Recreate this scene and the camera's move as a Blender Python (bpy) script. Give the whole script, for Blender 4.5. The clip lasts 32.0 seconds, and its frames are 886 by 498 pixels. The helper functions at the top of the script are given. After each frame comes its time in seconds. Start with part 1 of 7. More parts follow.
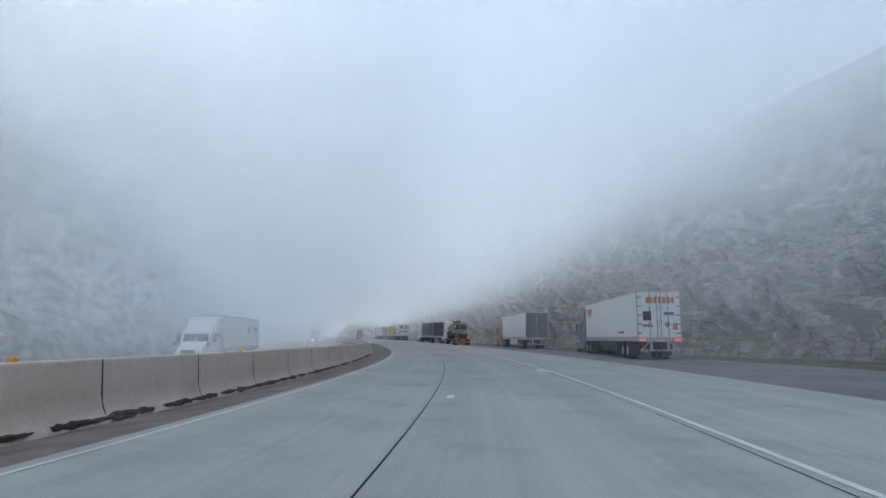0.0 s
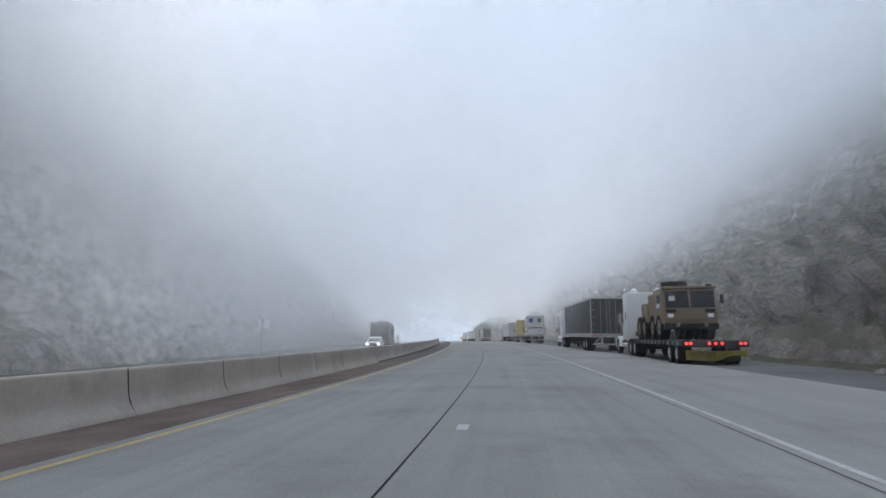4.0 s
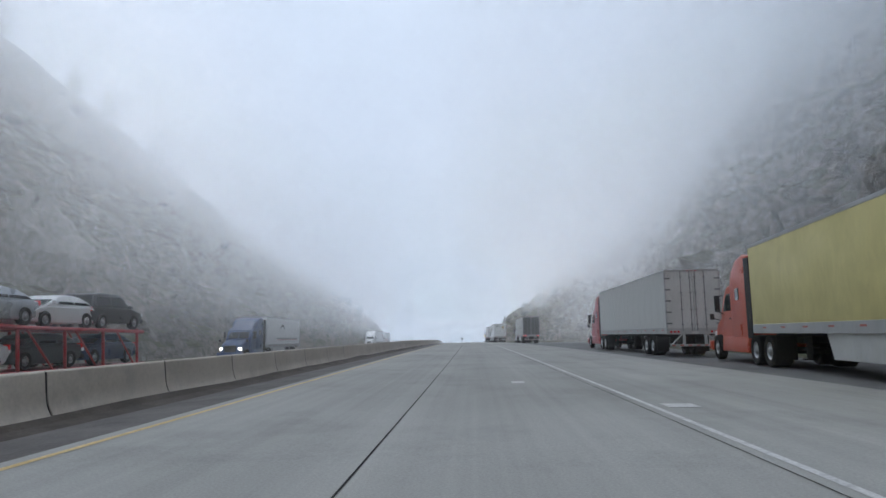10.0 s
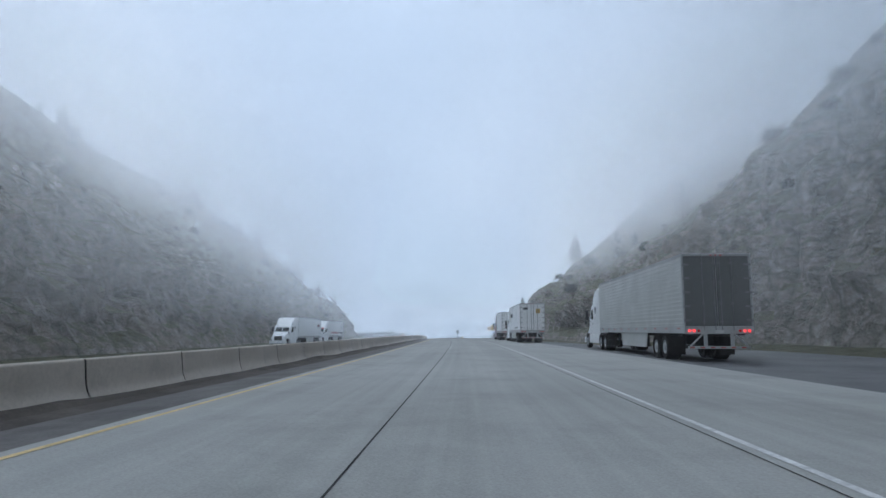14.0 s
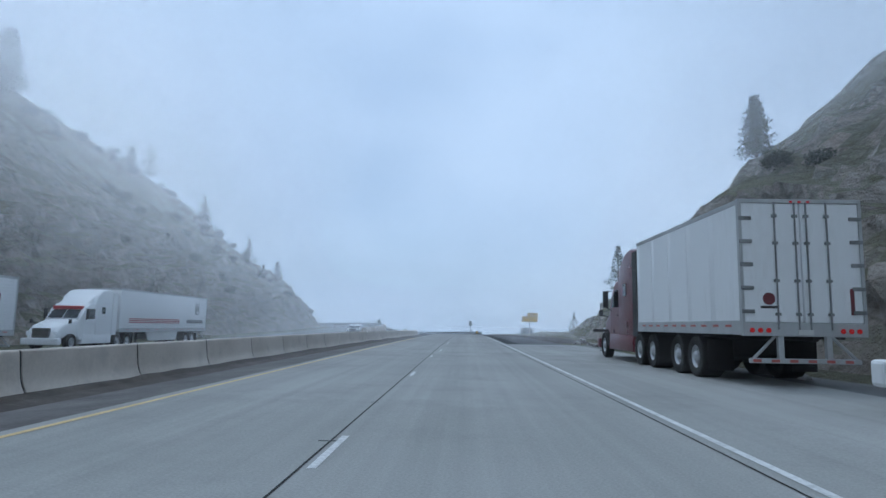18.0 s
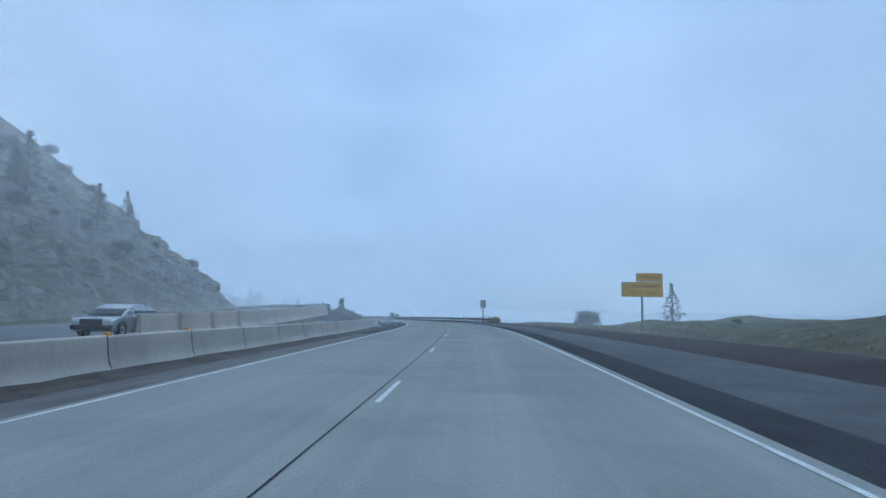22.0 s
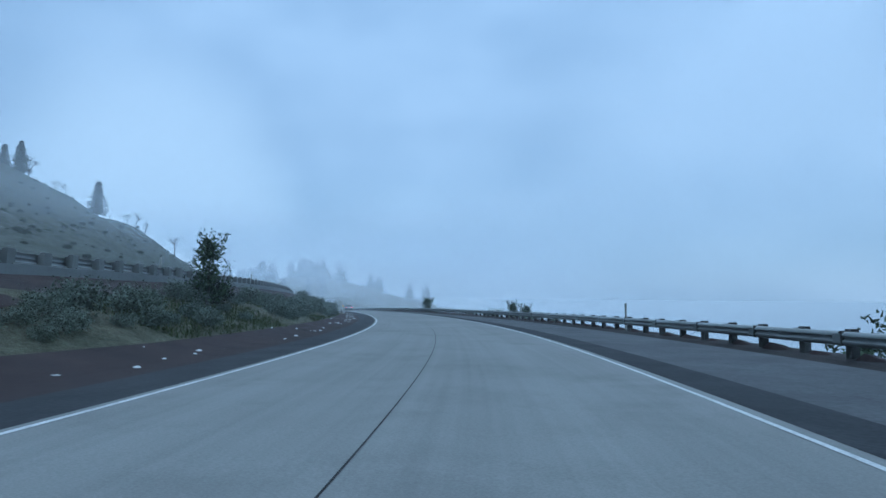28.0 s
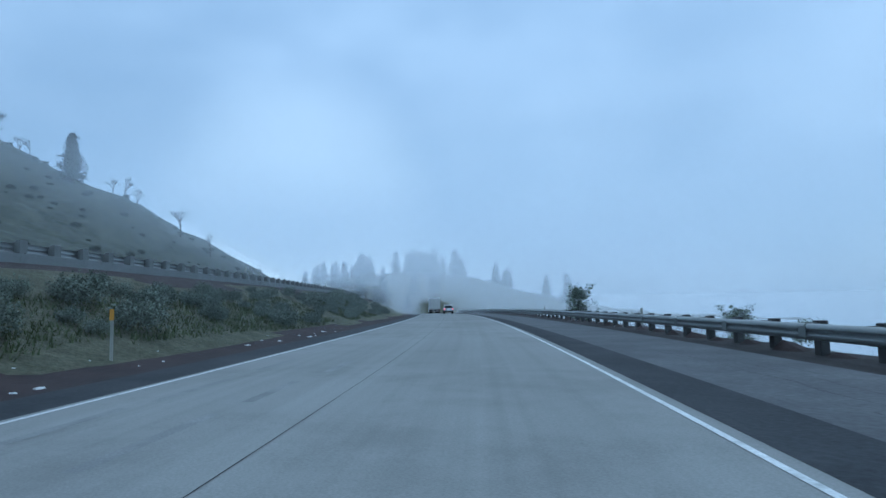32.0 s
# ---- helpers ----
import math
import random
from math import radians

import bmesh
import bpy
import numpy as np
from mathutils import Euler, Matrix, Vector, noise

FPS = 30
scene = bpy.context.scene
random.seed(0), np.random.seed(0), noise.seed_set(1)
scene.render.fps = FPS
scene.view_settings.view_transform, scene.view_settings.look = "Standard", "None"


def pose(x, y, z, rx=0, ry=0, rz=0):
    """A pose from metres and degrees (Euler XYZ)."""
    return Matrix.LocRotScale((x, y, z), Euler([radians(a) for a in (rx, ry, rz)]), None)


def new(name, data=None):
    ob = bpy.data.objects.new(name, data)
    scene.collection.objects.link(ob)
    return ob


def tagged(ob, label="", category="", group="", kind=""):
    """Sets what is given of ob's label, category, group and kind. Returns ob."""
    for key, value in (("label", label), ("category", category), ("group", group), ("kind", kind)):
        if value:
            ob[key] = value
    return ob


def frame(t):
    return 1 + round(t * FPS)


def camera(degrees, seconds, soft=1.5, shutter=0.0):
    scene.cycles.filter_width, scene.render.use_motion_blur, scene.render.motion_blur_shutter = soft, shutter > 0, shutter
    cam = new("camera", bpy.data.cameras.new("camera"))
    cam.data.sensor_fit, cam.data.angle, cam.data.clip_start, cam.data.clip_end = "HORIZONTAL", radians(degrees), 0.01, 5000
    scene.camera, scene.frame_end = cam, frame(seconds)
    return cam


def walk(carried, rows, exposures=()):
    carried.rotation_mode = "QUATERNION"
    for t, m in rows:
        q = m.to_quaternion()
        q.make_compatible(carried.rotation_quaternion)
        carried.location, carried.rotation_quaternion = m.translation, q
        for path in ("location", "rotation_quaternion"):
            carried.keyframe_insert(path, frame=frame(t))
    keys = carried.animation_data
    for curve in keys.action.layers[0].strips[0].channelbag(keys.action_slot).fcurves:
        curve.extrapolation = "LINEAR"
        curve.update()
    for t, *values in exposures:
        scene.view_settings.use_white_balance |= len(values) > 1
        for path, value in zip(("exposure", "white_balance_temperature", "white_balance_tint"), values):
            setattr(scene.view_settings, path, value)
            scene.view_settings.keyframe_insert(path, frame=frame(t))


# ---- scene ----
cam = camera(70.24, 32.0)
# seconds, x, y, z, then the three turns in degrees
PATH = [
    (0.0, 1.045, 0.000, 1.158, 98.33, -0.02, 4.80),
    (1.0, 0.582, 17.670, 1.178, 99.12, -0.40, 9.20),
    (2.0, -0.932, 35.703, 1.237, 98.85, -0.01, 13.04),
    (3.0, -3.332, 53.852, 1.335, 98.56, 0.06, 16.52),
    (4.0, -6.545, 71.539, 1.467, 98.49, 0.14, 18.33),
    (5.0, -10.376, 88.968, 1.632, 98.55, 0.44, 19.39),
    (6.0, -14.733, 106.569, 1.830, 98.59, 0.74, 20.07),
    (7.0, -19.541, 124.354, 2.050, 98.58, 1.04, 20.54),
    (8.0, -24.789, 142.614, 2.281, 98.41, 1.00, 20.75),
    (9.0, -30.470, 161.530, 2.509, 98.40, 0.97, 21.02),
    (10.0, -36.567, 180.600, 2.714, 98.19, 0.63, 21.13),
    (11.0, -42.766, 199.270, 2.883, 97.91, 0.67, 21.30),
    (12.0, -48.813, 217.270, 3.011, 97.78, 0.60, 21.26),
    (13.0, -54.755, 234.648, 3.099, 97.52, 0.14, 21.31),
    (14.0, -60.617, 251.984, 3.158, 97.45, -0.05, 21.01),
    (15.0, -66.642, 269.638, 3.190, 97.40, -0.24, 20.86),
    (16.0, -72.880, 287.592, 3.198, 97.34, -0.43, 20.86),
    (17.0, -79.297, 305.704, 3.179, 96.95, -0.55, 21.04),
    (18.0, -85.572, 323.368, 3.132, 96.66, -0.90, 22.37),
    (19.0, -91.649, 339.828, 3.064, 96.44, -0.61, 22.72),
    (20.0, -97.367, 355.124, 2.983, 95.86, -0.07, 22.83),
    (21.0, -102.741, 369.649, 2.891, 95.41, 0.03, 22.87),
    (22.0, -107.931, 383.710, 2.785, 95.09, -0.67, 23.19),
    (23.0, -112.995, 397.664, 2.658, 94.74, -0.97, 24.32),
    (24.0, -118.393, 411.763, 2.496, 94.49, -1.05, 25.87),
    (24.5, -121.263, 418.894, 2.399, 94.38, -1.03, 26.83),
    (25.5, -127.620, 433.448, 2.166, 94.36, -0.75, 29.07),
    (26.5, -135.023, 448.515, 1.881, 94.37, -0.48, 32.21),
    (27.0, -139.211, 456.083, 1.723, 94.32, -0.30, 34.01),
    (28.0, -148.292, 471.073, 1.391, 94.14, -0.33, 37.92),
    (29.0, -158.355, 485.715, 1.055, 93.98, -0.46, 42.17),
    (30.0, -169.441, 499.608, 0.734, 94.00, 0.25, 45.86),
    (31.0, -181.257, 512.686, 0.432, 94.14, 0.95, 48.69),
    (32.0, -193.703, 524.995, 0.139, 94.18, 1.29, 50.49),
]
TONE = [(0.0, 0.22, 6050, 8), (1.0, 0.24, 6100, 8), (2.0, 0.25, 6200, 9), (4.0, 0.23, 6250, 10), (8.0, 0.14, 6200, 10), (11.0, 0.03, 6150, 10), (13.0, -0.06, 5900, 8), (16.0, -0.14, 5550, 6), (19.0, -0.24, 5230, 4), (22.0, -0.36, 4850, 0), (24.0, -0.41, 4690, -3), (27.0, -0.44, 4650, -3), (29.0, -0.4, 4720, -3), (32.0, -0.34, 4780, -3)]
walk(cam, [(t, pose(*q)) for t, *q in PATH], TONE)

# The road's plan and profile along its centre joint: bends (1/km) every 20 m, crests (1/10 km) every 30 m.
BEND = [3.13, 3.13, 2.94, 2.89, 2.43, 1.69, 1.27, 1.04, 0.81, 0.76, 0.55, 0.34, 0.15, -0.01, 0.14, 0.3, 0.41, 0.47, 0.24, -0.01, -0.25, -0.03, 0.84, 2.0, 3.08, 3.78, 4.33, 4.02, 3.17, 2.2, 1.25, 0.84, 0.75, 0.74]
CREST = [1.23, 1.23, 1.12, 1.11, 0.83, 0.02, -0.63, -0.85, -1.08, -0.84, -0.67, -0.8, -0.75, -0.55, -0.92, -1.87, -1.39, -0.18, 0.64, 0.32, -0.43, -0.69, -0.7]
STEP_S = np.arange(-20.0, 770.0, 1.0)
_k = np.interp(STEP_S, -20 + 20.0 * np.arange(len(BEND)), BEND) / 1000
_c = np.interp(STEP_S, -20 + 30.0 * np.arange(len(CREST)), CREST) / 10000
HEAD, GRADE = np.cumsum(_k), np.cumsum(_c)
HEAD, GRADE = HEAD - HEAD[20], GRADE - GRADE[20]
LINE = np.stack([np.cumsum(-np.sin(HEAD) * np.cos(GRADE)), np.cumsum(np.cos(HEAD) * np.cos(GRADE)), np.cumsum(np.sin(GRADE))], 1)
LINE = LINE - LINE[20]


def heading(s):
    """The road's heading at s metres, in radians to the left of north."""
    return float(np.interp(s, STEP_S, HEAD))


def on_road(s, lat, z=0.0):
    """A place s metres along the road, lat metres to the right of its centre joint, z metres over its surface."""
    extra = min(0.0, s + 20.0) + max(0.0, s - STEP_S[-1])
    a = heading(s)
    x, y, h = (float(np.interp(s, STEP_S, LINE[:, i])) for i in range(3))
    g = float(np.interp(s, STEP_S, GRADE))
    return Vector((x + lat * math.cos(a) - extra * math.sin(a), y + lat * math.sin(a) + extra * math.cos(a), h + extra * g + z))


def road_pose(s, lat, z=0.0, turn=0.0, facing=0.0):
    """The pose of a thing whose front looks along +y; turn: degrees to the left of the road's heading."""
    a = heading(s) + math.radians(turn + facing)
    g = float(np.interp(s, STEP_S, GRADE)) * math.cos(math.radians(facing))
    return Matrix.Translation(on_road(s, lat, z)) @ Matrix.Rotation(a, 4, "Z") @ Matrix.Rotation(g, 4, "X")

# ---- world, sun ----
world = bpy.data.worlds.new("overcast_sky")
scene.world = world
world.use_nodes = True
wn, wl = world.node_tree.nodes, world.node_tree.links
for n in list(wn):
    wn.remove(n)
SUN_UP, SUN_TURN = radians(60), radians(318)
sky = wn.new("ShaderNodeTexSky")
sky.sky_type, sky.sun_disc, sky.sun_elevation, sky.sun_rotation = "NISHITA", False, SUN_UP, SUN_TURN
w_out, w_bg, w_bg2, w_add = wn.new("ShaderNodeOutputWorld"), wn.new("ShaderNodeBackground"), wn.new("ShaderNodeBackground"), wn.new("ShaderNodeAddShader")
w_bg.inputs["Strength"].default_value = 0.02
wl.new(sky.outputs[0], w_bg.inputs["Color"])
# the cloud deck: two scales of soft noise over a pale blue grey
w_co, w_map = wn.new("ShaderNodeTexCoord"), wn.new("ShaderNodeMapping")
w_map.inputs["Scale"].default_value = (1.0, 1.0, 2.2)
wl.new(w_co.outputs["Generated"], w_map.inputs["Vector"])
w_n = wn.new("ShaderNodeTexNoise")
w_n.inputs["Scale"].default_value, w_n.inputs["Detail"].default_value, w_n.inputs["Roughness"].default_value = 1.7, 4.0, 0.5
wl.new(w_map.outputs[0], w_n.inputs["Vector"])
w_r = wn.new("ShaderNodeValToRGB")
w_r.color_ramp.elements[0].position, w_r.color_ramp.elements[0].color = 0.34, (0.35, 0.43, 0.54, 1)
w_r.color_ramp.elements[1].position, w_r.color_ramp.elements[1].color = 0.68, (0.64, 0.705, 0.80, 1)
wl.new(w_n.outputs["Fac"], w_r.inputs[0])
# thinner cloud low in the north-west
w_dot, w_thin, w_glow = wn.new("ShaderNodeVectorMath"), wn.new("ShaderNodeMapRange"), wn.new("ShaderNodeMix")
w_dot.operation, w_thin.interpolation_type, w_glow.data_type = "DOT_PRODUCT", "SMOOTHSTEP", "RGBA"
w_dot.inputs[1].default_value = (-0.883, 0.45, 0.135)
wl.new(w_co.outputs["Generated"], w_dot.inputs[0])
w_thin.inputs["From Min"].default_value, w_thin.inputs["From Max"].default_value, w_thin.inputs["To Max"].default_value = 0.972, 0.999, 0.75
wl.new(w_dot.outputs["Value"], w_thin.inputs["Value"])
wl.new(w_thin.outputs[0], w_glow.inputs[0])
wl.new(w_r.outputs[0], w_glow.inputs[6])
w_glow.inputs[7].default_value = (0.8, 0.845, 0.9, 1)
# an overcast sky is brighter overhead
w_sep, w_gr, w_mul = wn.new("ShaderNodeSeparateXYZ"), wn.new("ShaderNodeMapRange"), wn.new("ShaderNodeVectorMath")
wl.new(w_co.outputs["Generated"], w_sep.inputs[0])
w_gr.inputs["From Min"].default_value, w_gr.inputs["From Max"].default_value = 0.25, 1.0
w_gr.inputs["To Min"].default_value, w_gr.inputs["To Max"].default_value = 1.0, 1.5
wl.new(w_sep.outputs["Z"], w_gr.inputs["Value"])
w_mul.operation = "SCALE"
# the patches melt into an even ceiling overhead
w_even, w_high = wn.new("ShaderNodeMix"), wn.new("ShaderNodeMapRange")
w_even.data_type = "RGBA"
w_high.inputs["From Min"].default_value, w_high.inputs["From Max"].default_value = 0.48, 0.66
wl.new(w_sep.outputs["Z"], w_high.inputs["Value"])
wl.new(w_high.outputs[0], w_even.inputs[0])
wl.new(w_glow.outputs[2], w_even.inputs[6])
w_even.inputs[7].default_value = (0.5, 0.575, 0.68, 1)
wl.new(w_even.outputs[2], w_mul.inputs[0])
wl.new(w_gr.outputs[0], w_mul.inputs["Scale"])
wl.new(w_mul.outputs[0], w_bg2.inputs["Color"])
w_bg2.inputs["Strength"].default_value = 1.0
wl.new(w_bg.outputs[0], w_add.inputs[0])
wl.new(w_bg2.outputs[0], w_add.inputs[1])
wl.new(w_add.outputs[0], w_out.inputs["Surface"])
sun = new("sun", bpy.data.lights.new("sun", "SUN"))
sun.data.energy, sun.data.angle, sun.data.color = 1.15, radians(35), (1.0, 0.97, 0.92)
sun.matrix_world = Matrix.Rotation(-SUN_TURN, 4, "Z") @ Matrix.Rotation(-(math.pi / 2 - SUN_UP), 4, "X")
scene.cycles.transparent_max_bounces = 150

# ---- materials ----
def material(name, rough=0.6, metal=0.0, spec=0.5):
    m = bpy.data.materials.new(name)
    m.use_nodes = True
    b = m.node_tree.nodes["Principled BSDF"]
    b.inputs["Roughness"].default_value, b.inputs["Metallic"].default_value = rough, metal
    b.inputs["Specular IOR Level"].default_value = spec
    return m, m.node_tree.nodes, m.node_tree.links, b


def noise_node(n, l, scale, detail=4.0, rough=0.55, coords="Object", stretch=None):
    co = n.new("ShaderNodeTexCoord") if coords == "Object" else n.new("ShaderNodeNewGeometry")
    out = co.outputs["Object"] if coords == "Object" else co.outputs["Position"]
    if stretch:
        mp = n.new("ShaderNodeMapping")
        mp.inputs["Scale"].default_value = stretch
        l.new(out, mp.inputs["Vector"])
        out = mp.outputs[0]
    t = n.new("ShaderNodeTexNoise")
    t.inputs["Scale"].default_value, t.inputs["Detail"].default_value, t.inputs["Roughness"].default_value = scale, detail, rough
    l.new(out, t.inputs["Vector"])
    return t.outputs["Fac"]


def ramp(n, l, fac, stops):
    r = n.new("ShaderNodeValToRGB")
    els = r.color_ramp.elements
    while len(els) < len(stops):
        els.new(0.5)
    for e, (at, c) in zip(els, stops):
        e.position, e.color = at, (*c, 1) if len(c) == 3 else c
    l.new(fac, r.inputs[0])
    return r.outputs[0]


def blend(n, l, kind, fac, a, b):
    x = n.new("ShaderNodeMix")
    x.data_type, x.blend_type = "RGBA", kind
    for s, v in ((x.inputs[0], fac), (x.inputs[6], a), (x.inputs[7], b)):
        if isinstance(v, (int, float)):
            s.default_value = v
        elif isinstance(v, tuple):
            s.default_value = (*v, 1)
        else:
            l.new(v, s)
    return x.outputs[2]


def bumped(n, l, b, height, strength=0.3, distance=0.02):
    u = n.new("ShaderNodeBump")
    u.inputs["Strength"].default_value, u.inputs["Distance"].default_value = strength, distance
    l.new(height, u.inputs["Height"])
    l.new(u.outputs[0], b.inputs["Normal"])


def grainy(name, dark, light, big=0.35, fine=14.0, rough=0.9, bump=0.3, dist=0.01, coords="World", spec=0.3, dirt=None, depth=0.8):
    """A mineral surface: large stains, fine grain, and a little relief."""
    m, n, l, b = material(name, rough, 0.0, spec)
    a = noise_node(n, l, big, 5.0, 0.6, coords)
    f = noise_node(n, l, fine, 3.0, 0.6, coords)
    c = ramp(n, l, a, [(0.3, dark), (0.7, light)])
    g = ramp(n, l, f, [(0.3, (0.72, 0.72, 0.72)), (0.7, (1.12, 1.12, 1.12))])
    c = blend(n, l, "MULTIPLY", depth, c, g)
    if dirt:
        d = noise_node(n, l, big * 3.1, 6.0, 0.65, coords)
        c = blend(n, l, "MIX", ramp(n, l, d, [(0.52, (0, 0, 0)), (0.72, (0.7, 0.7, 0.7))]), c, dirt)
    l.new(c, b.inputs["Base Color"])
    bumped(n, l, b, f, bump, dist)
    return m


def painted(name, colour, rough=0.4, metal=0.0, grime=0.25, big=0.8, spec=0.5):
    """Vehicle paint or coated metal with road film on it."""
    m, n, l, b = material(name, rough, metal, spec)
    a = noise_node(n, l, big, 6.0, 0.65)
    f = noise_node(n, l, 9.0, 4.0, 0.6, "Object", (1.0, 1.0, 0.25))
    dull = tuple(0.55 * c + 0.07 for c in colour)
    k = ramp(n, l, a, [(0.35, (0, 0, 0)), (0.75, (grime * 2, grime * 2, grime * 2))])
    c = blend(n, l, "MIX", k, colour, dull)
    c = blend(n, l, "MULTIPLY", 0.5, c, ramp(n, l, f, [(0.3, (0.86, 0.85, 0.83)), (0.65, (1.0, 1.0, 1.0))]))
    l.new(c, b.inputs["Base Color"])
    l.new(ramp(n, l, a, [(0.3, (rough * 0.8,) * 3), (0.8, (min(1, rough * 1.5),) * 3)]), b.inputs["Roughness"])
    return m


def worn_concrete(name, dark, light, dirt):
    """Highway concrete: broad stains, polished wheel paths, scraped streaks along the road, fine sand grain."""
    m, n, l, b = material(name, 0.82, 0.0, 0.3)
    ax, al, both = n.new("ShaderNodeAttribute"), n.new("ShaderNodeAttribute"), n.new("ShaderNodeCombineXYZ")
    ax.attribute_name, al.attribute_name = "across", "along"
    l.new(ax.outputs["Fac"], both.inputs[0])
    l.new(al.outputs["Fac"], both.inputs[1])

    def streak(sx, sy, detail):
        mp, t = n.new("ShaderNodeMapping"), n.new("ShaderNodeTexNoise")
        mp.inputs["Scale"].default_value = (sx, sy, 1.0)
        t.inputs["Scale"].default_value, t.inputs["Detail"].default_value, t.inputs["Roughness"].default_value = 1.0, detail, 0.6
        l.new(both.outputs[0], mp.inputs["Vector"])
        l.new(mp.outputs[0], t.inputs["Vector"])
        return t.outputs["Fac"]
    c = ramp(n, l, noise_node(n, l, 0.12, 5.0, 0.6, "World"), [(0.3, dark), (0.7, light)])
    c = blend(n, l, "MIX", ramp(n, l, noise_node(n, l, 0.4, 6.0, 0.65, "World"), [(0.5, (0, 0, 0)), (0.72, (0.8, 0.8, 0.8))]), c, dirt)
    c = blend(n, l, "MULTIPLY", 0.8, c, ramp(n, l, streak(5.0, 0.05, 5.0), [(0.3, (0.9, 0.9, 0.9)), (0.7, (1.06, 1.06, 1.06))]))
    c = blend(n, l, "MULTIPLY", 0.7, c, ramp(n, l, streak(0.8, 0.008, 3.0), [(0.32, (0.87, 0.87, 0.87)), (0.68, (1.06, 1.06, 1.06))]))
    # rubber laid down in the two wheel paths of each lane, about 1.8 m apart
    wave, tri = n.new("ShaderNodeMath"), n.new("ShaderNodeMath")
    tri.operation = "MULTIPLY_ADD"
    tri.inputs[1].default_value, tri.inputs[2].default_value = 2 * math.pi / 1.85, 0.2
    wave.operation = "COSINE"
    l.new(ax.outputs["Fac"], tri.inputs[0])
    l.new(tri.outputs[0], wave.inputs[0])
    c = blend(n, l, "MULTIPLY", 0.55, c, ramp(n, l, wave.outputs[0], [(0.0, (0.97, 0.97, 0.97)), (1.0, (1.03, 1.03, 1.03))]))
    # road colour lightened before the crest and darkened past it, standing in for light level
    tone_drop = n.new("ShaderNodeMapRange")
    tone_drop.inputs["From Min"].default_value, tone_drop.inputs["From Max"].default_value = 300.0, 470.0
    l.new(al.outputs["Fac"], tone_drop.inputs["Value"])
    c = blend(n, l, "MULTIPLY", 1.0, c, ramp(n, l, tone_drop.outputs[0], [(0.0, (1.08, 1.08, 1.08)), (1.0, (0.66, 0.66, 0.67))]))
    f = noise_node(n, l, 40.0, 4.0, 0.7, "World")
    c = blend(n, l, "MULTIPLY", 0.9, c, ramp(n, l, f, [(0.32, (0.8, 0.8, 0.8)), (0.68, (1.1, 1.1, 1.1))]))
    l.new(c, b.inputs["Base Color"])
    bumped(n, l, b, f, 0.25, 0.003)
    return m


CONCRETE = worn_concrete("concrete_pavement", (0.315, 0.315, 0.295), (0.39, 0.39, 0.368), (0.265, 0.265, 0.248))
JOINT = grainy("sealant_and_gap_shade", (0.012, 0.012, 0.013), (0.03, 0.03, 0.03), 1.0, 20.0, 0.8)
BARRIER = grainy("barrier_concrete", (0.47, 0.42, 0.36), (0.6, 0.545, 0.475), 0.5, 14.0, 0.92, 0.12, 0.002, dirt=(0.38, 0.345, 0.305), depth=0.4)
BARRIER_TAN = grainy("tan_barrier_concrete", (0.5, 0.42, 0.345), (0.62, 0.53, 0.445), 0.5, 14.0, 0.92, 0.12, 0.002, dirt=(0.42, 0.37, 0.32), depth=0.4)
ASPHALT = grainy("asphalt", (0.03, 0.032, 0.036), (0.056, 0.058, 0.062), 0.6, 14.0, 0.9, 0.8, 0.01, depth=1.0)
ASPHALT.node_tree.nodes["Principled BSDF"].inputs["Specular IOR Level"].default_value = 0.15
OLD_ASPHALT = grainy("old_asphalt", (0.13, 0.13, 0.135), (0.2, 0.2, 0.2), 0.25, 30.0, 0.92, 0.4, 0.004, dirt=(0.10, 0.10, 0.105))
SHOULDER = grainy("shoulder_asphalt", (0.072, 0.073, 0.077), (0.125, 0.125, 0.128), 0.5, 11.0, 0.92, 0.8, 0.012, dirt=(0.07, 0.07, 0.073), depth=1.0)
GRAVEL = grainy("shoulder_gravel", (0.13, 0.1, 0.087), (0.25, 0.195, 0.17), 0.8, 18.0, 0.95, 0.7, 0.02)
CINDER = grainy("red_cinder", (0.02, 0.013, 0.013), (0.046, 0.029, 0.027), 0.6, 22.0, 0.95, 0.8, 0.02)

# ---- building helpers ----
def mesh_of(name, bm):
    me = bpy.data.meshes.new(name)
    bm.to_mesh(me)
    bm.free()
    return me


def part(name, bm, mat, parent, label=""):
    ob = new(name, mesh_of(name, bm))
    ob.data.materials.append(mat)
    ob.parent = parent
    return tagged(ob, label)


def thing(name, m, label, category, group="", kind=""):
    ob = new(name)
    ob.matrix_world = m
    return tagged(ob, label, category, group, kind)


def box(bm, x0, x1, y0, y1, z0, z1, bevel=0.0, m=None):
    """A box in bm; bevel rounds its edges."""
    r = bmesh.ops.create_cube(bm, size=1.0)
    vs = r["verts"]
    bmesh.ops.transform(bm, verts=vs, matrix=Matrix.Translation(((x0 + x1) / 2, (y0 + y1) / 2, (z0 + z1) / 2)) @ Matrix.Diagonal((x1 - x0, y1 - y0, z1 - z0, 1)))
    if bevel:
        es = list({e for v in vs for e in v.link_edges})
        r = bmesh.ops.bevel(bm, geom=es, offset=bevel, segments=2, affect="EDGES", profile=0.5)
        vs = list({v for f in r["faces"] for v in f.verts} | {v for v in vs if v.is_valid})
    if m is not None:
        bmesh.ops.transform(bm, verts=vs, matrix=m)
    return bm


def boxed(*a, **k):
    return box(bmesh.new(), *a, **k)


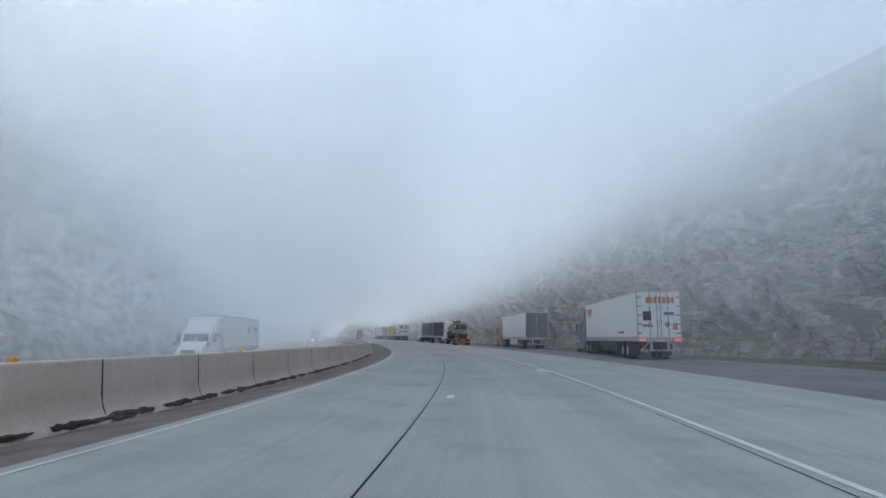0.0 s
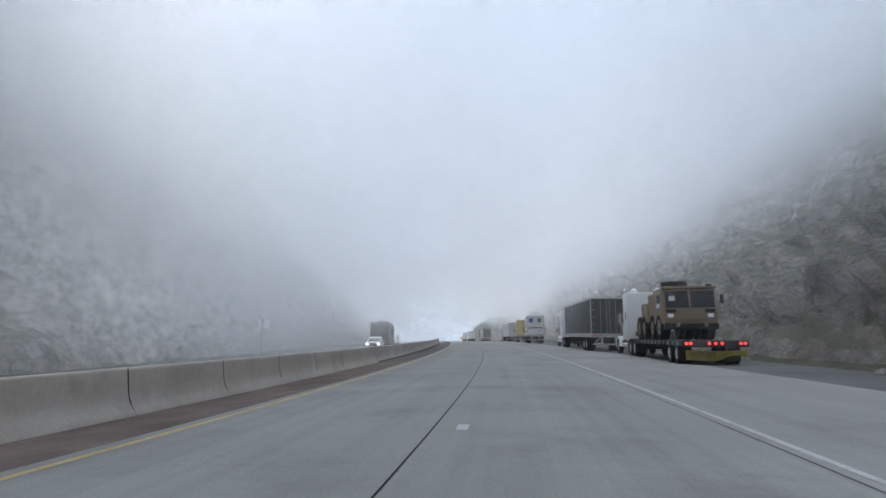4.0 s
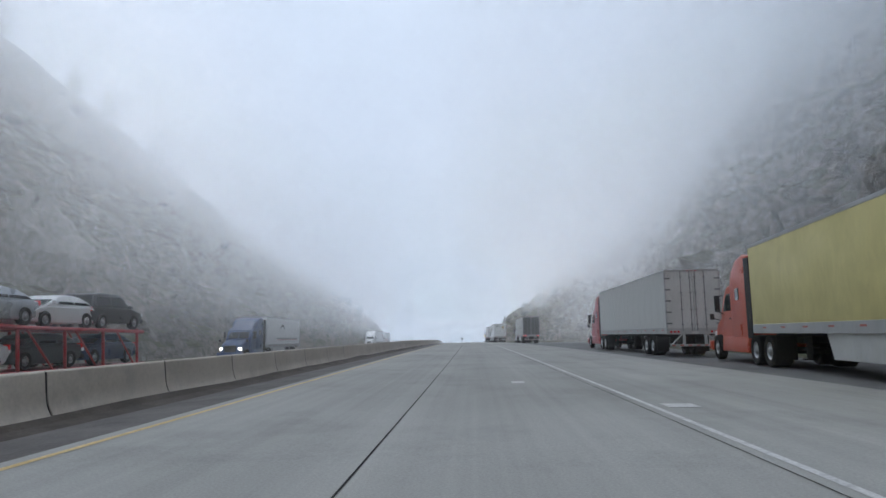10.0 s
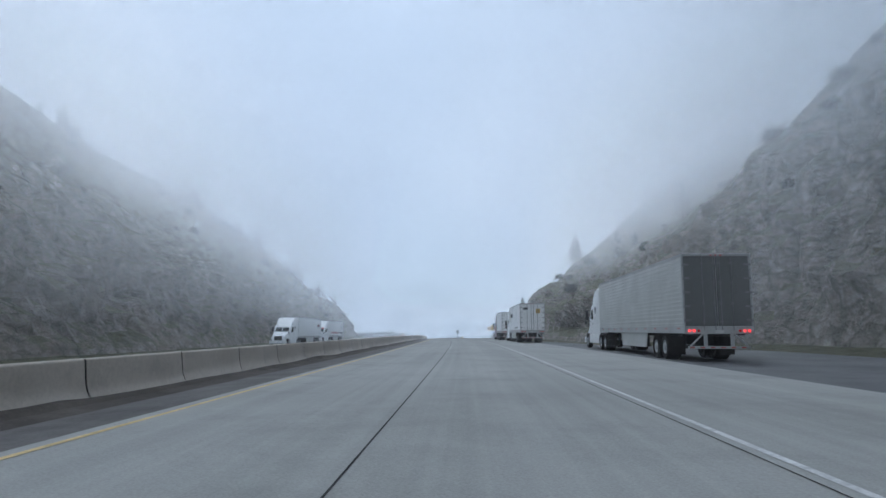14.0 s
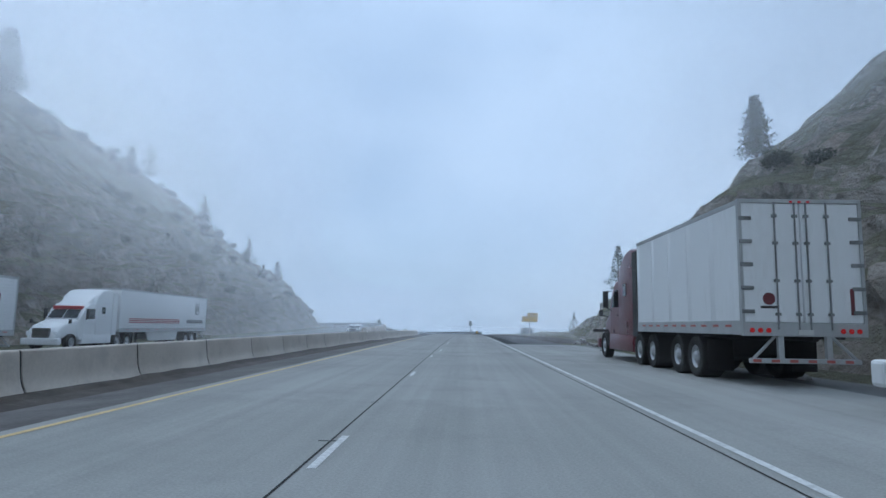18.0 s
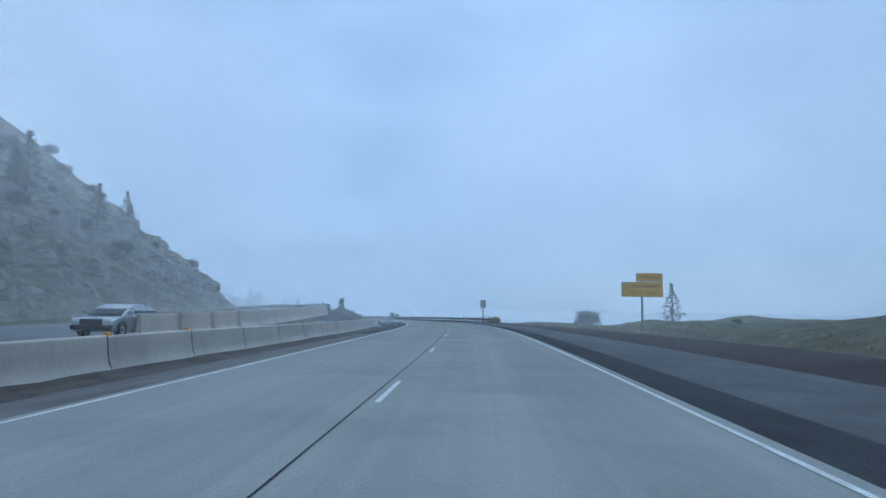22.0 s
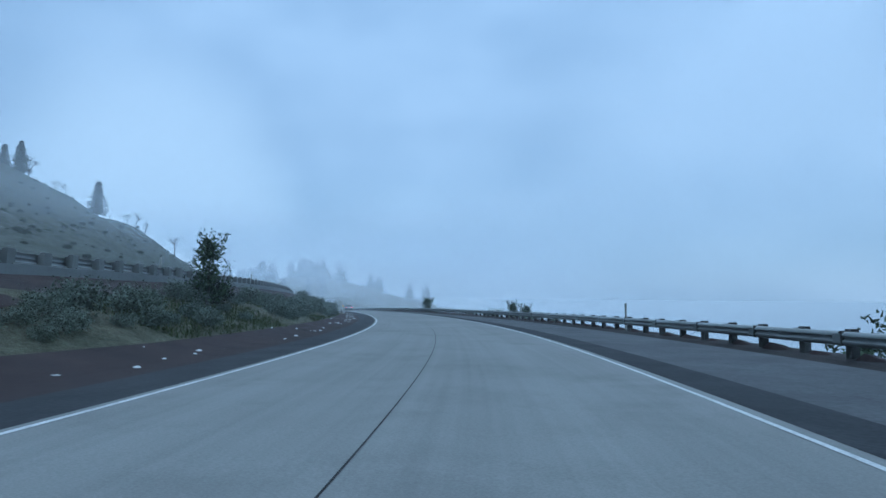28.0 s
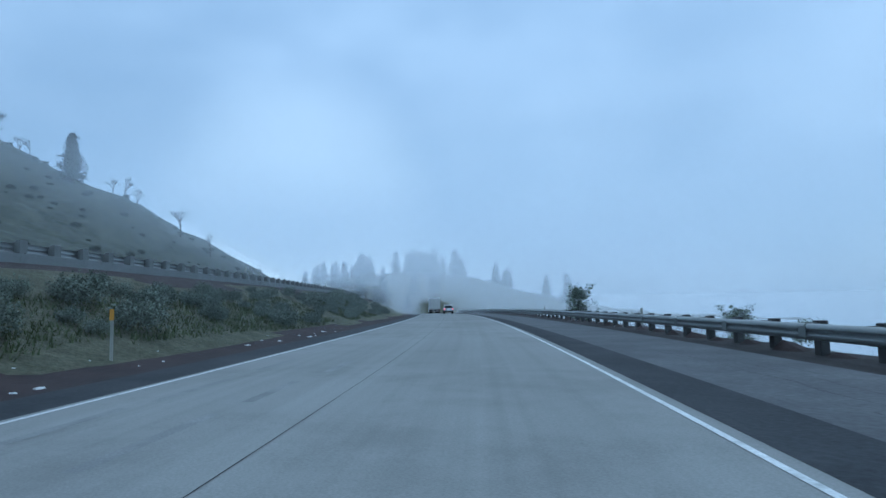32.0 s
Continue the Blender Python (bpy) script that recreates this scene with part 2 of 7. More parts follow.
def tube(bm, p, q, r, r2=None, n=12, caps=True):
    """A round bar from p to q."""
    p, q = Vector(p), Vector(q)
    d = q - p
    m = Matrix.Translation((p + q) / 2) @ d.to_track_quat("Z", "Y").to_matrix().to_4x4()
    bmesh.ops.create_cone(bm, cap_ends=caps, segments=n, radius1=r, radius2=r if r2 is None else r2, depth=d.length, matrix=m)
    return bm


def extrude_outline(bm, pts, x0, x1, taper=None, bevel=0.0):
    """A body with the side outline pts (y, z), from x0 to x1. taper(y, z) narrows it."""
    a = [bm.verts.new((x0 * (taper(y, z) if taper else 1), y, z)) for y, z in pts]
    b = [bm.verts.new((x1 * (taper(y, z) if taper else 1), y, z)) for y, z in pts]
    fs = [bm.faces.new(a), bm.faces.new(list(reversed(b)))]
    n = len(pts)
    for i in range(n):
        fs.append(bm.faces.new((a[i], b[i], b[(i + 1) % n], a[(i + 1) % n])))
    bmesh.ops.recalc_face_normals(bm, faces=fs)
    if bevel:
        es = [e for f in fs[:2] for e in f.edges]
        bmesh.ops.bevel(bm, geom=es, offset=bevel, segments=3, affect="EDGES", profile=0.5)
    return bm


def smooth(ob, angle=40):
    for f in ob.data.polygons:
        f.use_smooth = True
    ob.data.set_sharp_from_angle(angle=radians(angle))
    return ob


def ribbon(name, s0, s1, section, mat, step=3.0, closed=False, wobble=None):
    """A strip along the road. section: pairs of lat and z, or a function of s that gives them."""
    n = max(1, int(round((s1 - s0) / step)))
    verts, faces, crosses, alongs = [], [], [], []
    for i in range(n + 1):
        s = s0 + (s1 - s0) * i / n
        sec = section(s) if callable(section) else section
        for lat, z in sec:
            verts.append(on_road(s, lat, z))
            crosses.append(lat)
            alongs.append(s)
    k = len(sec)
    for i in range(n):
        for j in range(k if closed else k - 1):
            a, b = i * k + j, i * k + (j + 1) % k
            faces.append((a, b, b + k, a + k))
    me = bpy.data.meshes.new(name)
    me.from_pydata(verts, [], faces)
    for nm, vals in (("across", crosses), ("along", alongs)):
        me.attributes.new(nm, "FLOAT", "POINT").data.foreach_set("value", vals)
    me.materials.append(mat)
    return new(name, me)


def knots(s, *pairs):
    return float(np.interp(s, [a for a, _ in pairs], [b for _, b in pairs]))


def ease(x, a, b):
    t = min(1.0, max(0.0, (x - a) / (b - a)))
    return t * t * (3 - 2 * t)


# ---- the lie of the land, in road metres ----
def far_lane(s):
    """Centre of the other carriageway and its height over ours."""
    return (knots(s, (-40, -14), (100, -15.5), (260, -19), (390, -22), (440, -19.5), (480, -19.5), (520, -20), (720, -22)),
            knots(s, (-40, -1.1), (150, -0.8), (300, -0.9), (400, -0.7), (440, 0.15), (480, 1.15), (510, 2.0), (530, 2.3), (550, 2.55), (590, 3.0), (720, 3.6)))


def barrier_lat(s):
    """Where the median barrier stands, and the height of its foot."""
    return (knots(s, (0, -5.45), (50, -5.5), (80, -5.6), (250, -5.75), (400, -5.9), (440, -6.4), (466, -6.6)),
            knots(s, (0, -0.2), (52, -0.2), (62, -0.15), (380, -0.15), (440, -0.3), (466, -0.3), (482, -0.05)))


def left_base(s):
    return far_lane(s)[0] - knots(s, (0, 8), (505, 8), (560, 9))


def left_high(s):
    return knots(s, (-40, 1.85), (165, 1.85), (240, 1.75), (280, 1.68), (346, 1.45), (400, 1.32), (440, 1.28), (500, 1.13), (512, 0.75), (526, 0.3), (560, 0.36), (620, 0.46), (680, 0.76), (720, 0.85), (770, 0.8))


SPUR_SIDE = ((0, 0), (6, 4.6), (10, 7.4), (15, 10.9), (21.4, 15.4), (24.4, 18), (27.4, 19), (34.4, 21.6), (39.4, 25.3), (45.4, 28.1), (52, 32.3), (70, 42), (100, 46), (150, 46))
LEFT_SIDE = ((0, 0), (1, 1.2), (3, 4.0), (6, 7.0), (12, 10.5), (20, 15), (26, 20), (39, 27), (52, 33), (66, 36), (85, 34), (120, 22))


def right_base(s):
    return knots(s, (-40, 21), (0, 20), (30, 18.5), (60, 15), (100, 13.8), (160, 15), (240, 17.5), (275, 22), (300, 21.5), (318, 14.2), (345, 11.5), (365, 9.6), (374, 10.0), (392, 12.3), (440, 14), (480, 15), (720, 15))


def right_high(s):
    return knots(s, (-40, 0.8), (130, 0.85), (175, 1.05), (215, 1.32), (255, 1.52), (285, 1.5), (298, 1.4), (312, 1.08), (323, 0.84), (345, 0.69), (360, 0.67), (374, 0.8), (389, 0.86), (402, 0.36), (415, 0.24), (432, 0.1), (450, 0.03), (480, 0.0), (720, 0.0))


RIGHT_SIDE = ((0, 0), (0.8, 2.5), (2.5, 6.5), (5, 9.5), (9, 13), (15, 19), (22, 26), (32, 37), (45, 47), (58, 54), (75, 54), (110, 35))


def profile(side, u):
    return float(np.interp(u, [a for a, _ in side], [b for _, b in side]))


def rockiness(s, lat, z, hill):
    """How far the rock stands proud: blocks, ledges and cracks."""
    p = Vector((s * 0.16, lat * 0.16, z * 0.30))
    q = Vector((s * 0.55, lat * 0.4, z * 0.38))
    d, _ = noise.voronoi(q)
    w = 0.8 * noise.noise(Vector((s * 0.3, lat * 0.3, z * 0.3)))
    big = noise.cell(Vector((s * 0.42 + w, lat * 0.2, z * 0.62 + 0.4 * w)))
    small = noise.cell(Vector((s * 0.95 + 1.7 * w, lat * 0.4 + 9.0, z * 1.35 + 0.15 * s + w)))
    ribs = ease(s, 318, 335) * (1 - ease(s, 412, 425)) if hill else 0.0
    ribs *= 1.5 * noise.noise(Vector((s * 0.5, 4.0, z * 0.06))) + 0.7 * noise.noise(Vector((s * 1.3, 8.0, z * 0.1)))
    return ribs + 1.5 * noise.fractal(p, 1.0, 2.1, 4) + 1.0 * (d[1] - d[0]) - 0.5 + 0.5 * (big - 0.5) + 0.36 * (small - 0.5) + 0.3 * noise.noise(Vector((s * 1.1, lat, z * 0.5)))


def right_fall(s):
    """How steeply the ground falls away beyond the right-hand verge."""
    return 0.13 * ease(s, 478, 492) + 0.49 * ease(s, 500, 518)


def land(s, lat):
    """The undisturbed height of the ground, and how rocky it is."""
    c, cz = far_lane(s)
    if lat < c - 5.8:
        b = left_base(s)
        u = b - lat
        if u <= 0:
            return cz - 0.12, 0.0
        h = left_high(s)
        steep = profile(LEFT_SIDE, u) * h
        spur = ease(s, 515, 570)
        if spur:
            steep += spur * (profile(SPUR_SIDE, u) * knots(s, (515, 0.3), (570, 0.36), (620, 0.55), (650, 0.74), (680, 1.0), (700, 0.96), (770, 0.75)) - steep)
        return cz - 0.12 + steep, ease(u, 0.3, 2.5) * (1 - 0.72 * ease(u, 10, 22)) * (1 - 0.75 * ease(s, 505, 530))
    if lat < c + 5.8:
        return cz - 0.12, 0.0
    if lat < -3.5:
        foot = barrier_lat(s)[1]
        edge = knots(s, (-40, -6.2), (440, -7.0), (466, -7.2), (482, -4.6))
        if lat > edge:
            return -0.06 + (foot + 0.04) * ease(-lat, 3.5, 5.2), 0.0
        t = (lat - edge) / (c + 5.8 - edge)
        return foot - 0.02 + (cz - 0.1 - foot) * ease(t, 0.05, 0.95), 0.0
    b = right_base(s)
    if lat < b:
        z = -0.06
        if s > 440 and lat > 9.0:
            z += 0.25 * ease(s, 440, 455) * ease(lat, 9, 13)
        if lat > 10.3:
            z -= right_fall(s) * (lat - 10.3)
        return z, 0.0
    u = lat - b
    h = right_high(s)
    z = -0.06 + profile(RIGHT_SIDE, u) * h + 0.25 * ease(s, 440, 455)
    z -= min(60.0, right_fall(s) * (lat - 10.3))
    return z, ease(u, 0.2, 1.2) * (1 - 0.75 * ease(u, 9, 20)) * ease(h, 0.12, 0.5)


def ground_place(s, lat):
    """A place on the finished ground surface."""
    z, r = land(s, lat)
    rough = noise.fractal(Vector((s * 0.07, lat * 0.07, 3.7)), 1.0, 2.0, 4)
    c, _ = far_lane(s)
    away = ease(lat, right_base(s) - 1, right_base(s) + 3) if lat > 0 else ease(-lat, -left_base(s) - 1, -left_base(s) + 3)
    if s > 470 and c + 5.8 < lat < -5.2:
        away = 0.3 * ease(-lat, 6.4, 7.2) * (1 - ease(-lat, -c - 8.0, -c - 7.0))
    z += away * rough * (0.9 + 0.5 * ease(s, 505, 540) * ease(-lat, 27, 34))
    if r > 0.02:
        k = r * rockiness(s, lat, z, lat < 0)
        lat += k * (0.9 if lat < 0 else -0.9)
        z += k * 0.45
    return on_road(s, lat, z)


def ground_columns(s):
    c, _ = far_lane(s)
    lb, rb = left_base(s), right_base(s)
    left = [lb - u for u in (150, 125, 105, 90, 78, 68, 60, 53, 47, 42, 37.5, 33.5, 30, 27, 24.5, 22, 20, 18.2, 16.5, 15, 13.6, 12.3, 11.1, 10, 9, 8.1, 7.2, 6.4, 5.7, 5, 4.4, 3.8, 3.3, 2.8, 2.4, 2.0, 1.6, 1.3, 1.0, 0.7, 0.4, 0.15)]
    mid = [lb + (c - 5.8 - lb) * 0.3, c - 5.7, c + 5.7]
    mid += [c + 5.9 + (-4.7 - c - 5.9) * k / 9 for k in range(10)] + [-4.2, -3.7, -3.3, 3.0, 8.0]
    mid += [8.6 + (rb - 8.6) * k / 6 for k in range(6)]
    right = [rb + u for u in (0.1, 0.3, 0.5, 0.75, 1.0, 1.3, 1.6, 2.0, 2.4, 2.8, 3.3, 3.8, 4.4, 5, 5.7, 6.4, 7.2, 8.1, 9, 10, 11.1, 12.3, 13.6, 15, 16.5, 18.2, 20, 22, 24.5, 27, 30, 33.5, 37.5, 42, 47, 53, 60, 68, 78, 90, 110, 140)]
    return left + mid + right


def build_ground(mat):
    rows = np.concatenate([np.arange(-30, 0, 2.5), np.arange(0, 130, 1.0), np.arange(130, 410, 0.6), np.arange(410, 520, 1.1), np.arange(520, 772, 2.0)])
    verts, faces, k = [], [], 0
    for s in rows:
        cols = ground_columns(s)
        k = len(cols)
        verts += [ground_place(float(s), x) for x in cols]
    for i in range(len(rows) - 1):
        for j in range(k - 1):
            a = i * k + j
            faces.append((a, a + 1, a + 1 + k, a + k))
    me = bpy.data.meshes.new("ground")
    me.from_pydata(verts, [], faces)
    me.materials.append(mat)
    me.materials.append(OUTCROP)
    me.materials.append(GREEN_SLOPE)
    left, index = np.array([ground_columns(float(s))[:42] for s in rows]), np.zeros(len(faces), dtype=np.int32)
    for i, s in enumerate(rows[:-1]):
        if s > 526:
            index[i * (k - 1):i * (k - 1) + 41] = 2
        if 186 < s < 236:
            for j in range(41):
                u = left_base(float(s)) - left[i][j]
                z = profile(LEFT_SIDE, max(0.0, u)) * left_high(float(s))
                if 7.5 < z + 2.5 * noise.noise(Vector((s * 0.13, 0, 2.0))) < 13.5 and noise.noise(Vector((s * 0.22, z * 0.45, 11.0))) > -0.12:
                    index[i * (k - 1) + j] = 1
    me.polygons.foreach_set("material_index", index)
    return tagged(new("ground", me), "rocky grey-brown road cut with grassy slopes above", "hillside", "", "structure")


def hillside_material():
    m, n, l, b = material("hillside", 0.95, 0.0, 0.2)
    geo = n.new("ShaderNodeNewGeometry")
    sep = n.new("ShaderNodeSeparateXYZ")
    l.new(geo.outputs["Normal"], sep.inputs[0])
    big = noise_node(n, l, 0.12, 6.0, 0.6, "World")
    mid = noise_node(n, l, 0.9, 6.0, 0.65, "World")
    fine = noise_node(n, l, 7.0, 5.0, 0.65, "World")
    streak = noise_node(n, l, 0.8, 6.0, 0.65, "World", (1.0, 1.0, 0.28))
    rock = ramp(n, l, mid, [(0.28, (0.22, 0.207, 0.192)), (0.5, (0.32, 0.3, 0.273)), (0.68, (0.43, 0.408, 0.375))])
    crack = n.new("ShaderNodeTexVoronoi")
    crack.feature = "DISTANCE_TO_EDGE"
    crack.inputs["Scale"].default_value = 0.5
    bend, warp = n.new("ShaderNodeMapping"), n.new("ShaderNodeVectorMath")
    bend.inputs["Scale"].default_value = (1.0, 1.0, 2.4)
    warp.operation = "MULTIPLY_ADD"
    warp.inputs[1].default_value = (0.9, 0.9, 0.9)
    l.new(mid, warp.inputs[0])
    l.new(geo.outputs["Position"], warp.inputs[2])
    l.new(warp.outputs[0], bend.inputs["Vector"])
    l.new(bend.outputs[0], crack.inputs["Vector"])
    rock = blend(n, l, "MULTIPLY", 0.5, rock, ramp(n, l, crack.outputs["Distance"], [(0.0, (0.3, 0.29, 0.28)), (0.07, (1.0, 1.0, 1.0)), (0.4, (1.12, 1.1, 1.06))]))
    rock = blend(n, l, "MULTIPLY", 0.85, rock, ramp(n, l, streak, [(0.35, (0.7, 0.7, 0.7)), (0.62, (1.2, 1.18, 1.15))]))
    # single blocks differ a little in tone
    cell, wide = n.new("ShaderNodeTexVoronoi"), n.new("ShaderNodeMapping")
    cell.inputs["Scale"].default_value = 1.3
    wide.inputs["Scale"].default_value = (1.0, 1.0, 1.7)
    l.new(warp.outputs[0], wide.inputs["Vector"])
    l.new(wide.outputs[0], cell.inputs["Vector"])
    rock = blend(n, l, "MULTIPLY", 0.8, rock, ramp(n, l, cell.outputs["Color"], [(0.0, (0.72, 0.71, 0.7)), (1.0, (1.2, 1.19, 1.17))]))
    rust = blend(n, l, "MIX", ramp(n, l, big, [(0.5, (0, 0, 0)), (0.75, (0.6, 0.6, 0.6))]), rock, (0.33, 0.26, 0.2))
    grass = ramp(n, l, mid, [(0.3, (0.085, 0.09, 0.056)), (0.55, (0.145, 0.142, 0.094)), (0.75, (0.21, 0.19, 0.132))])
    grass = blend(n, l, "MULTIPLY", 0.6, grass, ramp(n, l, fine, [(0.3, (0.55, 0.55, 0.55)), (0.7, (1.25, 1.25, 1.2))]))
    add = n.new("ShaderNodeMath")
    add.operation = "ADD"
    l.new(sep.outputs["Z"], add.inputs[0])
    sh = n.new("ShaderNodeMath")
    sh.operation = "MULTIPLY_ADD"
    sh.inputs[1].default_value, sh.inputs[2].default_value = 0.7, -0.35
    l.new(mid, sh.inputs[0])
    l.new(sh.outputs[0], add.inputs[1])
    c = blend(n, l, "MIX", ramp(n, l, add.outputs[0], [(0.58, (0, 0, 0)), (0.78, (1, 1, 1))]), rust, grass)
    c = blend(n, l, "MULTIPLY", 0.5, c, ramp(n, l, fine, [(0.3, (0.6, 0.6, 0.6)), (0.7, (1.2, 1.2, 1.2))]))
    l.new(c, b.inputs["Base Color"])
    high = n.new("ShaderNodeMath")
    high.operation = "MULTIPLY_ADD"
    high.inputs[1].default_value = 0.8
    l.new(cell.outputs["Distance"], high.inputs[0])
    l.new(fine, high.inputs[2])
    bumped(n, l, b, high.outputs[0], 0.9, 0.3)
    return m


HILLSIDE = hillside_material()
GREEN_SLOPE = grainy("sage_slope", (0.036, 0.043, 0.032), (0.09, 0.097, 0.068), 0.5, 2.6, 0.95, 1.0, 0.25, dirt=(0.04, 0.05, 0.032), depth=1.0)
OUTCROP = grainy("pale_outcrop", (0.24, 0.225, 0.2), (0.44, 0.415, 0.37), 2.3, 6.0, 0.92, 1.0, 0.15, dirt=(0.12, 0.11, 0.095))
ground = build_ground(HILLSIDE)

# ---- pavement ----
END_S = 765.0
def pavement(name, s0, s1, section, mat, label, category="road"):
    return tagged(ribbon(name, s0, s1, section, mat), label, category, "", "structure")

pavement("road", -25, END_S, [(-3.45, -0.05), (-3.45, 0.0), (4.15, 0.0), (4.15, -0.05)], CONCRETE, "pale grey worn concrete highway lanes")
pavement("pavement_shoulder", -25, 378.4, [(4.15, -0.004), (4.16, -0.004), (8.9, -0.01), (8.9, -0.05)], CONCRETE, "grey concrete shoulder with tar joints", "pavement")
pavement("pavement_verge", -25, 378.4, lambda s: [(8.9, -0.02), (min(13.2, right_base(s) - 0.5), -0.045), (max(min(13.2, right_base(s) - 0.5) + 0.02, right_base(s) - 0.15), -0.035)], OLD_ASPHALT, "weathered asphalt strip beside the concrete", "pavement")
pavement("pavement_dark", 378.4, END_S, [(4.15, 0.003), (4.16, 0.003), (5.13, -0.012)], ASPHALT, "fresh dark asphalt band along the lane", "pavement")
def shoulder_end(s):
    return knots(s, (378, 8.45), (414, 8.25), (442, 7.45), (470, 7.6), (484, 8.01), (500, 8.95), (515, 8.85), (545, 8.45), (577, 8.01), (765, 8.01))


pavement("pavement_light", 378.4, END_S, lambda s: [(5.13, -0.02), (7.2, -0.03), (shoulder_end(s), -0.035), (shoulder_end(s) + 0.05, -0.07)], SHOULDER, "faded asphalt shoulder", "pavement")
def median_section(s):
    return [(barrier_lat(s)[0] + 0.1, barrier_lat(s)[1] + 0.012), (-5.0, land(s, -5.0)[0] + 0.035), (-4.4, land(s, -4.4)[0] + 0.035), (-3.9, land(s, -3.9)[0] + 0.035), (-3.5, -0.025), (-3.45, -0.02)]

GRIT = grainy("median_grit", (0.1, 0.094, 0.09), (0.18, 0.168, 0.16), 0.8, 18.0, 0.95, 0.6, 0.015)
pavement("pavement_median", -25, 105, median_section, GRAVEL, "brown gritty median shoulder beneath the barrier", "pavement")
pavement("pavement_median_grit", 105, 440, median_section, GRIT, "grey gritty median shoulder beneath the barrier", "pavement")
pavement("pavement_median_dark", 440, END_S, lambda s: [(-4.75, land(s, -4.75)[0] + 0.045), (-4.1, land(s, -4.1)[0] + 0.045), (-3.45, -0.012)], ASPHALT, "narrow dark asphalt shoulder", "pavement")
pavement("road_far", -25, END_S, lambda s: [(far_lane(s)[0] + d, far_lane(s)[1] - 0.03) for d in (-5.6, 5.6)], OLD_ASPHALT, "grey roadway of the other carriageway")
pavement("cinder_verge", 384, 500, lambda s: [(shoulder_end(s) + 0.04, -0.035), (knots(s, (384, 11.5), (420, 12.6), (445, 10.8), (500, 11.0)), 0.02)], CINDER, "dark red cinder verge", "verge")
def bank(name, s0, s1, a, b, label):
    """A strip of cinder laid on the median bank between two offsets that may change along the road."""
    def section(s):
        return [(a(s) + (b(s) - a(s)) * k / 6, land(s, a(s) + (b(s) - a(s)) * k / 6)[0] + 0.03) for k in range(7)]
    return pavement(name, s0, s1, section, CINDER, label, "bank")

bank("cinder_edge", 440, END_S, lambda s: -4.75, lambda s: knots(s, (440, -8), (500, -7.6), (512, -7.0), (600, -6.7)), "dark red cinder strip along the shoulder")
bank("cinder_bank", 462, END_S, lambda s: knots(s, (462, -7.6), (496, -7.2), (516, far_lane(516)[0] + 9.2), (765, far_lane(765)[0] + 8.6)), lambda s: far_lane(s)[0] + 5.9, "dark red cinder bank beneath the upper rail")
tagged(ribbon("joint", -25, END_S, lambda s: [(-knots(s, (490, 0.012), (530, 0.006)), 0.004), (knots(s, (490, 0.012), (530, 0.006)), 0.004)], JOINT, 1.0), "black sealed joint between lanes", "joint", "", "structure")

BERM = grainy("dark_dirt", (0.02, 0.018, 0.018), (0.055, 0.046, 0.042), 0.6, 22.0, 0.95, 0.8, 0.02)

def berm(s):
    """Cinder and dirt heaped under the rail along the drop."""
    c = knots(s, (488, 9.6), (515, 9.2), (545, 8.8), (577, 8.3), (760, 8.3))
    k = 0.07 + 0.1 * noise.noise(Vector((s * 0.35, 0, 2.0))) + 0.05 * noise.noise(Vector((s * 1.7, 0, 4.0)))
    return [(c - 0.32, -0.05), (c - 0.05, k * 0.3), (c + 0.35, k), (c + 0.8, k * 1.1), (c + 1.4, k - 0.35), (c + 2.2, -1.2)]

pavement("cinder_berm", 490, END_S, berm, BERM, "dark dirt berm beneath the guard rail", "bank")

pavement("cinder_crest", 480, 720, lambda s: [(far_lane(s)[0] + 5.5, far_lane(s)[1] - 0.02), (far_lane(s)[0] + 5.8, far_lane(s)[1] + 0.06), (far_lane(s)[0] + 6.5, far_lane(s)[1] + 0.06 + 0.06 * noise.noise(Vector((s * 0.5, 0, 0)))), (far_lane(s)[0] + 7.2, land(s, far_lane(s)[0] + 7.2)[0] + 0.02)], CINDER, "low cinder ridge at the foot of the upper rail", "bank")

# ---- median barrier ----
def barrier_segment(h, length=3.745):
    bm = bmesh.new()
    half = [(0.30, 0.0), (0.288, 0.05), (0.245, 0.11), (0.195, 0.18), (0.155, 0.26), (0.128, 0.36), (0.108, 0.5), (0.082, h - 0.05), (0.074, h - 0.018), (0.05, h)]
    prof = half + [(-x, z) for x, z in reversed(half)]
    ends = []
    for y, k in ((0.0, 0.0), (0.012, 0.012), (length - 0.012, 0.012), (length, 0.0)):
        sc = 1.0 if k else 0.97
        ends.append([bm.verts.new((x * sc, y, z if z < h * 0.9 or k else z - 0.008)) for x, z in prof])
    bm.faces.new(ends[0]), bm.faces.new(list(reversed(ends[-1])))
    for a, b in zip(ends, ends[1:]):
        for i in range(len(prof) - 1):
            bm.faces.new((a[i + 1], a[i], b[i], b[i + 1]))
    bmesh.ops.recalc_face_normals(bm, faces=bm.faces)
    me = mesh_of("barrier_segment", bm)
    for f in me.polygons:
        f.use_smooth = len(f.vertices) == 4
    me.materials.append(BARRIER_TAN if h > 1 else BARRIER)
    return me

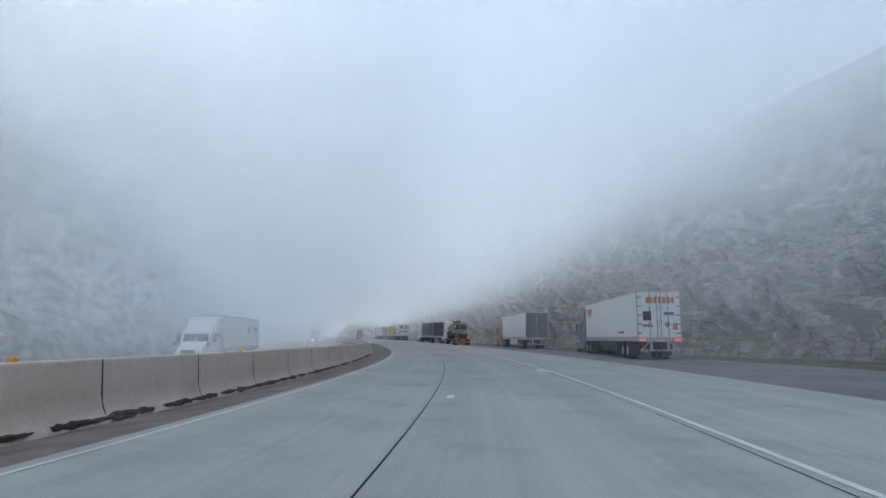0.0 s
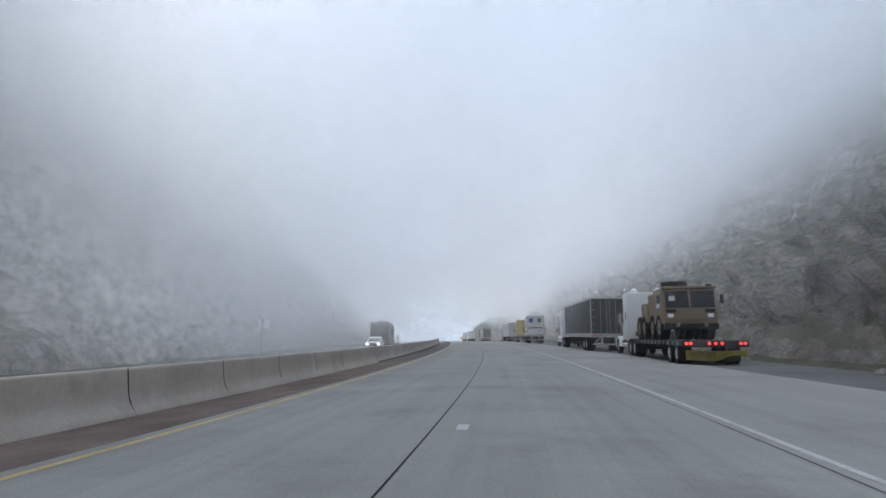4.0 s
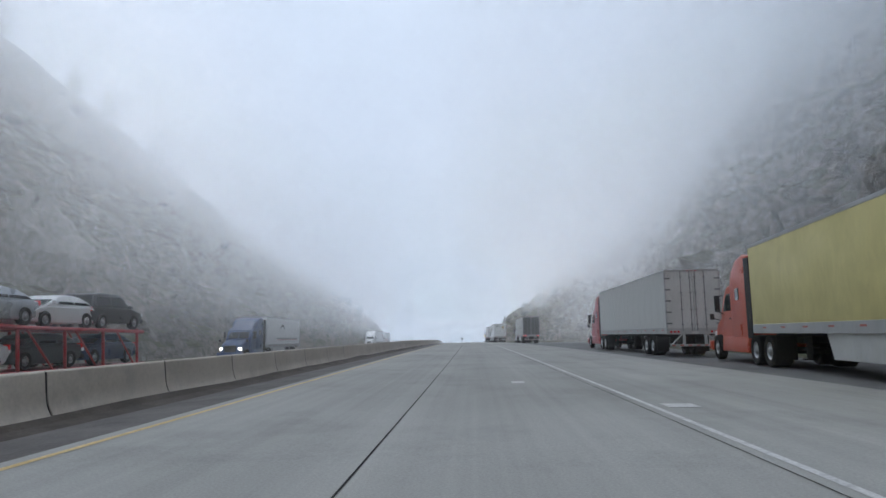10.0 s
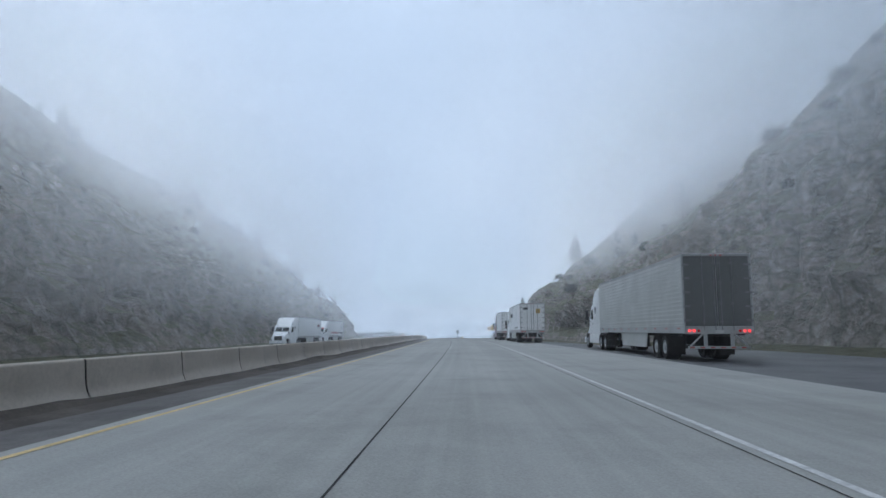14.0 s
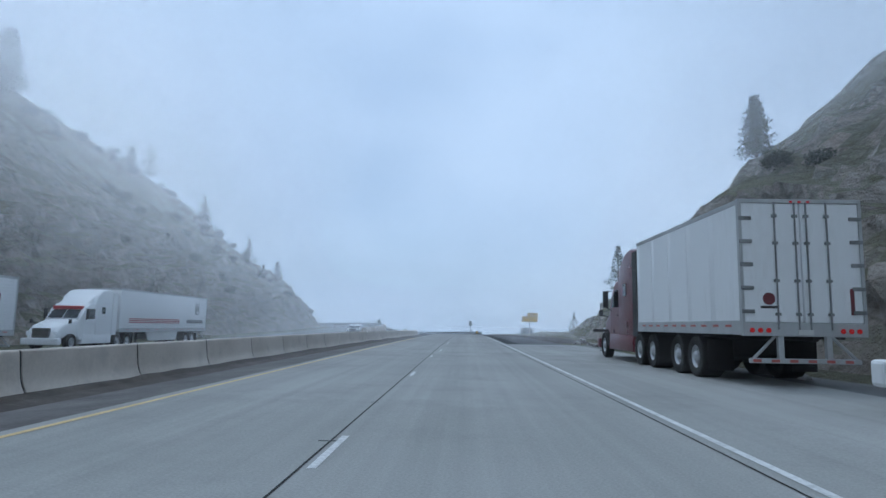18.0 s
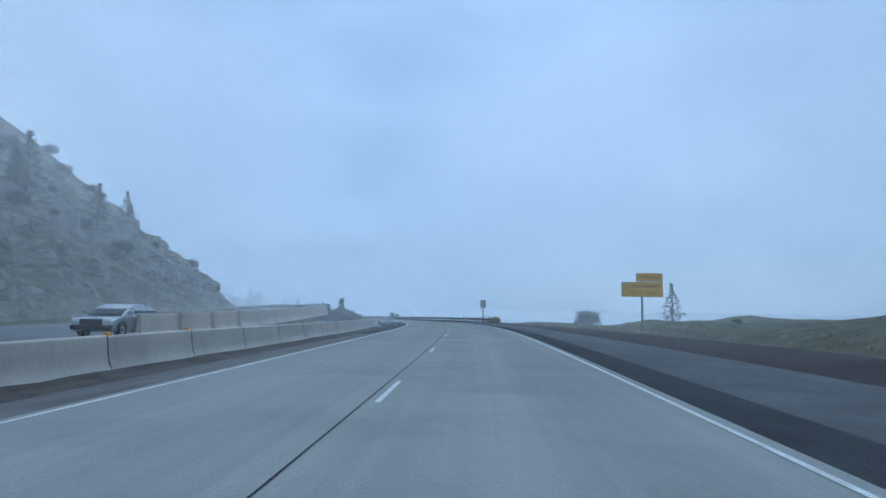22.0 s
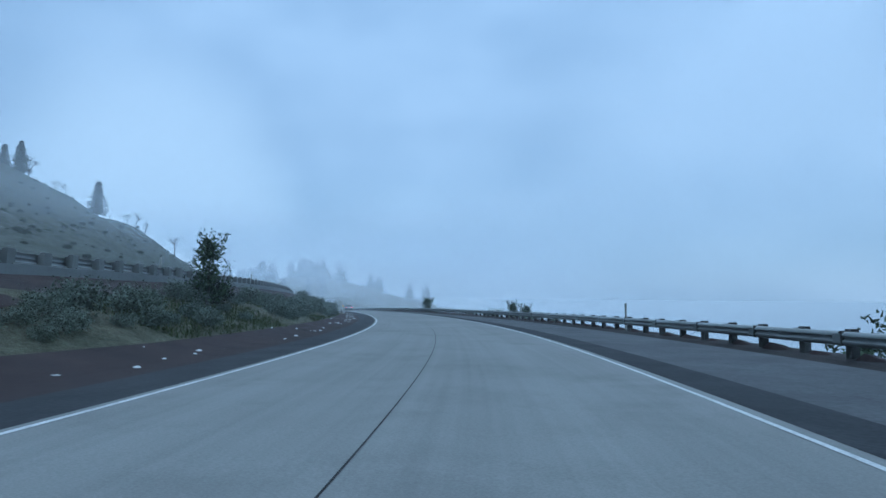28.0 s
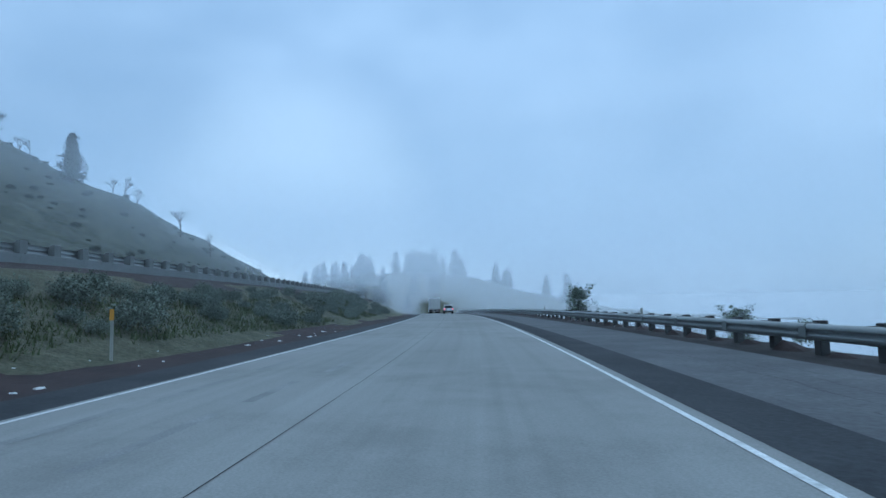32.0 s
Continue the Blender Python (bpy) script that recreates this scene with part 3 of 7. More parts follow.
TALL, LOW = barrier_segment(1.07), barrier_segment(0.81)
# added dark slabs between sections: the gap's shade is put into their colour
GAP_FILLS = {}
for me, h in ((TALL, 1.07), (LOW, 0.81)):
    GAP_FILLS[me.name] = mesh_of("gap_shade_fill", extrude_outline(bmesh.new(), [(3.745, 0.01), (3.745, 0.1), (3.745, 0.2), (3.745, 0.34), (3.745, h - 0.02), (3.782, h - 0.02), (3.775, 0.34), (3.775, 0.2), (3.775, 0.1), (3.775, 0.01)], -0.08, 0.08, lambda y, z: knots(z, (0.01, 3.5), (0.1, 2.95), (0.2, 2.1), (0.34, 1.55), (0.8, 0.95))))
    GAP_FILLS[me.name].materials.append(JOINT)


def barrier_at(m, me, label, group):
    ob = new("concrete_barrier", me)
    ob.matrix_world = m
    gap_fill = new("gap_shade_fill", GAP_FILLS[me.name])
    gap_fill.parent = ob
    return tagged(ob, label, "barrier", group)

def barrier_phase(s):
    """Count of sections up to s, their lengths stretched to fit the camera's view."""
    return s / 3.81 - knots(s, (48, 0.72), (84, 0.57), (137, 0.05), (217, 0.08), (256, 0.2), (313, 0.2), (349, -0.28), (370, -0.42), (390, -0.8), (414, -0.7), (444, -0.44))


_at = np.arange(-16.0, 470.0, 0.25)
_count = [barrier_phase(float(v)) for v in _at]
for i in range(-4, 123):
    s, s_next = (float(np.interp(k, _count, _at)) for k in (i, i + 1))
    if s_next > 468:
        break
    lat, foot = barrier_lat(s)
    lean = -math.degrees(math.atan2(barrier_lat(s_next)[0] - lat, s_next - s))
    tall = s < 51
    barrier_at(road_pose(s, lat, foot, lean) @ Matrix.Diagonal((1, (s_next - s) / 3.81, 1, 1)), TALL if tall else LOW, "tall tan concrete barrier section with dirt at its foot" if tall else "weathered grey concrete median barrier section", "median barrier")

WASHED = grainy("washed_grit", (0.05, 0.043, 0.038), (0.11, 0.095, 0.082), 1.2, 20.0, 0.95, 0.7, 0.02)
def wedge(s):
    """Grit blown up against the barrier."""
    b, foot = barrier_lat(s)
    k = 0.5 + 0.5 * noise.noise(Vector((s * 0.21, 0, 7.0))) + 0.18 * noise.noise(Vector((s * 1.3, 0, 1.0)))
    k *= ease(s, 104, 150)
    return [(b + 0.45 + (0.3 + 0.12 * k) * ease(s, 104, 130), foot + 0.02), (b + 0.42, foot + 0.045 + 0.03 * k), (b + 0.31, foot + 0.07 + 0.09 * k), (b + 0.2, foot + 0.09 + 0.11 * k), (b + 0.1, foot + 0.06)]

tagged(ribbon("grit_drift", 104, 464, wedge, WASHED, 0.8), "dark grit drifted against the barrier foot", "dirt", "", "stuff")

# ---- fog ----
def fog_material(tone=0.86, calm=False):
    m = bpy.data.materials.new("fog")
    m.use_nodes = True
    n, l = m.node_tree.nodes, m.node_tree.links
    for x in list(n):
        n.remove(x)
    out, mix, tr, df = n.new("ShaderNodeOutputMaterial"), n.new("ShaderNodeMixShader"), n.new("ShaderNodeBsdfTransparent"), n.new("ShaderNodeBsdfGlossy")
    df.inputs["Color"].default_value = (tone, tone, tone, 1)
    df.inputs["Roughness"].default_value = 0.26
    # a tilted normal makes each sheet mirror the bright sky overhead, imitating haze
    geo, lift, unit = n.new("ShaderNodeNewGeometry"), n.new("ShaderNodeVectorMath"), n.new("ShaderNodeVectorMath")
    lift.operation, unit.operation = "ADD", "NORMALIZE"
    way = n.new("ShaderNodeAttribute")
    way.attribute_name = "mirror_tilt"
    l.new(way.outputs["Vector"], lift.inputs[1])
    l.new(geo.outputs["Normal"], lift.inputs[0])
    l.new(lift.outputs[0], unit.inputs[0])
    l.new(unit.outputs[0], df.inputs["Normal"])
    at = n.new("ShaderNodeAttribute")
    at.attribute_name = "haze_share"
    wisps = noise_node(n, l, 0.03, 3.0, 0.5, "World")
    k = ramp(n, l, wisps, [(0.2, (1.0 if calm else 0.45,) * 3), (0.8, (1.0 if calm else 1.5,) * 3)])
    mul = n.new("ShaderNodeMath")
    mul.operation, mul.use_clamp = "MULTIPLY", True
    l.new(at.outputs["Fac"], mul.inputs[0])
    l.new(k, mul.inputs[1])
    l.new(mul.outputs[0], mix.inputs[0])
    l.new(tr.outputs[0], mix.inputs[1])
    l.new(df.outputs[0], mix.inputs[2])
    l.new(mix.outputs[0], out.inputs["Surface"])
    return m


def fog_density(s, lat, z):
    """Haze share of one metre of fog, tuned to the camera's view: thick over the slopes, thin over the roadway."""
    if lat < 0:
        thick = knots(s, (-20, 0.05), (110, 0.05), (150, 0.036), (190, 0.022), (260, 0.023), (330, 0.02), (380, 0.017), (430, 0.016), (455, 0.012), (475, 0.008), (510, 0.003), (600, 0.003), (650, 0.006), (690, 0.014), (730, 0.02), (760, 0.022))
    else:
        thick = knots(s, (-20, 0.034), (70, 0.03), (110, 0.036), (170, 0.046), (260, 0.038), (330, 0.03), (380, 0.022), (402, 0.01), (470, 0.005), (560, 0.004), (620, 0.006), (660, 0.012), (690, 0.014), (730, 0.02), (760, 0.022))
    floor_share = knots(s, (150, 1.0), (230, 0.75), (300, 0.5))
    low = knots(z, (0, floor_share), (6, max(0.62, floor_share)), (14, 1.0), (26, 1.45), (45, 1.35))
    thick *= 1 - ease(s, 540, 600) * ease(z, 18, 36)
    slope = ease(-lat, 11, 28) if lat < 0 else ease(lat, 11.5, 20)
    slope = max(slope, knots(s, (-20, 0.9), (280, 0.8), (380, 0.3), (460, 0.0)) * ease(z, 9, 26))
    over_road = knots(s, (-20, 0.4), (200, 0.42), (300, 0.4), (345, 0.12), (400, 0.0), (610, 0.0), (660, 0.8), (760, 1.0)) * (1 - ease(z, 7, 18) * knots(s, (600, 1.0), (680, 0.0)))
    return thick * low * max(slope, over_road)


FOG_GAP = 5.5
def build_fog():
    """Flat see-through sheets standing in for fog across the cut, following the ground and faded towards it to hide
    their edges.
    """
    lats = [-120, -100, -84, -70, -59, -50, -43, -37, -32, -27.5, -24, -20.5, -16, -11.5, -7.5, -4.4, -1.6, 4.2, 7.2, 10.5, 14, 17, 20, 23.5, 27.5, 32, 37, 43, 50, 60, 74, 92, 112]
    ups = [0.02, 1.2, 2.6, 4.2, 6.5, 9.5, 13, 17.5, 23, 29, 36, 44, 53, 64, 78]
    verts, faces, dens, ways = [], [], [], []
    s = 4.0
    while s < 760:
        a = len(verts)
        for h in ups:
            for x in lats:
                base = land(s, x)[0]
                z = base + h
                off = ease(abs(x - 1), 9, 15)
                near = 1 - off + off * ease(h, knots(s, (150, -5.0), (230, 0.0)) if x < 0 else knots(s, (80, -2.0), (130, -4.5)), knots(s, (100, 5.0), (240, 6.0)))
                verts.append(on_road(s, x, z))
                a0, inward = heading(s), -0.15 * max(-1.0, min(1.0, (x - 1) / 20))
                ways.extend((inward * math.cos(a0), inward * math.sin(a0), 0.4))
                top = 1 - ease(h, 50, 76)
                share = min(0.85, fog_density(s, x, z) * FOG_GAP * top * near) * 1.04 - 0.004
                # no sheet stands in the lane that the camera travels
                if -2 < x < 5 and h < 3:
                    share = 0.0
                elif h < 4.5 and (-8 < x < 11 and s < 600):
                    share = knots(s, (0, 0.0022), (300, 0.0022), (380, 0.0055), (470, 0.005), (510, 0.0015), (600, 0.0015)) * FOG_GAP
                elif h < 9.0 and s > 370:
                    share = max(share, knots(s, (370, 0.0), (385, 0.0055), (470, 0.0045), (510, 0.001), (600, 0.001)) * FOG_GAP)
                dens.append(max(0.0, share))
        k = len(lats)
        for i in range(len(ups) - 1):
            for j in range(k - 1):
                v = (a + i * k + j, a + i * k + j + 1, a + (i + 1) * k + j + 1, a + (i + 1) * k + j)
                # faces without haze are left out, which opens the flat sheets there
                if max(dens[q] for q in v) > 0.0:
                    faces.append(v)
        s += FOG_GAP
    me = bpy.data.meshes.new("fog")
    me.from_pydata(verts, [], faces)
    for f in me.polygons:
        f.use_smooth = True
    d = me.attributes.new("haze_share", "FLOAT", "POINT")
    d.data.foreach_set("value", dens)
    me.attributes.new("mirror_tilt", "FLOAT_VECTOR", "POINT").data.foreach_set("vector", ways)
    me.materials.append(fog_material())
    return tagged(new("fog", me), "thin pale fog in flat sheets between the slopes", "fog", "", "stuff")

build_fog()


def build_fog_sea():
    """One level sheet mirroring the sky, added as the fog's top beyond the drop."""
    bm = bmesh.new()
    bmesh.ops.create_grid(bm, x_segments=60, y_segments=60, size=2400)
    for v in bm.verts:
        v.co.z = 0.3 * noise.noise(v.co * 0.004)
    me = mesh_of("fog_sea", bm)
    d = me.attributes.new("haze_share", "FLOAT", "POINT")
    d.data.foreach_set("value", [0.97] * len(me.vertices))
    me.attributes.new("mirror_tilt", "FLOAT_VECTOR", "POINT").data.foreach_set("vector", [0.0, 0.0, 0.5] * len(me.vertices))
    me.materials.append(fog_material(0.74, True))
    ob = tagged(new("fog_sea", me), "pale level fog sheet over the valley below the road", "fog", "", "stuff")
    ob.location = (-150, 350, -14)

build_fog_sea()

# ---- vehicle materials ----
WHITE = painted("white_paint", (0.88, 0.89, 0.89), 0.35, 0.0, 0.04)
WHITE_OLD = painted("aged_white_panel", (0.66, 0.67, 0.65), 0.5, 0.0, 0.25)
YELLOW_OLD = painted("faded_yellow_panel", (0.8, 0.71, 0.3), 0.5, 0.0, 0.22)
BLACK_PAINT = painted("black_paint", (0.015, 0.016, 0.018), 0.3, 0.0, 0.15)
CHARCOAL = painted("charcoal_panel", (0.035, 0.037, 0.04), 0.5, 0.0, 0.2)
GREY_DOOR = painted("grey_door", (0.16, 0.165, 0.17), 0.5, 0.0, 0.25)
FRAME_GREY = painted("pale_grey_frame", (0.5, 0.51, 0.51), 0.45, 0.1, 0.3)
ALUMINIUM = painted("aluminium", (0.5, 0.51, 0.52), 0.38, 0.9, 0.2)
STEEL = painted("galvanised_steel", (0.3, 0.31, 0.31), 0.55, 0.6, 0.3)
CHROME = painted("chrome", (0.8, 0.8, 0.8), 0.12, 1.0, 0.1)
CHASSIS = painted("chassis_black", (0.016, 0.016, 0.017), 0.7, 0.0, 0.35)
RUBBER = grainy("tyre_rubber", (0.012, 0.012, 0.012), (0.025, 0.024, 0.023), 3.0, 30.0, 0.85, 0.4, 0.004, "Object")
MAROON = painted("maroon_paint", (0.13, 0.012, 0.024), 0.3, 0.0, 0.12)
RED = painted("red_paint", (0.42, 0.025, 0.03), 0.3, 0.0, 0.12)
ORANGE_RED = painted("orange_red_paint", (0.6, 0.09, 0.04), 0.3, 0.0, 0.12)
BLUE = painted("blue_paint", (0.03, 0.065, 0.17), 0.3, 0.0, 0.12)
NAVY = painted("navy_paint", (0.03, 0.05, 0.12), 0.3, 0.0, 0.12)
SILVER = painted("silver_paint", (0.42, 0.44, 0.46), 0.28, 0.5, 0.1)
TAN = painted("sand_paint", (0.32, 0.245, 0.165), 0.75, 0.0, 0.3)
CREAM = painted("cream_panel", (0.5, 0.47, 0.42), 0.45, 0.0, 0.2)
BROWN_PANEL = painted("brown_cap", (0.14, 0.11, 0.095), 0.4, 0.0, 0.2)
GLASS_DARK, _n, _l, _b = material("tinted_glass", 0.06, 0.0, 0.6)
_b.inputs["Base Color"].default_value = (0.02, 0.025, 0.03, 1)
ORANGE_INK = painted("orange_lettering", (0.55, 0.22, 0.04), 0.5)
RED_INK = painted("dark_red_lettering", (0.16, 0.025, 0.035), 0.5)
STRIPE_RED = painted("red_stripe", (0.4, 0.05, 0.05), 0.5)
BLACK_INK = painted("black_lettering", (0.02, 0.02, 0.022), 0.5)
GOLD_INK = painted("gold_lettering", (0.5, 0.33, 0.05), 0.5)
BLUE_INK = painted("blue_lettering", (0.03, 0.07, 0.3), 0.5)


def lamp_material(name, colour, power):
    m, n, l, b = material(name, 0.25)
    b.inputs["Base Color"].default_value = (*colour, 1)
    b.inputs["Emission Color"].default_value = (*colour, 1)
    b.inputs["Emission Strength"].default_value = power
    return m


TAIL_LAMP = lamp_material("tail_lamp", (0.45, 0.015, 0.015), 0.25)
TAIL_LIT = lamp_material("lit_tail_lamp", (0.9, 0.05, 0.05), 2.0)
HEAD_LAMP = lamp_material("head_lamp", (0.75, 0.78, 0.8), 0.15)
HEAD_LIT = lamp_material("lit_head_lamp", (1.0, 0.96, 0.86), 4.0)
AMBER_LAMP = lamp_material("amber_lamp", (0.8, 0.3, 0.02), 0.6)
REFLECTOR_RW = painted("reflective_tape", (0.5, 0.12, 0.1), 0.4)


# ---- wheels ----
_wheel_meshes = {}
def wheel_meshes(r, w, rim_mat):
    key = (r, w, rim_mat.name)
    if key not in _wheel_meshes:
        bm = bmesh.new()
        prof = [(0.55 * r, -w / 2 + 0.02), (0.62 * r, -w / 2), (0.93 * r, -w / 2), (r, -w / 2 + 0.04), (r, w / 2 - 0.04), (0.93 * r, w / 2), (0.62 * r, w / 2), (0.55 * r, w / 2 - 0.02)]
        n = 24
        rings = [[bm.verts.new((x, p * math.cos(2 * math.pi * k / n), p * math.sin(2 * math.pi * k / n))) for p, x in prof] for k in range(n)]
        for k in range(n):
            a, b = rings[k], rings[(k + 1) % n]
            for i in range(len(prof) - 1):
                bm.faces.new((a[i], a[i + 1], b[i + 1], b[i]))
        bmesh.ops.recalc_face_normals(bm, faces=bm.faces)
        tyre = mesh_of("tyre", bm)
        tyre.materials.append(RUBBER)
        bm = bmesh.new()
        prof = [(0.60 * r, -w / 2 + 0.015), (0.56 * r, -w / 2 + 0.03), (0.50 * r, -w / 2 + 0.09), (0.30 * r, -w / 2 + 0.10), (0.26 * r, -w / 2 + 0.02), (0.16 * r, -w / 2 - 0.02), (0.0, -w / 2 - 0.025)]
        for side in (1,):
            rings = [[bm.verts.new((x * side, p * math.cos(2 * math.pi * k / 16), p * math.sin(2 * math.pi * k / 16))) for p, x in prof[:-1]] for k in range(16)]
            for k in range(16):
                a, b = rings[k], rings[(k + 1) % 16]
                for i in range(len(prof) - 2):
                    bm.faces.new((a[i], a[i + 1], b[i + 1], b[i]))
            bm.faces.new([g[-1] for g in rings])
        for k in range(8):
            c, s_ = math.cos(k * math.pi / 4), math.sin(k * math.pi / 4)
            tube(bm, (-w / 2 + 0.09, 0.4 * r * c, 0.4 * r * s_), (-w / 2 + 0.05, 0.4 * r * c, 0.4 * r * s_), 0.03 * r / 0.5, None, 6)
        bmesh.ops.recalc_face_normals(bm, faces=bm.faces)
        rim = mesh_of("rim", bm)
        rim.materials.append(rim_mat)
        for me in (tyre, rim):
            for f in me.polygons:
                f.use_smooth = True
            me.set_sharp_from_angle(angle=radians(35))
        _wheel_meshes[key] = tyre, rim
    return _wheel_meshes[key]


def wheel(parent, x, y, r=0.51, w=0.28, rim_mat=None, z=None):
    """A wheel with its tyre and rim; w is the width of the whole set."""
    tyre, rim = wheel_meshes(r, w, rim_mat or ALUMINIUM)
    hub = new("wheel", tyre)
    hub.parent = parent
    hub.matrix_parent_inverse = Matrix.Identity(4)
    hub.location = (x, y, r if z is None else z)
    if x > 0:
        hub.rotation_euler = (0, 0, math.pi)
    k = new("rim", rim)
    k.parent = hub
    tagged(k, rim_mat and "dull wheel rim" or "bright aluminium wheel rim")
    return hub


def lettering(text, size, mat, name="lettering", depth=0.004, align="CENTER"):
    """A mesh of words in the built-in font, lying in x and y."""
    cu = bpy.data.curves.new(name, "FONT")
    cu.body, cu.size, cu.extrude, cu.align_x, cu.align_y = text, size, depth, align, "CENTER"
    cu.resolution_u, cu.offset = 3, -0.014 * size
    ob = bpy.data.objects.new(name, cu)
    scene.collection.objects.link(ob)
    me = bpy.data.meshes.new_from_object(ob.evaluated_get(bpy.context.evaluated_depsgraph_get()))
    bpy.data.objects.remove(ob)
    bpy.data.curves.remove(cu)
    me.name = name
    me.materials.clear()
    me.materials.append(mat)
    return me


def blocks(bm, x, y0, z0, widths, h, gap=0.1, slant=0.12, thick=0.006, axis="y"):
    """A row of slanted solid blocks, in the place of a maker's mark. It runs along y on a side, or along x on a rear."""
    y = y0
    for w in widths:
        c = []
        for a, b in ((0, 0), (w, 0), (w + slant * h, h), (slant * h, h)):
            c.append((y + a, z0 + b))
        lo = [bm.verts.new((x, p, q) if axis == "y" else (p, x, q)) for p, q in c]
        hi = [bm.verts.new((x - thick, p, q) if axis == "y" else (p, x - thick, q)) for p, q in c]
        bm.faces.new(lo), bm.faces.new(list(reversed(hi)))
        for i in range(4):
            bm.faces.new((lo[i], lo[(i + 1) % 4], hi[(i + 1) % 4], hi[i]))
        y += w + gap
    bmesh.ops.recalc_face_normals(bm, faces=bm.faces)
    return bm


# ---- trailers ----
def semi_trailer(m, label, side=None, doors=None, style="panel", length=16.15, skirt=True, skirt_mat=None, marks=None, group="parked trucks", frame_mat=None, lit=False, top=4.1):
    """A box trailer; its origin is on the ground below the middle of its rear, its front along +y."""
    side, doors, frame_mat = side or WHITE, doors or side or WHITE, frame_mat or FRAME_GREY
    t = thing("semi_trailer", m, label, "trailer", group)
    hw, z0 = 1.29, 1.22
    smooth(part("box_body", boxed(-hw, hw, 0.06, length, z0, top, 0.03), side, t), 30)
    part("lower_rail", boxed(-hw - 0.012, hw + 0.012, 0.05, length - 0.02, z0 - 0.14, z0 + 0.16, 0.01), frame_mat, t, "metal lower rail")
    part("top_rail", boxed(-hw - 0.01, hw + 0.01, 0.05, length + 0.005, top - 0.1, top + 0.012, 0.012), frame_mat, t, "metal top rail")
    if style == "panel":
        bm = boxed(-0.006, 0.0, 0.0, 1.19, z0 + 0.13, top - 0.11, 0.003)
        me = mesh_of("side_panel", bm)
        me.materials.append(side)
        n = int(length / 1.235)
        for k in range(n):
            for sx in (-1, 1):
                ob = new("side_panel", me)
                ob.parent = t
                ob.location = (-hw if sx < 0 else hw + 0.006, 0.12 + k * (length - 0.18) / n, 0)
    elif style == "ribs":
        bm = bmesh.new()
        for k in range(15):
            z = z0 + 0.25 + k * (top - z0 - 0.5) / 14
            for sx in (-1, 1):
                box(bm, sx * hw - 0.01, sx * hw + 0.01, 0.1, length - 0.05, z - 0.03, z + 0.03)
        part("side_ribs", bm, side, t)
    # rear: frame, doors, hinges, lock rods
    bm = boxed(-hw - 0.015, -hw + 0.055, -0.02, 0.09, z0 - 0.1, top + 0.02, 0.01)
    box(bm, hw - 0.055, hw + 0.015, -0.02, 0.09, z0 - 0.1, top + 0.02, 0.01)
    box(bm, -hw, hw, -0.02, 0.09, top - 0.07, top + 0.02, 0.01)
    box(bm, -hw, hw, -0.03, 0.09, z0 - 0.16, z0 + 0.12, 0.01)
    part("rear_frame", bm, frame_mat, t, "metal rear frame")
    for sx in (-1, 1):
        a, b = sorted((sx * 0.015, sx * (hw - 0.06)))
        d = part("door", boxed(a, b, 0.0, 0.07, z0 + 0.13, top - 0.075, 0.012), doors, t)
        for k in range(5):
            z = z0 + 0.35 + k * (top - z0 - 0.75) / 4
            part("hinge", boxed(*sorted((sx * (hw + 0.012), sx * (hw - 0.26))), -0.03, 0.0, z - 0.04, z + 0.04, 0.008), STEEL, d)
        for k in (0.12, 0.55):
            rod = tube(bmesh.new(), (sx * k, -0.035, z0 - 0.02), (sx * k, -0.035, top - 0.06), 0.019, None, 8)
            for z in (z0 + 0.3, z0 + 1.0, z0 + 1.8, top - 0.35):
                box(rod, sx * k - 0.05, sx * k + 0.05, -0.055, 0.0, z - 0.03, z + 0.03)
            part("lock_rod", rod, STEEL, d)
        for k in range(3):
            part("tail_light", tube(bmesh.new(), (sx * (hw - 0.18 - k * 0.17), -0.05, z0 - 0.04), (sx * (hw - 0.18 - k * 0.17), -0.02, z0 - 0.04), 0.052, None, 12), TAIL_LIT if lit and k < 2 else TAIL_LAMP, t, "round red tail light")
    for k in (-0.18, 0.0, 0.18):
        part("marker_light", boxed(k - 0.03, k + 0.03, -0.035, -0.02, top - 0.06, top - 0.02), TAIL_LAMP, t)
    bm = boxed(-1.15, 1.15, 0.0, 0.1, 0.5, 0.6, 0.012)
    for x in (-0.5, 0.5):
        box(bm, x - 0.06, x + 0.06, 0.0, 0.1, 0.55, z0 - 0.1, 0.01)
    for x in (-0.5, 0.5):
        tube(bm, (x * 2.2, 0.05, 0.56), (x * 1.1, 0.08, z0 - 0.12), 0.035, None, 6)
    guard = part("bumper_guard", bm, FRAME_GREY, t, "pale steel underride guard")
    for k in range(6):
        part("guard_tape", boxed(-1.1 + k * 0.38, -0.93 + k * 0.38, -0.006, 0.0, 0.52, 0.58), REFLECTOR_RW, guard)
    part("plate", boxed(-0.16, 0.16, -0.045, -0.03, z0 - 0.13, z0 - 0.02), WHITE_OLD, t)
    # chassis, axles
    bm = boxed(-0.5, -0.38, 0.4, length - 0.6, 0.95, z0 - 0.1)
    box(bm, 0.38, 0.5, 0.4, length - 0.6, 0.95, z0 - 0.1)
    for k in range(9):
        box(bm, -1.2, 1.2, 0.6 + k * 1.7, 0.7 + k * 1.7, 1.0, z0 - 0.1)
    for y in (2.7, 3.95):
        tube(bm, (-1.1, y, 0.51), (1.1, y, 0.51), 0.07, None, 8)
    box(bm, -0.55, 0.55, 2.1, 4.6, 0.62, 0.95)
    part("chassis", bm, CHASSIS, t)
    for y in (2.7, 3.95):
        for x in (-0.98, 0.98):
            wheel(t, x, y, 0.51, 0.58)
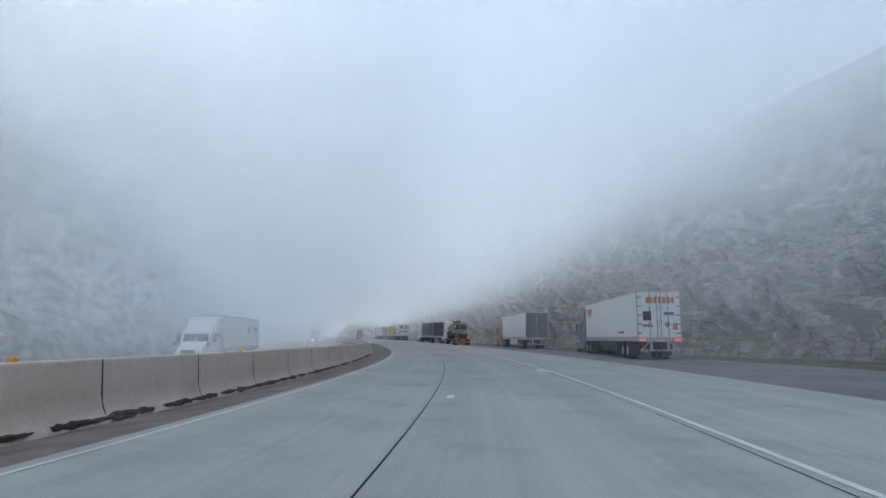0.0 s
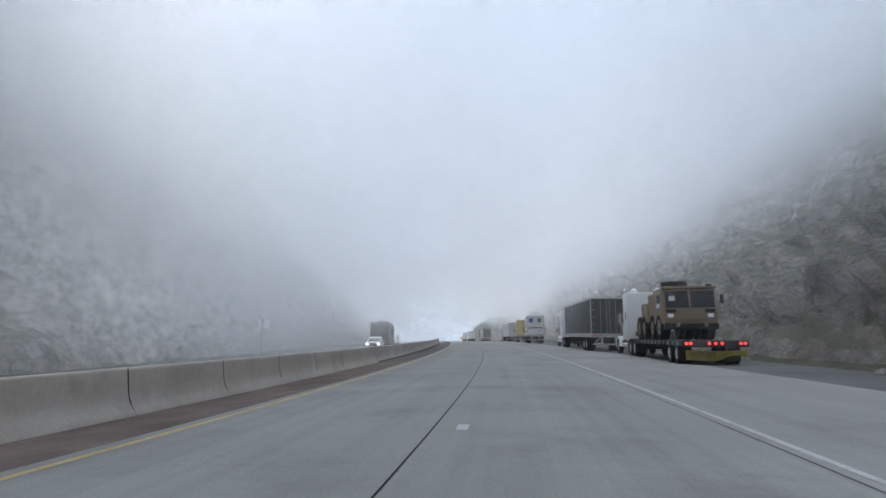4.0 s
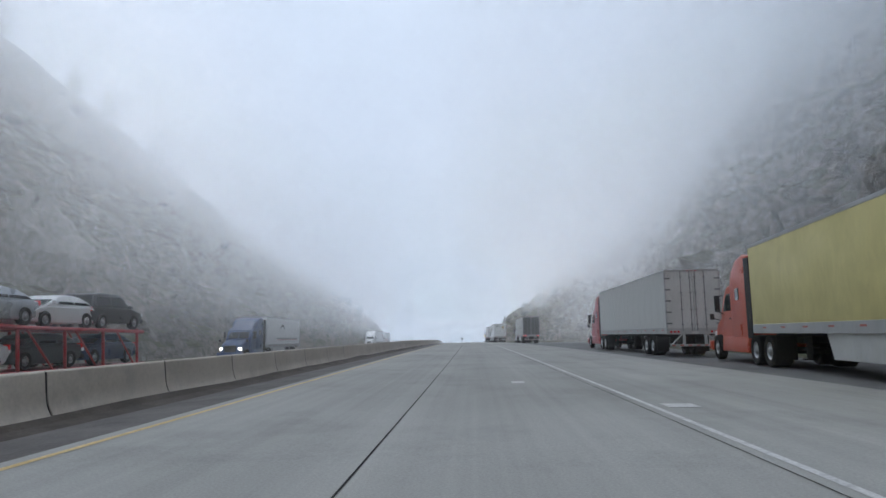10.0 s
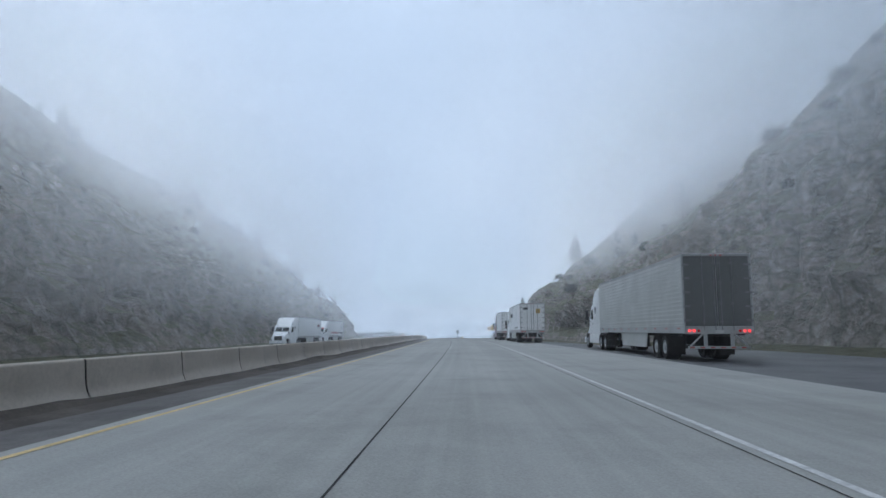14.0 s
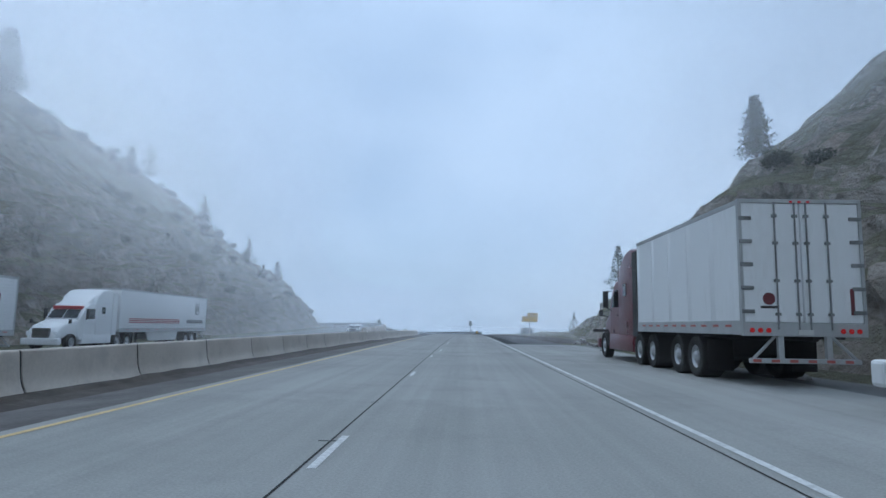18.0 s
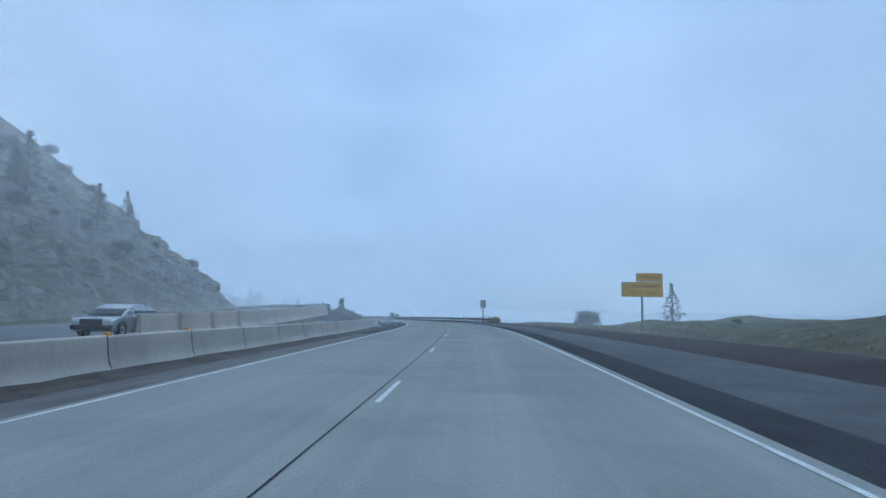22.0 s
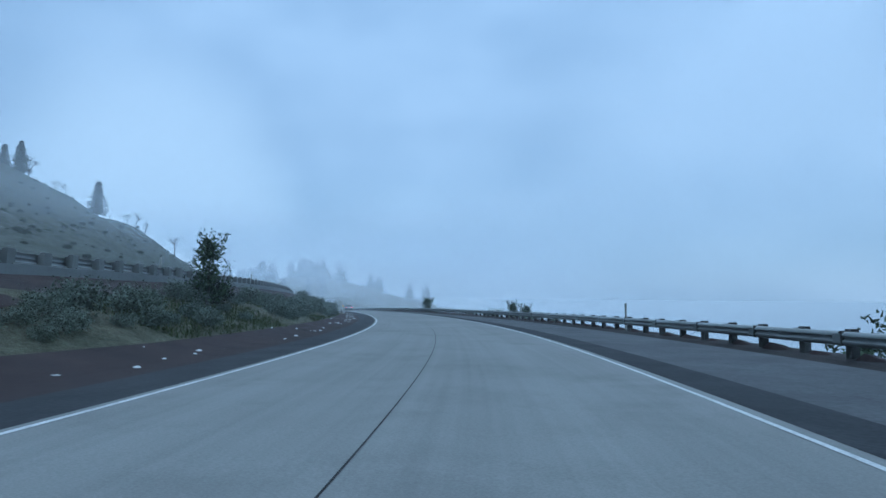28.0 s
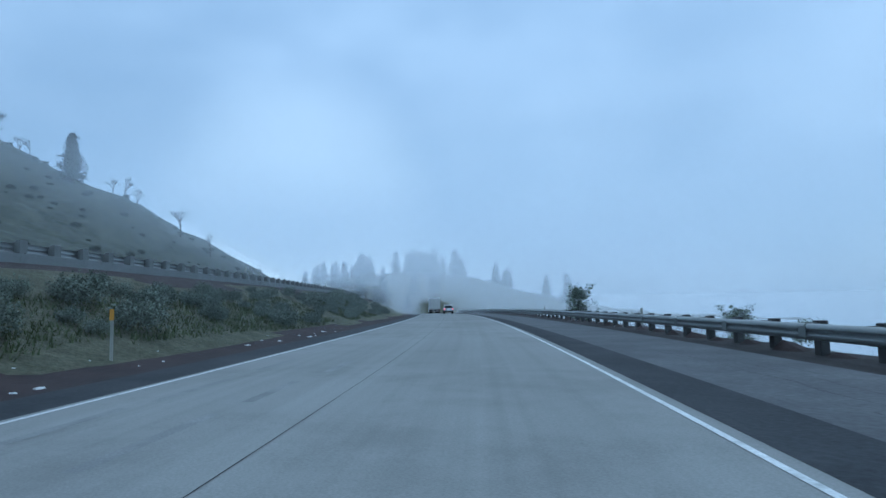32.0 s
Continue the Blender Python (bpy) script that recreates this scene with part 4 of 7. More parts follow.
    for sx in (-1, 1):
        part("mud_flap", boxed(sx * 0.98 - 0.3, sx * 0.98 + 0.3, 1.86, 1.88, 0.22, 0.95), RUBBER, t)
        leg = boxed(sx * 0.8 - 0.07, sx * 0.8 + 0.07, length - 3.3, length - 3.15, 0.35, 1.1, 0.01)
        box(leg, sx * 0.8 - 0.16, sx * 0.8 + 0.16, length - 3.35, length - 3.1, 0.30, 0.35)
        part("landing_leg", leg, CHASSIS, t)
        if skirt:
            y0 = 5.5
            part("side_skirt", extrude_outline(bmesh.new(), [(y0, z0 - 0.12), (y0 + 0.25, 0.42), (y0 + 4.9, 0.42), (y0 + 5.2, z0 - 0.12)], sx * 1.2 - 0.02, sx * 1.2 + 0.02), skirt_mat or WHITE_OLD, t)
    bm = bmesh.new()
    for k in range(10):
        y = 0.5 + k * (length - 1.0) / 9.5
        for sx in (-1, 1):
            box(bm, sx * (hw + 0.016) - 0.004, sx * (hw + 0.016) + 0.004, y, y + 0.3, z0 + 0.02, z0 + 0.07)
    part("reflective_tape", bm, REFLECTOR_RW, t, "short red and white reflective strips")
    for name, bm, mat in (marks(hw, length, z0, top) if marks else ()):
        part(name, bm, mat, t)
    return t


# ---- tractors ----
def tractor(m, label, paint, style="aero", group="parked trucks", facing_lit=False, stripe=None):
    """A sleeper tractor; its origin is on the ground behind the sleeper, its front along +y."""
    t = thing("truck_tractor", m, label, "truck", group)
    lamp = HEAD_LIT if facing_lit else HEAD_LAMP
    if style == "aero":
        taper = lambda y, z: 1.0 - 0.13 * ease(y, 3.0, 5.4) - 0.04 * ease(z, 2.6, 3.9)
        smooth(part("hood", extrude_outline(bmesh.new(), [(3.35, 0.75), (3.35, 1.95), (4.0, 1.82), (4.9, 1.55), (5.3, 1.25), (5.42, 0.75)], -1.05, 1.05, taper, 0.16), paint, t), 50)
        smooth(part("cab", extrude_outline(bmesh.new(), [(1.75, 0.62), (1.75, 2.95), (2.55, 2.92), (3.0, 2.6), (3.55, 1.9), (3.55, 0.62)], -1.17, 1.17, taper, 0.1), paint, t), 50)
        smooth(part("sleeper", extrude_outline(bmesh.new(), [(0.0, 0.7), (0.0, 3.85), (0.55, 3.95), (1.2, 3.85), (1.8, 3.45), (2.05, 2.9), (1.9, 0.7)], -1.22, 1.22, taper, 0.12), paint, t), 50)
        smooth(part("roof_fairing", extrude_outline(bmesh.new(), [(1.1, 2.9), (1.1, 3.86), (1.75, 3.5), (2.45, 3.05), (2.9, 2.72), (2.7, 2.6)], -1.02, 1.02, taper, 0.14), paint, t), 50)
        smooth(part("chassis_fairing", extrude_outline(bmesh.new(), [(0.05, 0.38), (0.05, 0.95), (3.2, 0.95), (3.3, 0.38)], -1.23, 1.23, None, 0.05), paint, t), 50)
        for sx in (-1, 1):
            part("sleeper_extender", boxed(*sorted((sx * 1.2, sx * 1.23)), -0.5, 0.05, 0.9, 3.75, 0.01), CHASSIS if paint is not WHITE else paint, t, "rear side extender")
        wz = [(3.05, 2.6), (3.52, 2.0)]
    else:
        smooth(part("hood", extrude_outline(bmesh.new(), [(3.0, 0.85), (3.0, 1.95), (5.2, 1.72), (5.35, 1.6), (5.35, 0.85)], -0.68, 0.68, None, 0.1), paint, t), 50)
        smooth(part("cab", extrude_outline(bmesh.new(), [(1.7, 0.8), (1.7, 2.85), (2.7, 2.82), (2.95, 2.65), (3.15, 1.95), (3.15, 0.8)], -1.0, 1.0, None, 0.08), paint, t), 50)
        smooth(part("sleeper", boxed(-1.2, 1.2, 0.0, 1.72, 0.95, 3.85, 0.09), paint, t), 50)
        for x in (-0.7, 0.7):
            dome = bmesh.new()
            bmesh.ops.create_uvsphere(dome, u_segments=16, v_segments=8, radius=0.21, matrix=Matrix.Translation((x, 0.4, 3.9)))
            smooth(part("antenna_dome", dome, paint, t), 60)
        wz = [(2.97, 2.68), (3.2, 2.02)]
        for sx in (-1, 1):
            pipe = tube(bmesh.new(), (sx * 1.05, 1.85, 0.9), (sx * 1.05, 1.85, 4.05), 0.085, None, 14)
            tube(pipe, (sx * 1.05, 1.85, 4.05), (sx * 1.05, 1.72, 4.22), 0.085, 0.08, 14)
            smooth(part("exhaust_stack", pipe, CHROME, t, "tall chrome exhaust stack"))
            smooth(part("air_cleaner", tube(bmesh.new(), (sx * 0.95, 3.3, 1.25), (sx * 0.95, 3.3, 2.05), 0.2, None, 16), CHROME, t))
            bm = bmesh.new()
            arch = [(4.25 + 0.72 * math.cos(a), 0.5 + 0.68 * math.sin(a)) for a in [k * math.pi / 12 for k in range(13)]]
            inner = [(4.25 + 0.60 * math.cos(a), 0.5 + 0.58 * math.sin(a)) for a in [k * math.pi / 12 for k in range(12, -1, -1)]]
            extrude_outline(bm, arch + inner, *sorted((sx * 0.66, sx * 1.2)))
            smooth(part("fender", bm, paint, t))
            smooth(part("fuel_tank", tube(bmesh.new(), (sx * 0.93, 0.2, 0.68), (sx * 0.93, 2.4, 0.68), 0.31, None, 20), CHROME, t, "round polished fuel tank"), 60)
    # glass
    bm = bmesh.new()
    (ya, za), (yb, zb) = wz
    for sx in (-1, 1):
        a, b = sorted((sx * 0.03, sx * 0.95))
        k = 0.94
        vs = [bm.verts.new(v) for v in ((a * k, ya + 0.02, za - 0.06), (b * k, ya + 0.02, za - 0.06), (b, yb + 0.03, zb), (a, yb + 0.03, zb))]
        bm.faces.new(vs)
    r = bmesh.ops.solidify(bm, geom=bm.faces, thickness=0.02)
    part("windshield", bm, GLASS_DARK, t, "dark two-pane windshield")
    for sx in (-1, 1):
        half = 1.17 if style == "aero" else 1.0
        d = part("door", extrude_outline(bmesh.new(), [(1.95, 0.9), (1.95, 2.72), (2.55, 2.7), (2.85, 2.45), (3.2, 1.95), (3.2, 0.9)], *sorted((sx * (half - 0.01), sx * (half + 0.012))), None, 0.008), paint, t)
        part("side_window", extrude_outline(bmesh.new(), [(2.02, 1.95), (2.02, 2.62), (2.52, 2.6), (2.78, 2.38), (3.05, 1.95)], *sorted((sx * (half + 0.005), sx * (half + 0.018)))), GLASS_DARK, d, "tinted side window")
        part("door_handle", boxed(*sorted((sx * (half + 0.01), sx * (half + 0.04))), 2.05, 2.2, 1.62, 1.67), CHASSIS, d)
        if style == "aero":
            part("sleeper_window", boxed(*sorted((sx * 1.19, sx * 1.225)), 0.9, 1.3, 2.3, 2.75, 0.01), GLASS_DARK, t)
        else:
            part("sleeper_window", boxed(*sorted((sx * 1.18, sx * 1.21)), 0.55, 0.95, 2.15, 2.65, 0.01), GLASS_DARK, t)
        mirror = boxed(*sorted((sx * (half + 0.12), sx * (half + 0.32))), 3.05, 3.17, 1.95, 2.6, 0.03)
        tube(mirror, (sx * half, 3.05, 2.6), (sx * (half + 0.2), 3.1, 2.55), 0.02, None, 6)
        tube(mirror, (sx * half, 3.05, 1.85), (sx * (half + 0.2), 3.1, 1.95), 0.02, None, 6)
        part("mirror", mirror, CHASSIS if style == "aero" else CHROME, t, "tall door mirror")
        hood_mirror = tube(bmesh.new(), (sx * 0.9, 4.4, 1.6), (sx * 1.22, 4.6, 1.72), 0.018, None, 6)
        box(hood_mirror, *sorted((sx * 1.14, sx * 1.3)), 4.55, 4.66, 1.65, 1.9, 0.02)
        part("hood_mirror", hood_mirror, CHASSIS, t)
        hx = 0.82 if style == "aero" else 0.86
        part("headlight", boxed(sx * hx - 0.14, sx * hx + 0.14, 5.12 if style == "aero" else 5.2, 5.36, 0.92, 1.18, 0.04), lamp, t, "lit headlight" if facing_lit else "clear headlight")
    # nose
    gw = 0.52
    bm = boxed(-gw, gw, 5.3, 5.48, 0.78, 1.5 if style != "aero" else 1.35, 0.03)
    grille = part("grille", bm, CHASSIS, t, "dark radiator grille")
    for k in range(7):
        z = 0.82 + k * 0.085
        part("grille_bar", boxed(-gw + 0.02, gw - 0.02, 5.48, 5.5, z, z + 0.03), CHROME, grille)
    part("bumper", boxed(-1.16, 1.16, 5.2, 5.55, 0.36, 0.76, 0.06), CHROME if style != "aero" else paint, t)
    # chassis and wheels
    bm = boxed(-0.45, -0.33, -2.7, 5.2, 0.75, 0.98)
    box(bm, 0.33, 0.45, -2.7, 5.2, 0.75, 0.98)
    for y in (-2.0, -0.7, 4.25):
        tube(bm, (-1.0, y, 0.51), (1.0, y, 0.51), 0.09, None, 8)
    box(bm, -0.55, 0.55, -1.9, -0.8, 0.98, 1.12)
    box(bm, -0.7, 0.7, 2.0, 4.8, 0.5, 0.8)
    part("chassis", bm, CHASSIS, t)
    for x in (-1.0, 1.0):
        wheel(t, x * 1.04, 4.25, 0.51, 0.3)
        for y in (-2.0, -0.7):
            wheel(t, x * 0.96, y, 0.51, 0.58)
        part("mud_flap", boxed(x * 0.96 - 0.3, x * 0.96 + 0.3, -2.72, -2.7, 0.25, 1.0), RUBBER, t)
    for k in (-0.6, -0.3, 0.0, 0.3, 0.6):
        part("roof_light", boxed(k - 0.05, k + 0.05, 2.3, 2.42, 2.95 if style == "aero" else 2.82, 3.06 if style == "aero" else 2.9, 0.02), AMBER_LAMP, t)
    if stripe:
        part("visor", boxed(-0.95, 0.95, 2.86, 3.12, 2.55, 2.78, 0.03), stripe, t, "coloured sun visor above the windshield")
    return t


# ---- cars ----
def car(m, label, paint, kind="suv", group="", lit=0, category="car", z=0.0):
    """A car; its origin is on the ground below its middle, its front along +y."""
    name = {"suv": "suv", "sedan": "sedan_car", "pickup": "pickup_truck"}[kind]
    t = thing(name, m, label, category, group)
    if kind == "suv":
        L, W, roof = 2.3, 0.93, 1.72
        body = [(-L, 0.45), (-L, 0.95), (-L + 0.1, 1.05), (1.2, 1.05), (L - 0.15, 0.88), (L, 0.7), (L, 0.4), (L - 0.3, 0.3), (-L + 0.3, 0.32)]
        top = [(-2.2, 1.02), (-1.9, 1.62), (-1.5, roof), (0.0, roof), (0.45, 1.62), (1.15, 1.02)]
    elif kind == "sedan":
        L, W, roof = 2.3, 0.9, 1.45
        body = [(-L, 0.5), (-L + 0.02, 0.86), (-L + 0.12, 0.98), (-1.6, 1.0), (0.0, 0.95), (1.1, 0.94), (1.7, 0.86), (2.1, 0.74), (L, 0.6), (L + 0.01, 0.42), (L - 0.15, 0.27), (1.0, 0.22), (-1.2, 0.22), (-L + 0.25, 0.3)]
        top = [(-1.95, 0.97), (-1.55, 1.2), (-1.05, 1.38), (-0.5, roof), (0.0, roof), (0.45, 1.37), (1.4, 0.92)]
    else:
        L, W, roof = 2.95, 1.0, 1.92
        body = [(-L, 0.6), (-L - 0.01, 1.22), (-1.2, 1.24), (1.25, 1.27), (1.9, 1.3), (2.55, 1.25), (2.85, 1.14), (L, 0.95), (L + 0.02, 0.6), (2.85, 0.46), (2.5, 0.42), (-2.6, 0.45)]
        top = [(-1.15, 1.2), (-1.0, 1.84), (-0.7, 1.91), (-0.2, roof), (0.25, roof - 0.01), (0.6, 1.83), (1.35, 1.24)]
    arches = lambda y, z: 1.0 - 0.08 * ease(abs(y), L - 0.7, L)
    smooth(part("body", extrude_outline(bmesh.new(), body, -W, W, arches, 0.07), paint, t), 50)
    lean = lambda y, z: 1.0 - 0.16 * ease(z, 1.0, roof)
    smooth(part("cabin", extrude_outline(bmesh.new(), top, -W * 0.97, W * 0.97, lean, 0.05), paint, t), 50)
    yc = sum(y for y, _ in top) / len(top)
    inset = [(yc + (y - yc) * 0.86, zz) for y, zz in [(top[0][0], top[0][1] + 0.03), (top[1][0], top[1][1] - 0.02), (top[-2][0], top[-2][1] - 0.02), (top[-1][0], top[-1][1] + 0.03)]]
    for sx in (-1, 1):
        for a, b in (((0, 1), 0), ((2, 3), 1)):
            y0, y1 = (inset[0][0], yc - 0.03) if b == 0 else (yc + 0.03, inset[3][0])
            yt0, yt1 = (inset[1][0], yc - 0.03) if b == 0 else (yc + 0.03, inset[2][0])
            zt, zb = inset[1][1] - 0.02, inset[0][1] + 0.04
            bm = bmesh.new()
            k0, k1 = W * 0.97 * (1 - 0.16 * ease(zb, 1.0, roof)) + 0.006, W * 0.97 * (1 - 0.16 * ease(zt, 1.0, roof)) + 0.006
            vs = [bm.verts.new(v) for v in ((sx * k0, y0, zb), (sx * k0, y1, zb), (sx * k1, yt1, zt), (sx * k1, yt0, zt))]
            bm.faces.new(vs)
            bmesh.ops.solidify(bm, geom=bm.faces, thickness=0.012)
            part("side_window", bm, GLASS_DARK, t)
        part("mirror", boxed(*sorted((sx * W, sx * (W + 0.2))), top[-1][0] - 0.45, top[-1][0] - 0.3, 1.02, 1.18, 0.03), paint, t)
        part("headlight", boxed(sx * (W - 0.24) - 0.17, sx * (W - 0.24) + 0.17, L - 0.16, L + 0.012, 0.68 if kind != "pickup" else 0.86, 0.84 if kind != "pickup" else 1.06, 0.03), HEAD_LIT if lit == 1 else HEAD_LAMP, t)
        part("tail_light", boxed(sx * (W - 0.16) - 0.1, sx * (W - 0.16) + 0.1, -L - 0.012, -L + 0.12, 0.82, 1.02, 0.02), TAIL_LIT if lit == 2 else TAIL_LAMP, t)
    for pair, nm in (((top[0], top[1]), "rear_window"), ((top[-1], top[-2]), "windshield")):
        (ya, za), (yb, zb) = pair
        sgn = -1 if nm == "rear_window" else 1
        bm = bmesh.new()
        vs = [bm.verts.new(v) for v in ((-W * 0.84, ya * 0.94 + yb * 0.06 + sgn * 0.02, za + 0.07), (W * 0.84, ya * 0.94 + yb * 0.06 + sgn * 0.02, za + 0.07), (W * 0.74, yb + sgn * 0.02, zb - 0.03), (-W * 0.74, yb + sgn * 0.02, zb - 0.03))]
        bm.faces.new(vs)
        bmesh.ops.solidify(bm, geom=bm.faces, thickness=0.015)
        part(nm, bm, GLASS_DARK, t)
    part("grille", boxed(-W * 0.55, W * 0.55, L - 0.02, L + 0.015, 0.55, 0.8 if kind != "pickup" else 1.05, 0.02), CHASSIS, t)
    part("front_bumper", boxed(-W * 0.97, W * 0.97, L - 0.15, L + 0.06, 0.36, 0.55, 0.05), CHROME if kind == "pickup" else CHASSIS, t)
    part("rear_bumper", boxed(-W * 0.95, W * 0.95, -L - 0.07, -L + 0.1, 0.38, 0.58, 0.05), CHROME if kind == "pickup" else CHASSIS, t)
    part("plate", boxed(-0.16, 0.16, -L - 0.085, -L - 0.06, 0.68, 0.82), WHITE_OLD, t)
    r = 0.36 if kind != "pickup" else 0.41
    for y in ((-1.4, 1.42) if kind != "pickup" else (-1.85, 1.95)):
        for x in (-W + 0.1, W - 0.1):
            wheel(t, x, y, r, 0.24)
    return t

# ---- trucks parked along the right shoulder ----
def in_front(m, length):
    return m @ Matrix.Translation((0, length + 0.75, 0))

def mark_orange(hw, length, z0, top):
    side = blocks(bmesh.new(), -hw - 0.008, length - 2.7, top - 0.95, (0.34, 0.24, 0.24, 0.26, 0.24, 0.24), 0.5, 0.06, 0.0)
    rear = blocks(bmesh.new(), -0.002, -0.75, top - 0.75, (0.42, 0.2, 0.2, 0.22, 0.2, 0.2), 0.36, 0.05, 0.0, 0.012, "x")
    foot = blocks(bmesh.new(), -hw - 0.008, 3.2, z0 + 0.38, (1.5,), 0.1, 0.1, 0.0)
    sub = blocks(bmesh.new(), -hw - 0.008, length - 2.6, top - 1.12, (1.7,), 0.08, 0.06, 0.0)
    return [("side_mark", side, ORANGE_INK), ("rear_mark", rear, ORANGE_INK), ("web_mark", foot, BLACK_INK), ("sub_mark", sub, RED_INK),
            ("rear_notice", boxed(-0.95, -0.45, -0.012, 0.0, z0 + 1.1, z0 + 1.65), BLACK_INK), ("rear_panel", boxed(0.3, 0.9, -0.012, 0.0, z0 + 1.42, z0 + 1.6), GREY_DOOR),
            ("rear_placard", boxed(-0.14, 0.14, -0.012, 0.0, -0.14, 0.14, 0.0, Matrix.Translation((0.48, 0, z0 + 0.85)) @ Matrix.Rotation(math.pi / 4, 4, "Y")), STEEL),
            ("rear_sticker", boxed(0.8, 1.08, -0.012, 0.0, z0 + 0.55, z0 + 0.95), ORANGE_INK), ("rear_code", blocks(bmesh.new(), -0.002, -0.95, z0 + 0.72, (0.07,) * 6, 0.16, 0.03, 0.0, 0.012, "x"), BLACK_INK)]

def mark_notice(hw, length, z0, top):
    return [("rear_notice", boxed(0.5, 0.7, -0.012, 0.0, z0 + 1.3, z0 + 1.5), GOLD_INK)]

def mark_red(hw, length, z0, top):
    side = blocks(bmesh.new(), -hw - 0.008, length - 7.6, z0 + 1.3, (0.2, 0.05, 0.22, 0.05, 0.26, 0.16, 0.18, 0.1, 0.07, 0.15, 0.16, 0.18), 0.52, 0.11, 0.06)
    band = boxed(-hw - 0.012, -hw - 0.006, 0.1, length - 0.1, z0 + 0.5, z0 + 0.68)
    crest = extrude_outline(bmesh.new(), [(length - 1.55, z0 + 0.85), (length - 1.9, z0 + 1.2), (length - 1.9, z0 + 1.9), (length - 1.62, z0 + 2.1), (length - 1.55, z0 + 2.55), (length - 1.48, z0 + 2.1), (length - 1.2, z0 + 1.9), (length - 1.2, z0 + 1.2)], -hw - 0.012, -hw - 0.006)
    rear = blocks(bmesh.new(), -0.002, -1.05, z0 + 1.02, (0.16, 0.05, 0.18, 0.05, 0.2, 0.16, 0.15, 0.06, 0.15, 0.16, 0.16), 0.22, 0.06, 0.0, 0.012, "x")
    return [("side_mark", side, RED_INK), ("side_band", band, RED_INK), ("side_crest", crest, GREY_DOOR), ("rear_mark", rear, RED_INK),
            ("rear_notice", boxed(-0.95, -0.35, -0.012, 0.0, top - 0.95, top - 0.35), BLUE_INK),
            ("rear_crest", boxed(0.35, 0.85, -0.012, 0.0, top - 0.95, top - 0.35, 0.05), GREY_DOOR), ("rear_script", blocks(bmesh.new(), -0.002, 0.42, z0 + 0.62, (0.12, 0.1, 0.1), 0.16, 0.04, 0.3, 0.012, "x"), BLACK_INK)]

def mark_gold(hw, length, z0, top):
    shield = extrude_outline(bmesh.new(), [(length - 1.15, z0 + 0.95), (length - 1.55, z0 + 1.75), (length - 1.45, z0 + 2.2), (length - 1.15, z0 + 2.35), (length - 0.85, z0 + 2.2), (length - 0.75, z0 + 1.75)], -hw - 0.014, -hw - 0.006)
    inner = extrude_outline(bmesh.new(), [(length - 1.15, z0 + 1.15), (length - 1.35, z0 + 1.75), (length - 1.15, z0 + 2.05), (length - 0.95, z0 + 1.75)], -hw - 0.02, -hw - 0.013)
    side = blocks(bmesh.new(), -hw - 0.008, length - 4.6, z0 + 1.6, (0.28, 0.28, 0.3, 0.26, 0.26, 0.1, 0.3, 0.32), 0.42, 0.06, 0.15)
    foot = blocks(bmesh.new(), -hw - 0.008, 2.3, z0 + 0.32, (1.5, 1.15), 0.14, 0.3, 0.0)
    rear = extrude_outline(bmesh.new(), [(-0.012, top - 1.0), (-0.012, top - 0.55), (-0.002, top - 0.55), (-0.002, top - 1.0)], 0.38, 0.82)
    return [("side_shield", shield, BLACK_INK), ("shield_face", inner, GOLD_INK), ("side_mark", side, BLACK_INK), ("web_mark", foot, BLACK_INK), ("rear_shield", rear, GOLD_INK),
            ("rear_notice", blocks(bmesh.new(), -0.002, -0.95, top - 0.65, (0.5,), 0.22, 0.05, 0.0, 0.012, "x"), BLACK_INK)]

def mark_code(hw, length, z0, top):
    return [("rear_badge", tube(bmesh.new(), (-0.72, -0.012, z0 + 0.62), (-0.72, 0.0, z0 + 0.62), 0.13, None, 16), RED_INK), ("rear_badge_text", boxed(-0.9, -0.55, -0.012, 0.0, z0 + 0.42, z0 + 0.47), BLACK_INK),
            ("rear_code", boxed(0.98, 1.06, -0.012, 0.0, z0 + 0.3, z0 + 0.85), RED_INK)]

def parked(s, lat, turn, **k):
    return road_pose(s, lat + 1.3, -0.02, turn)

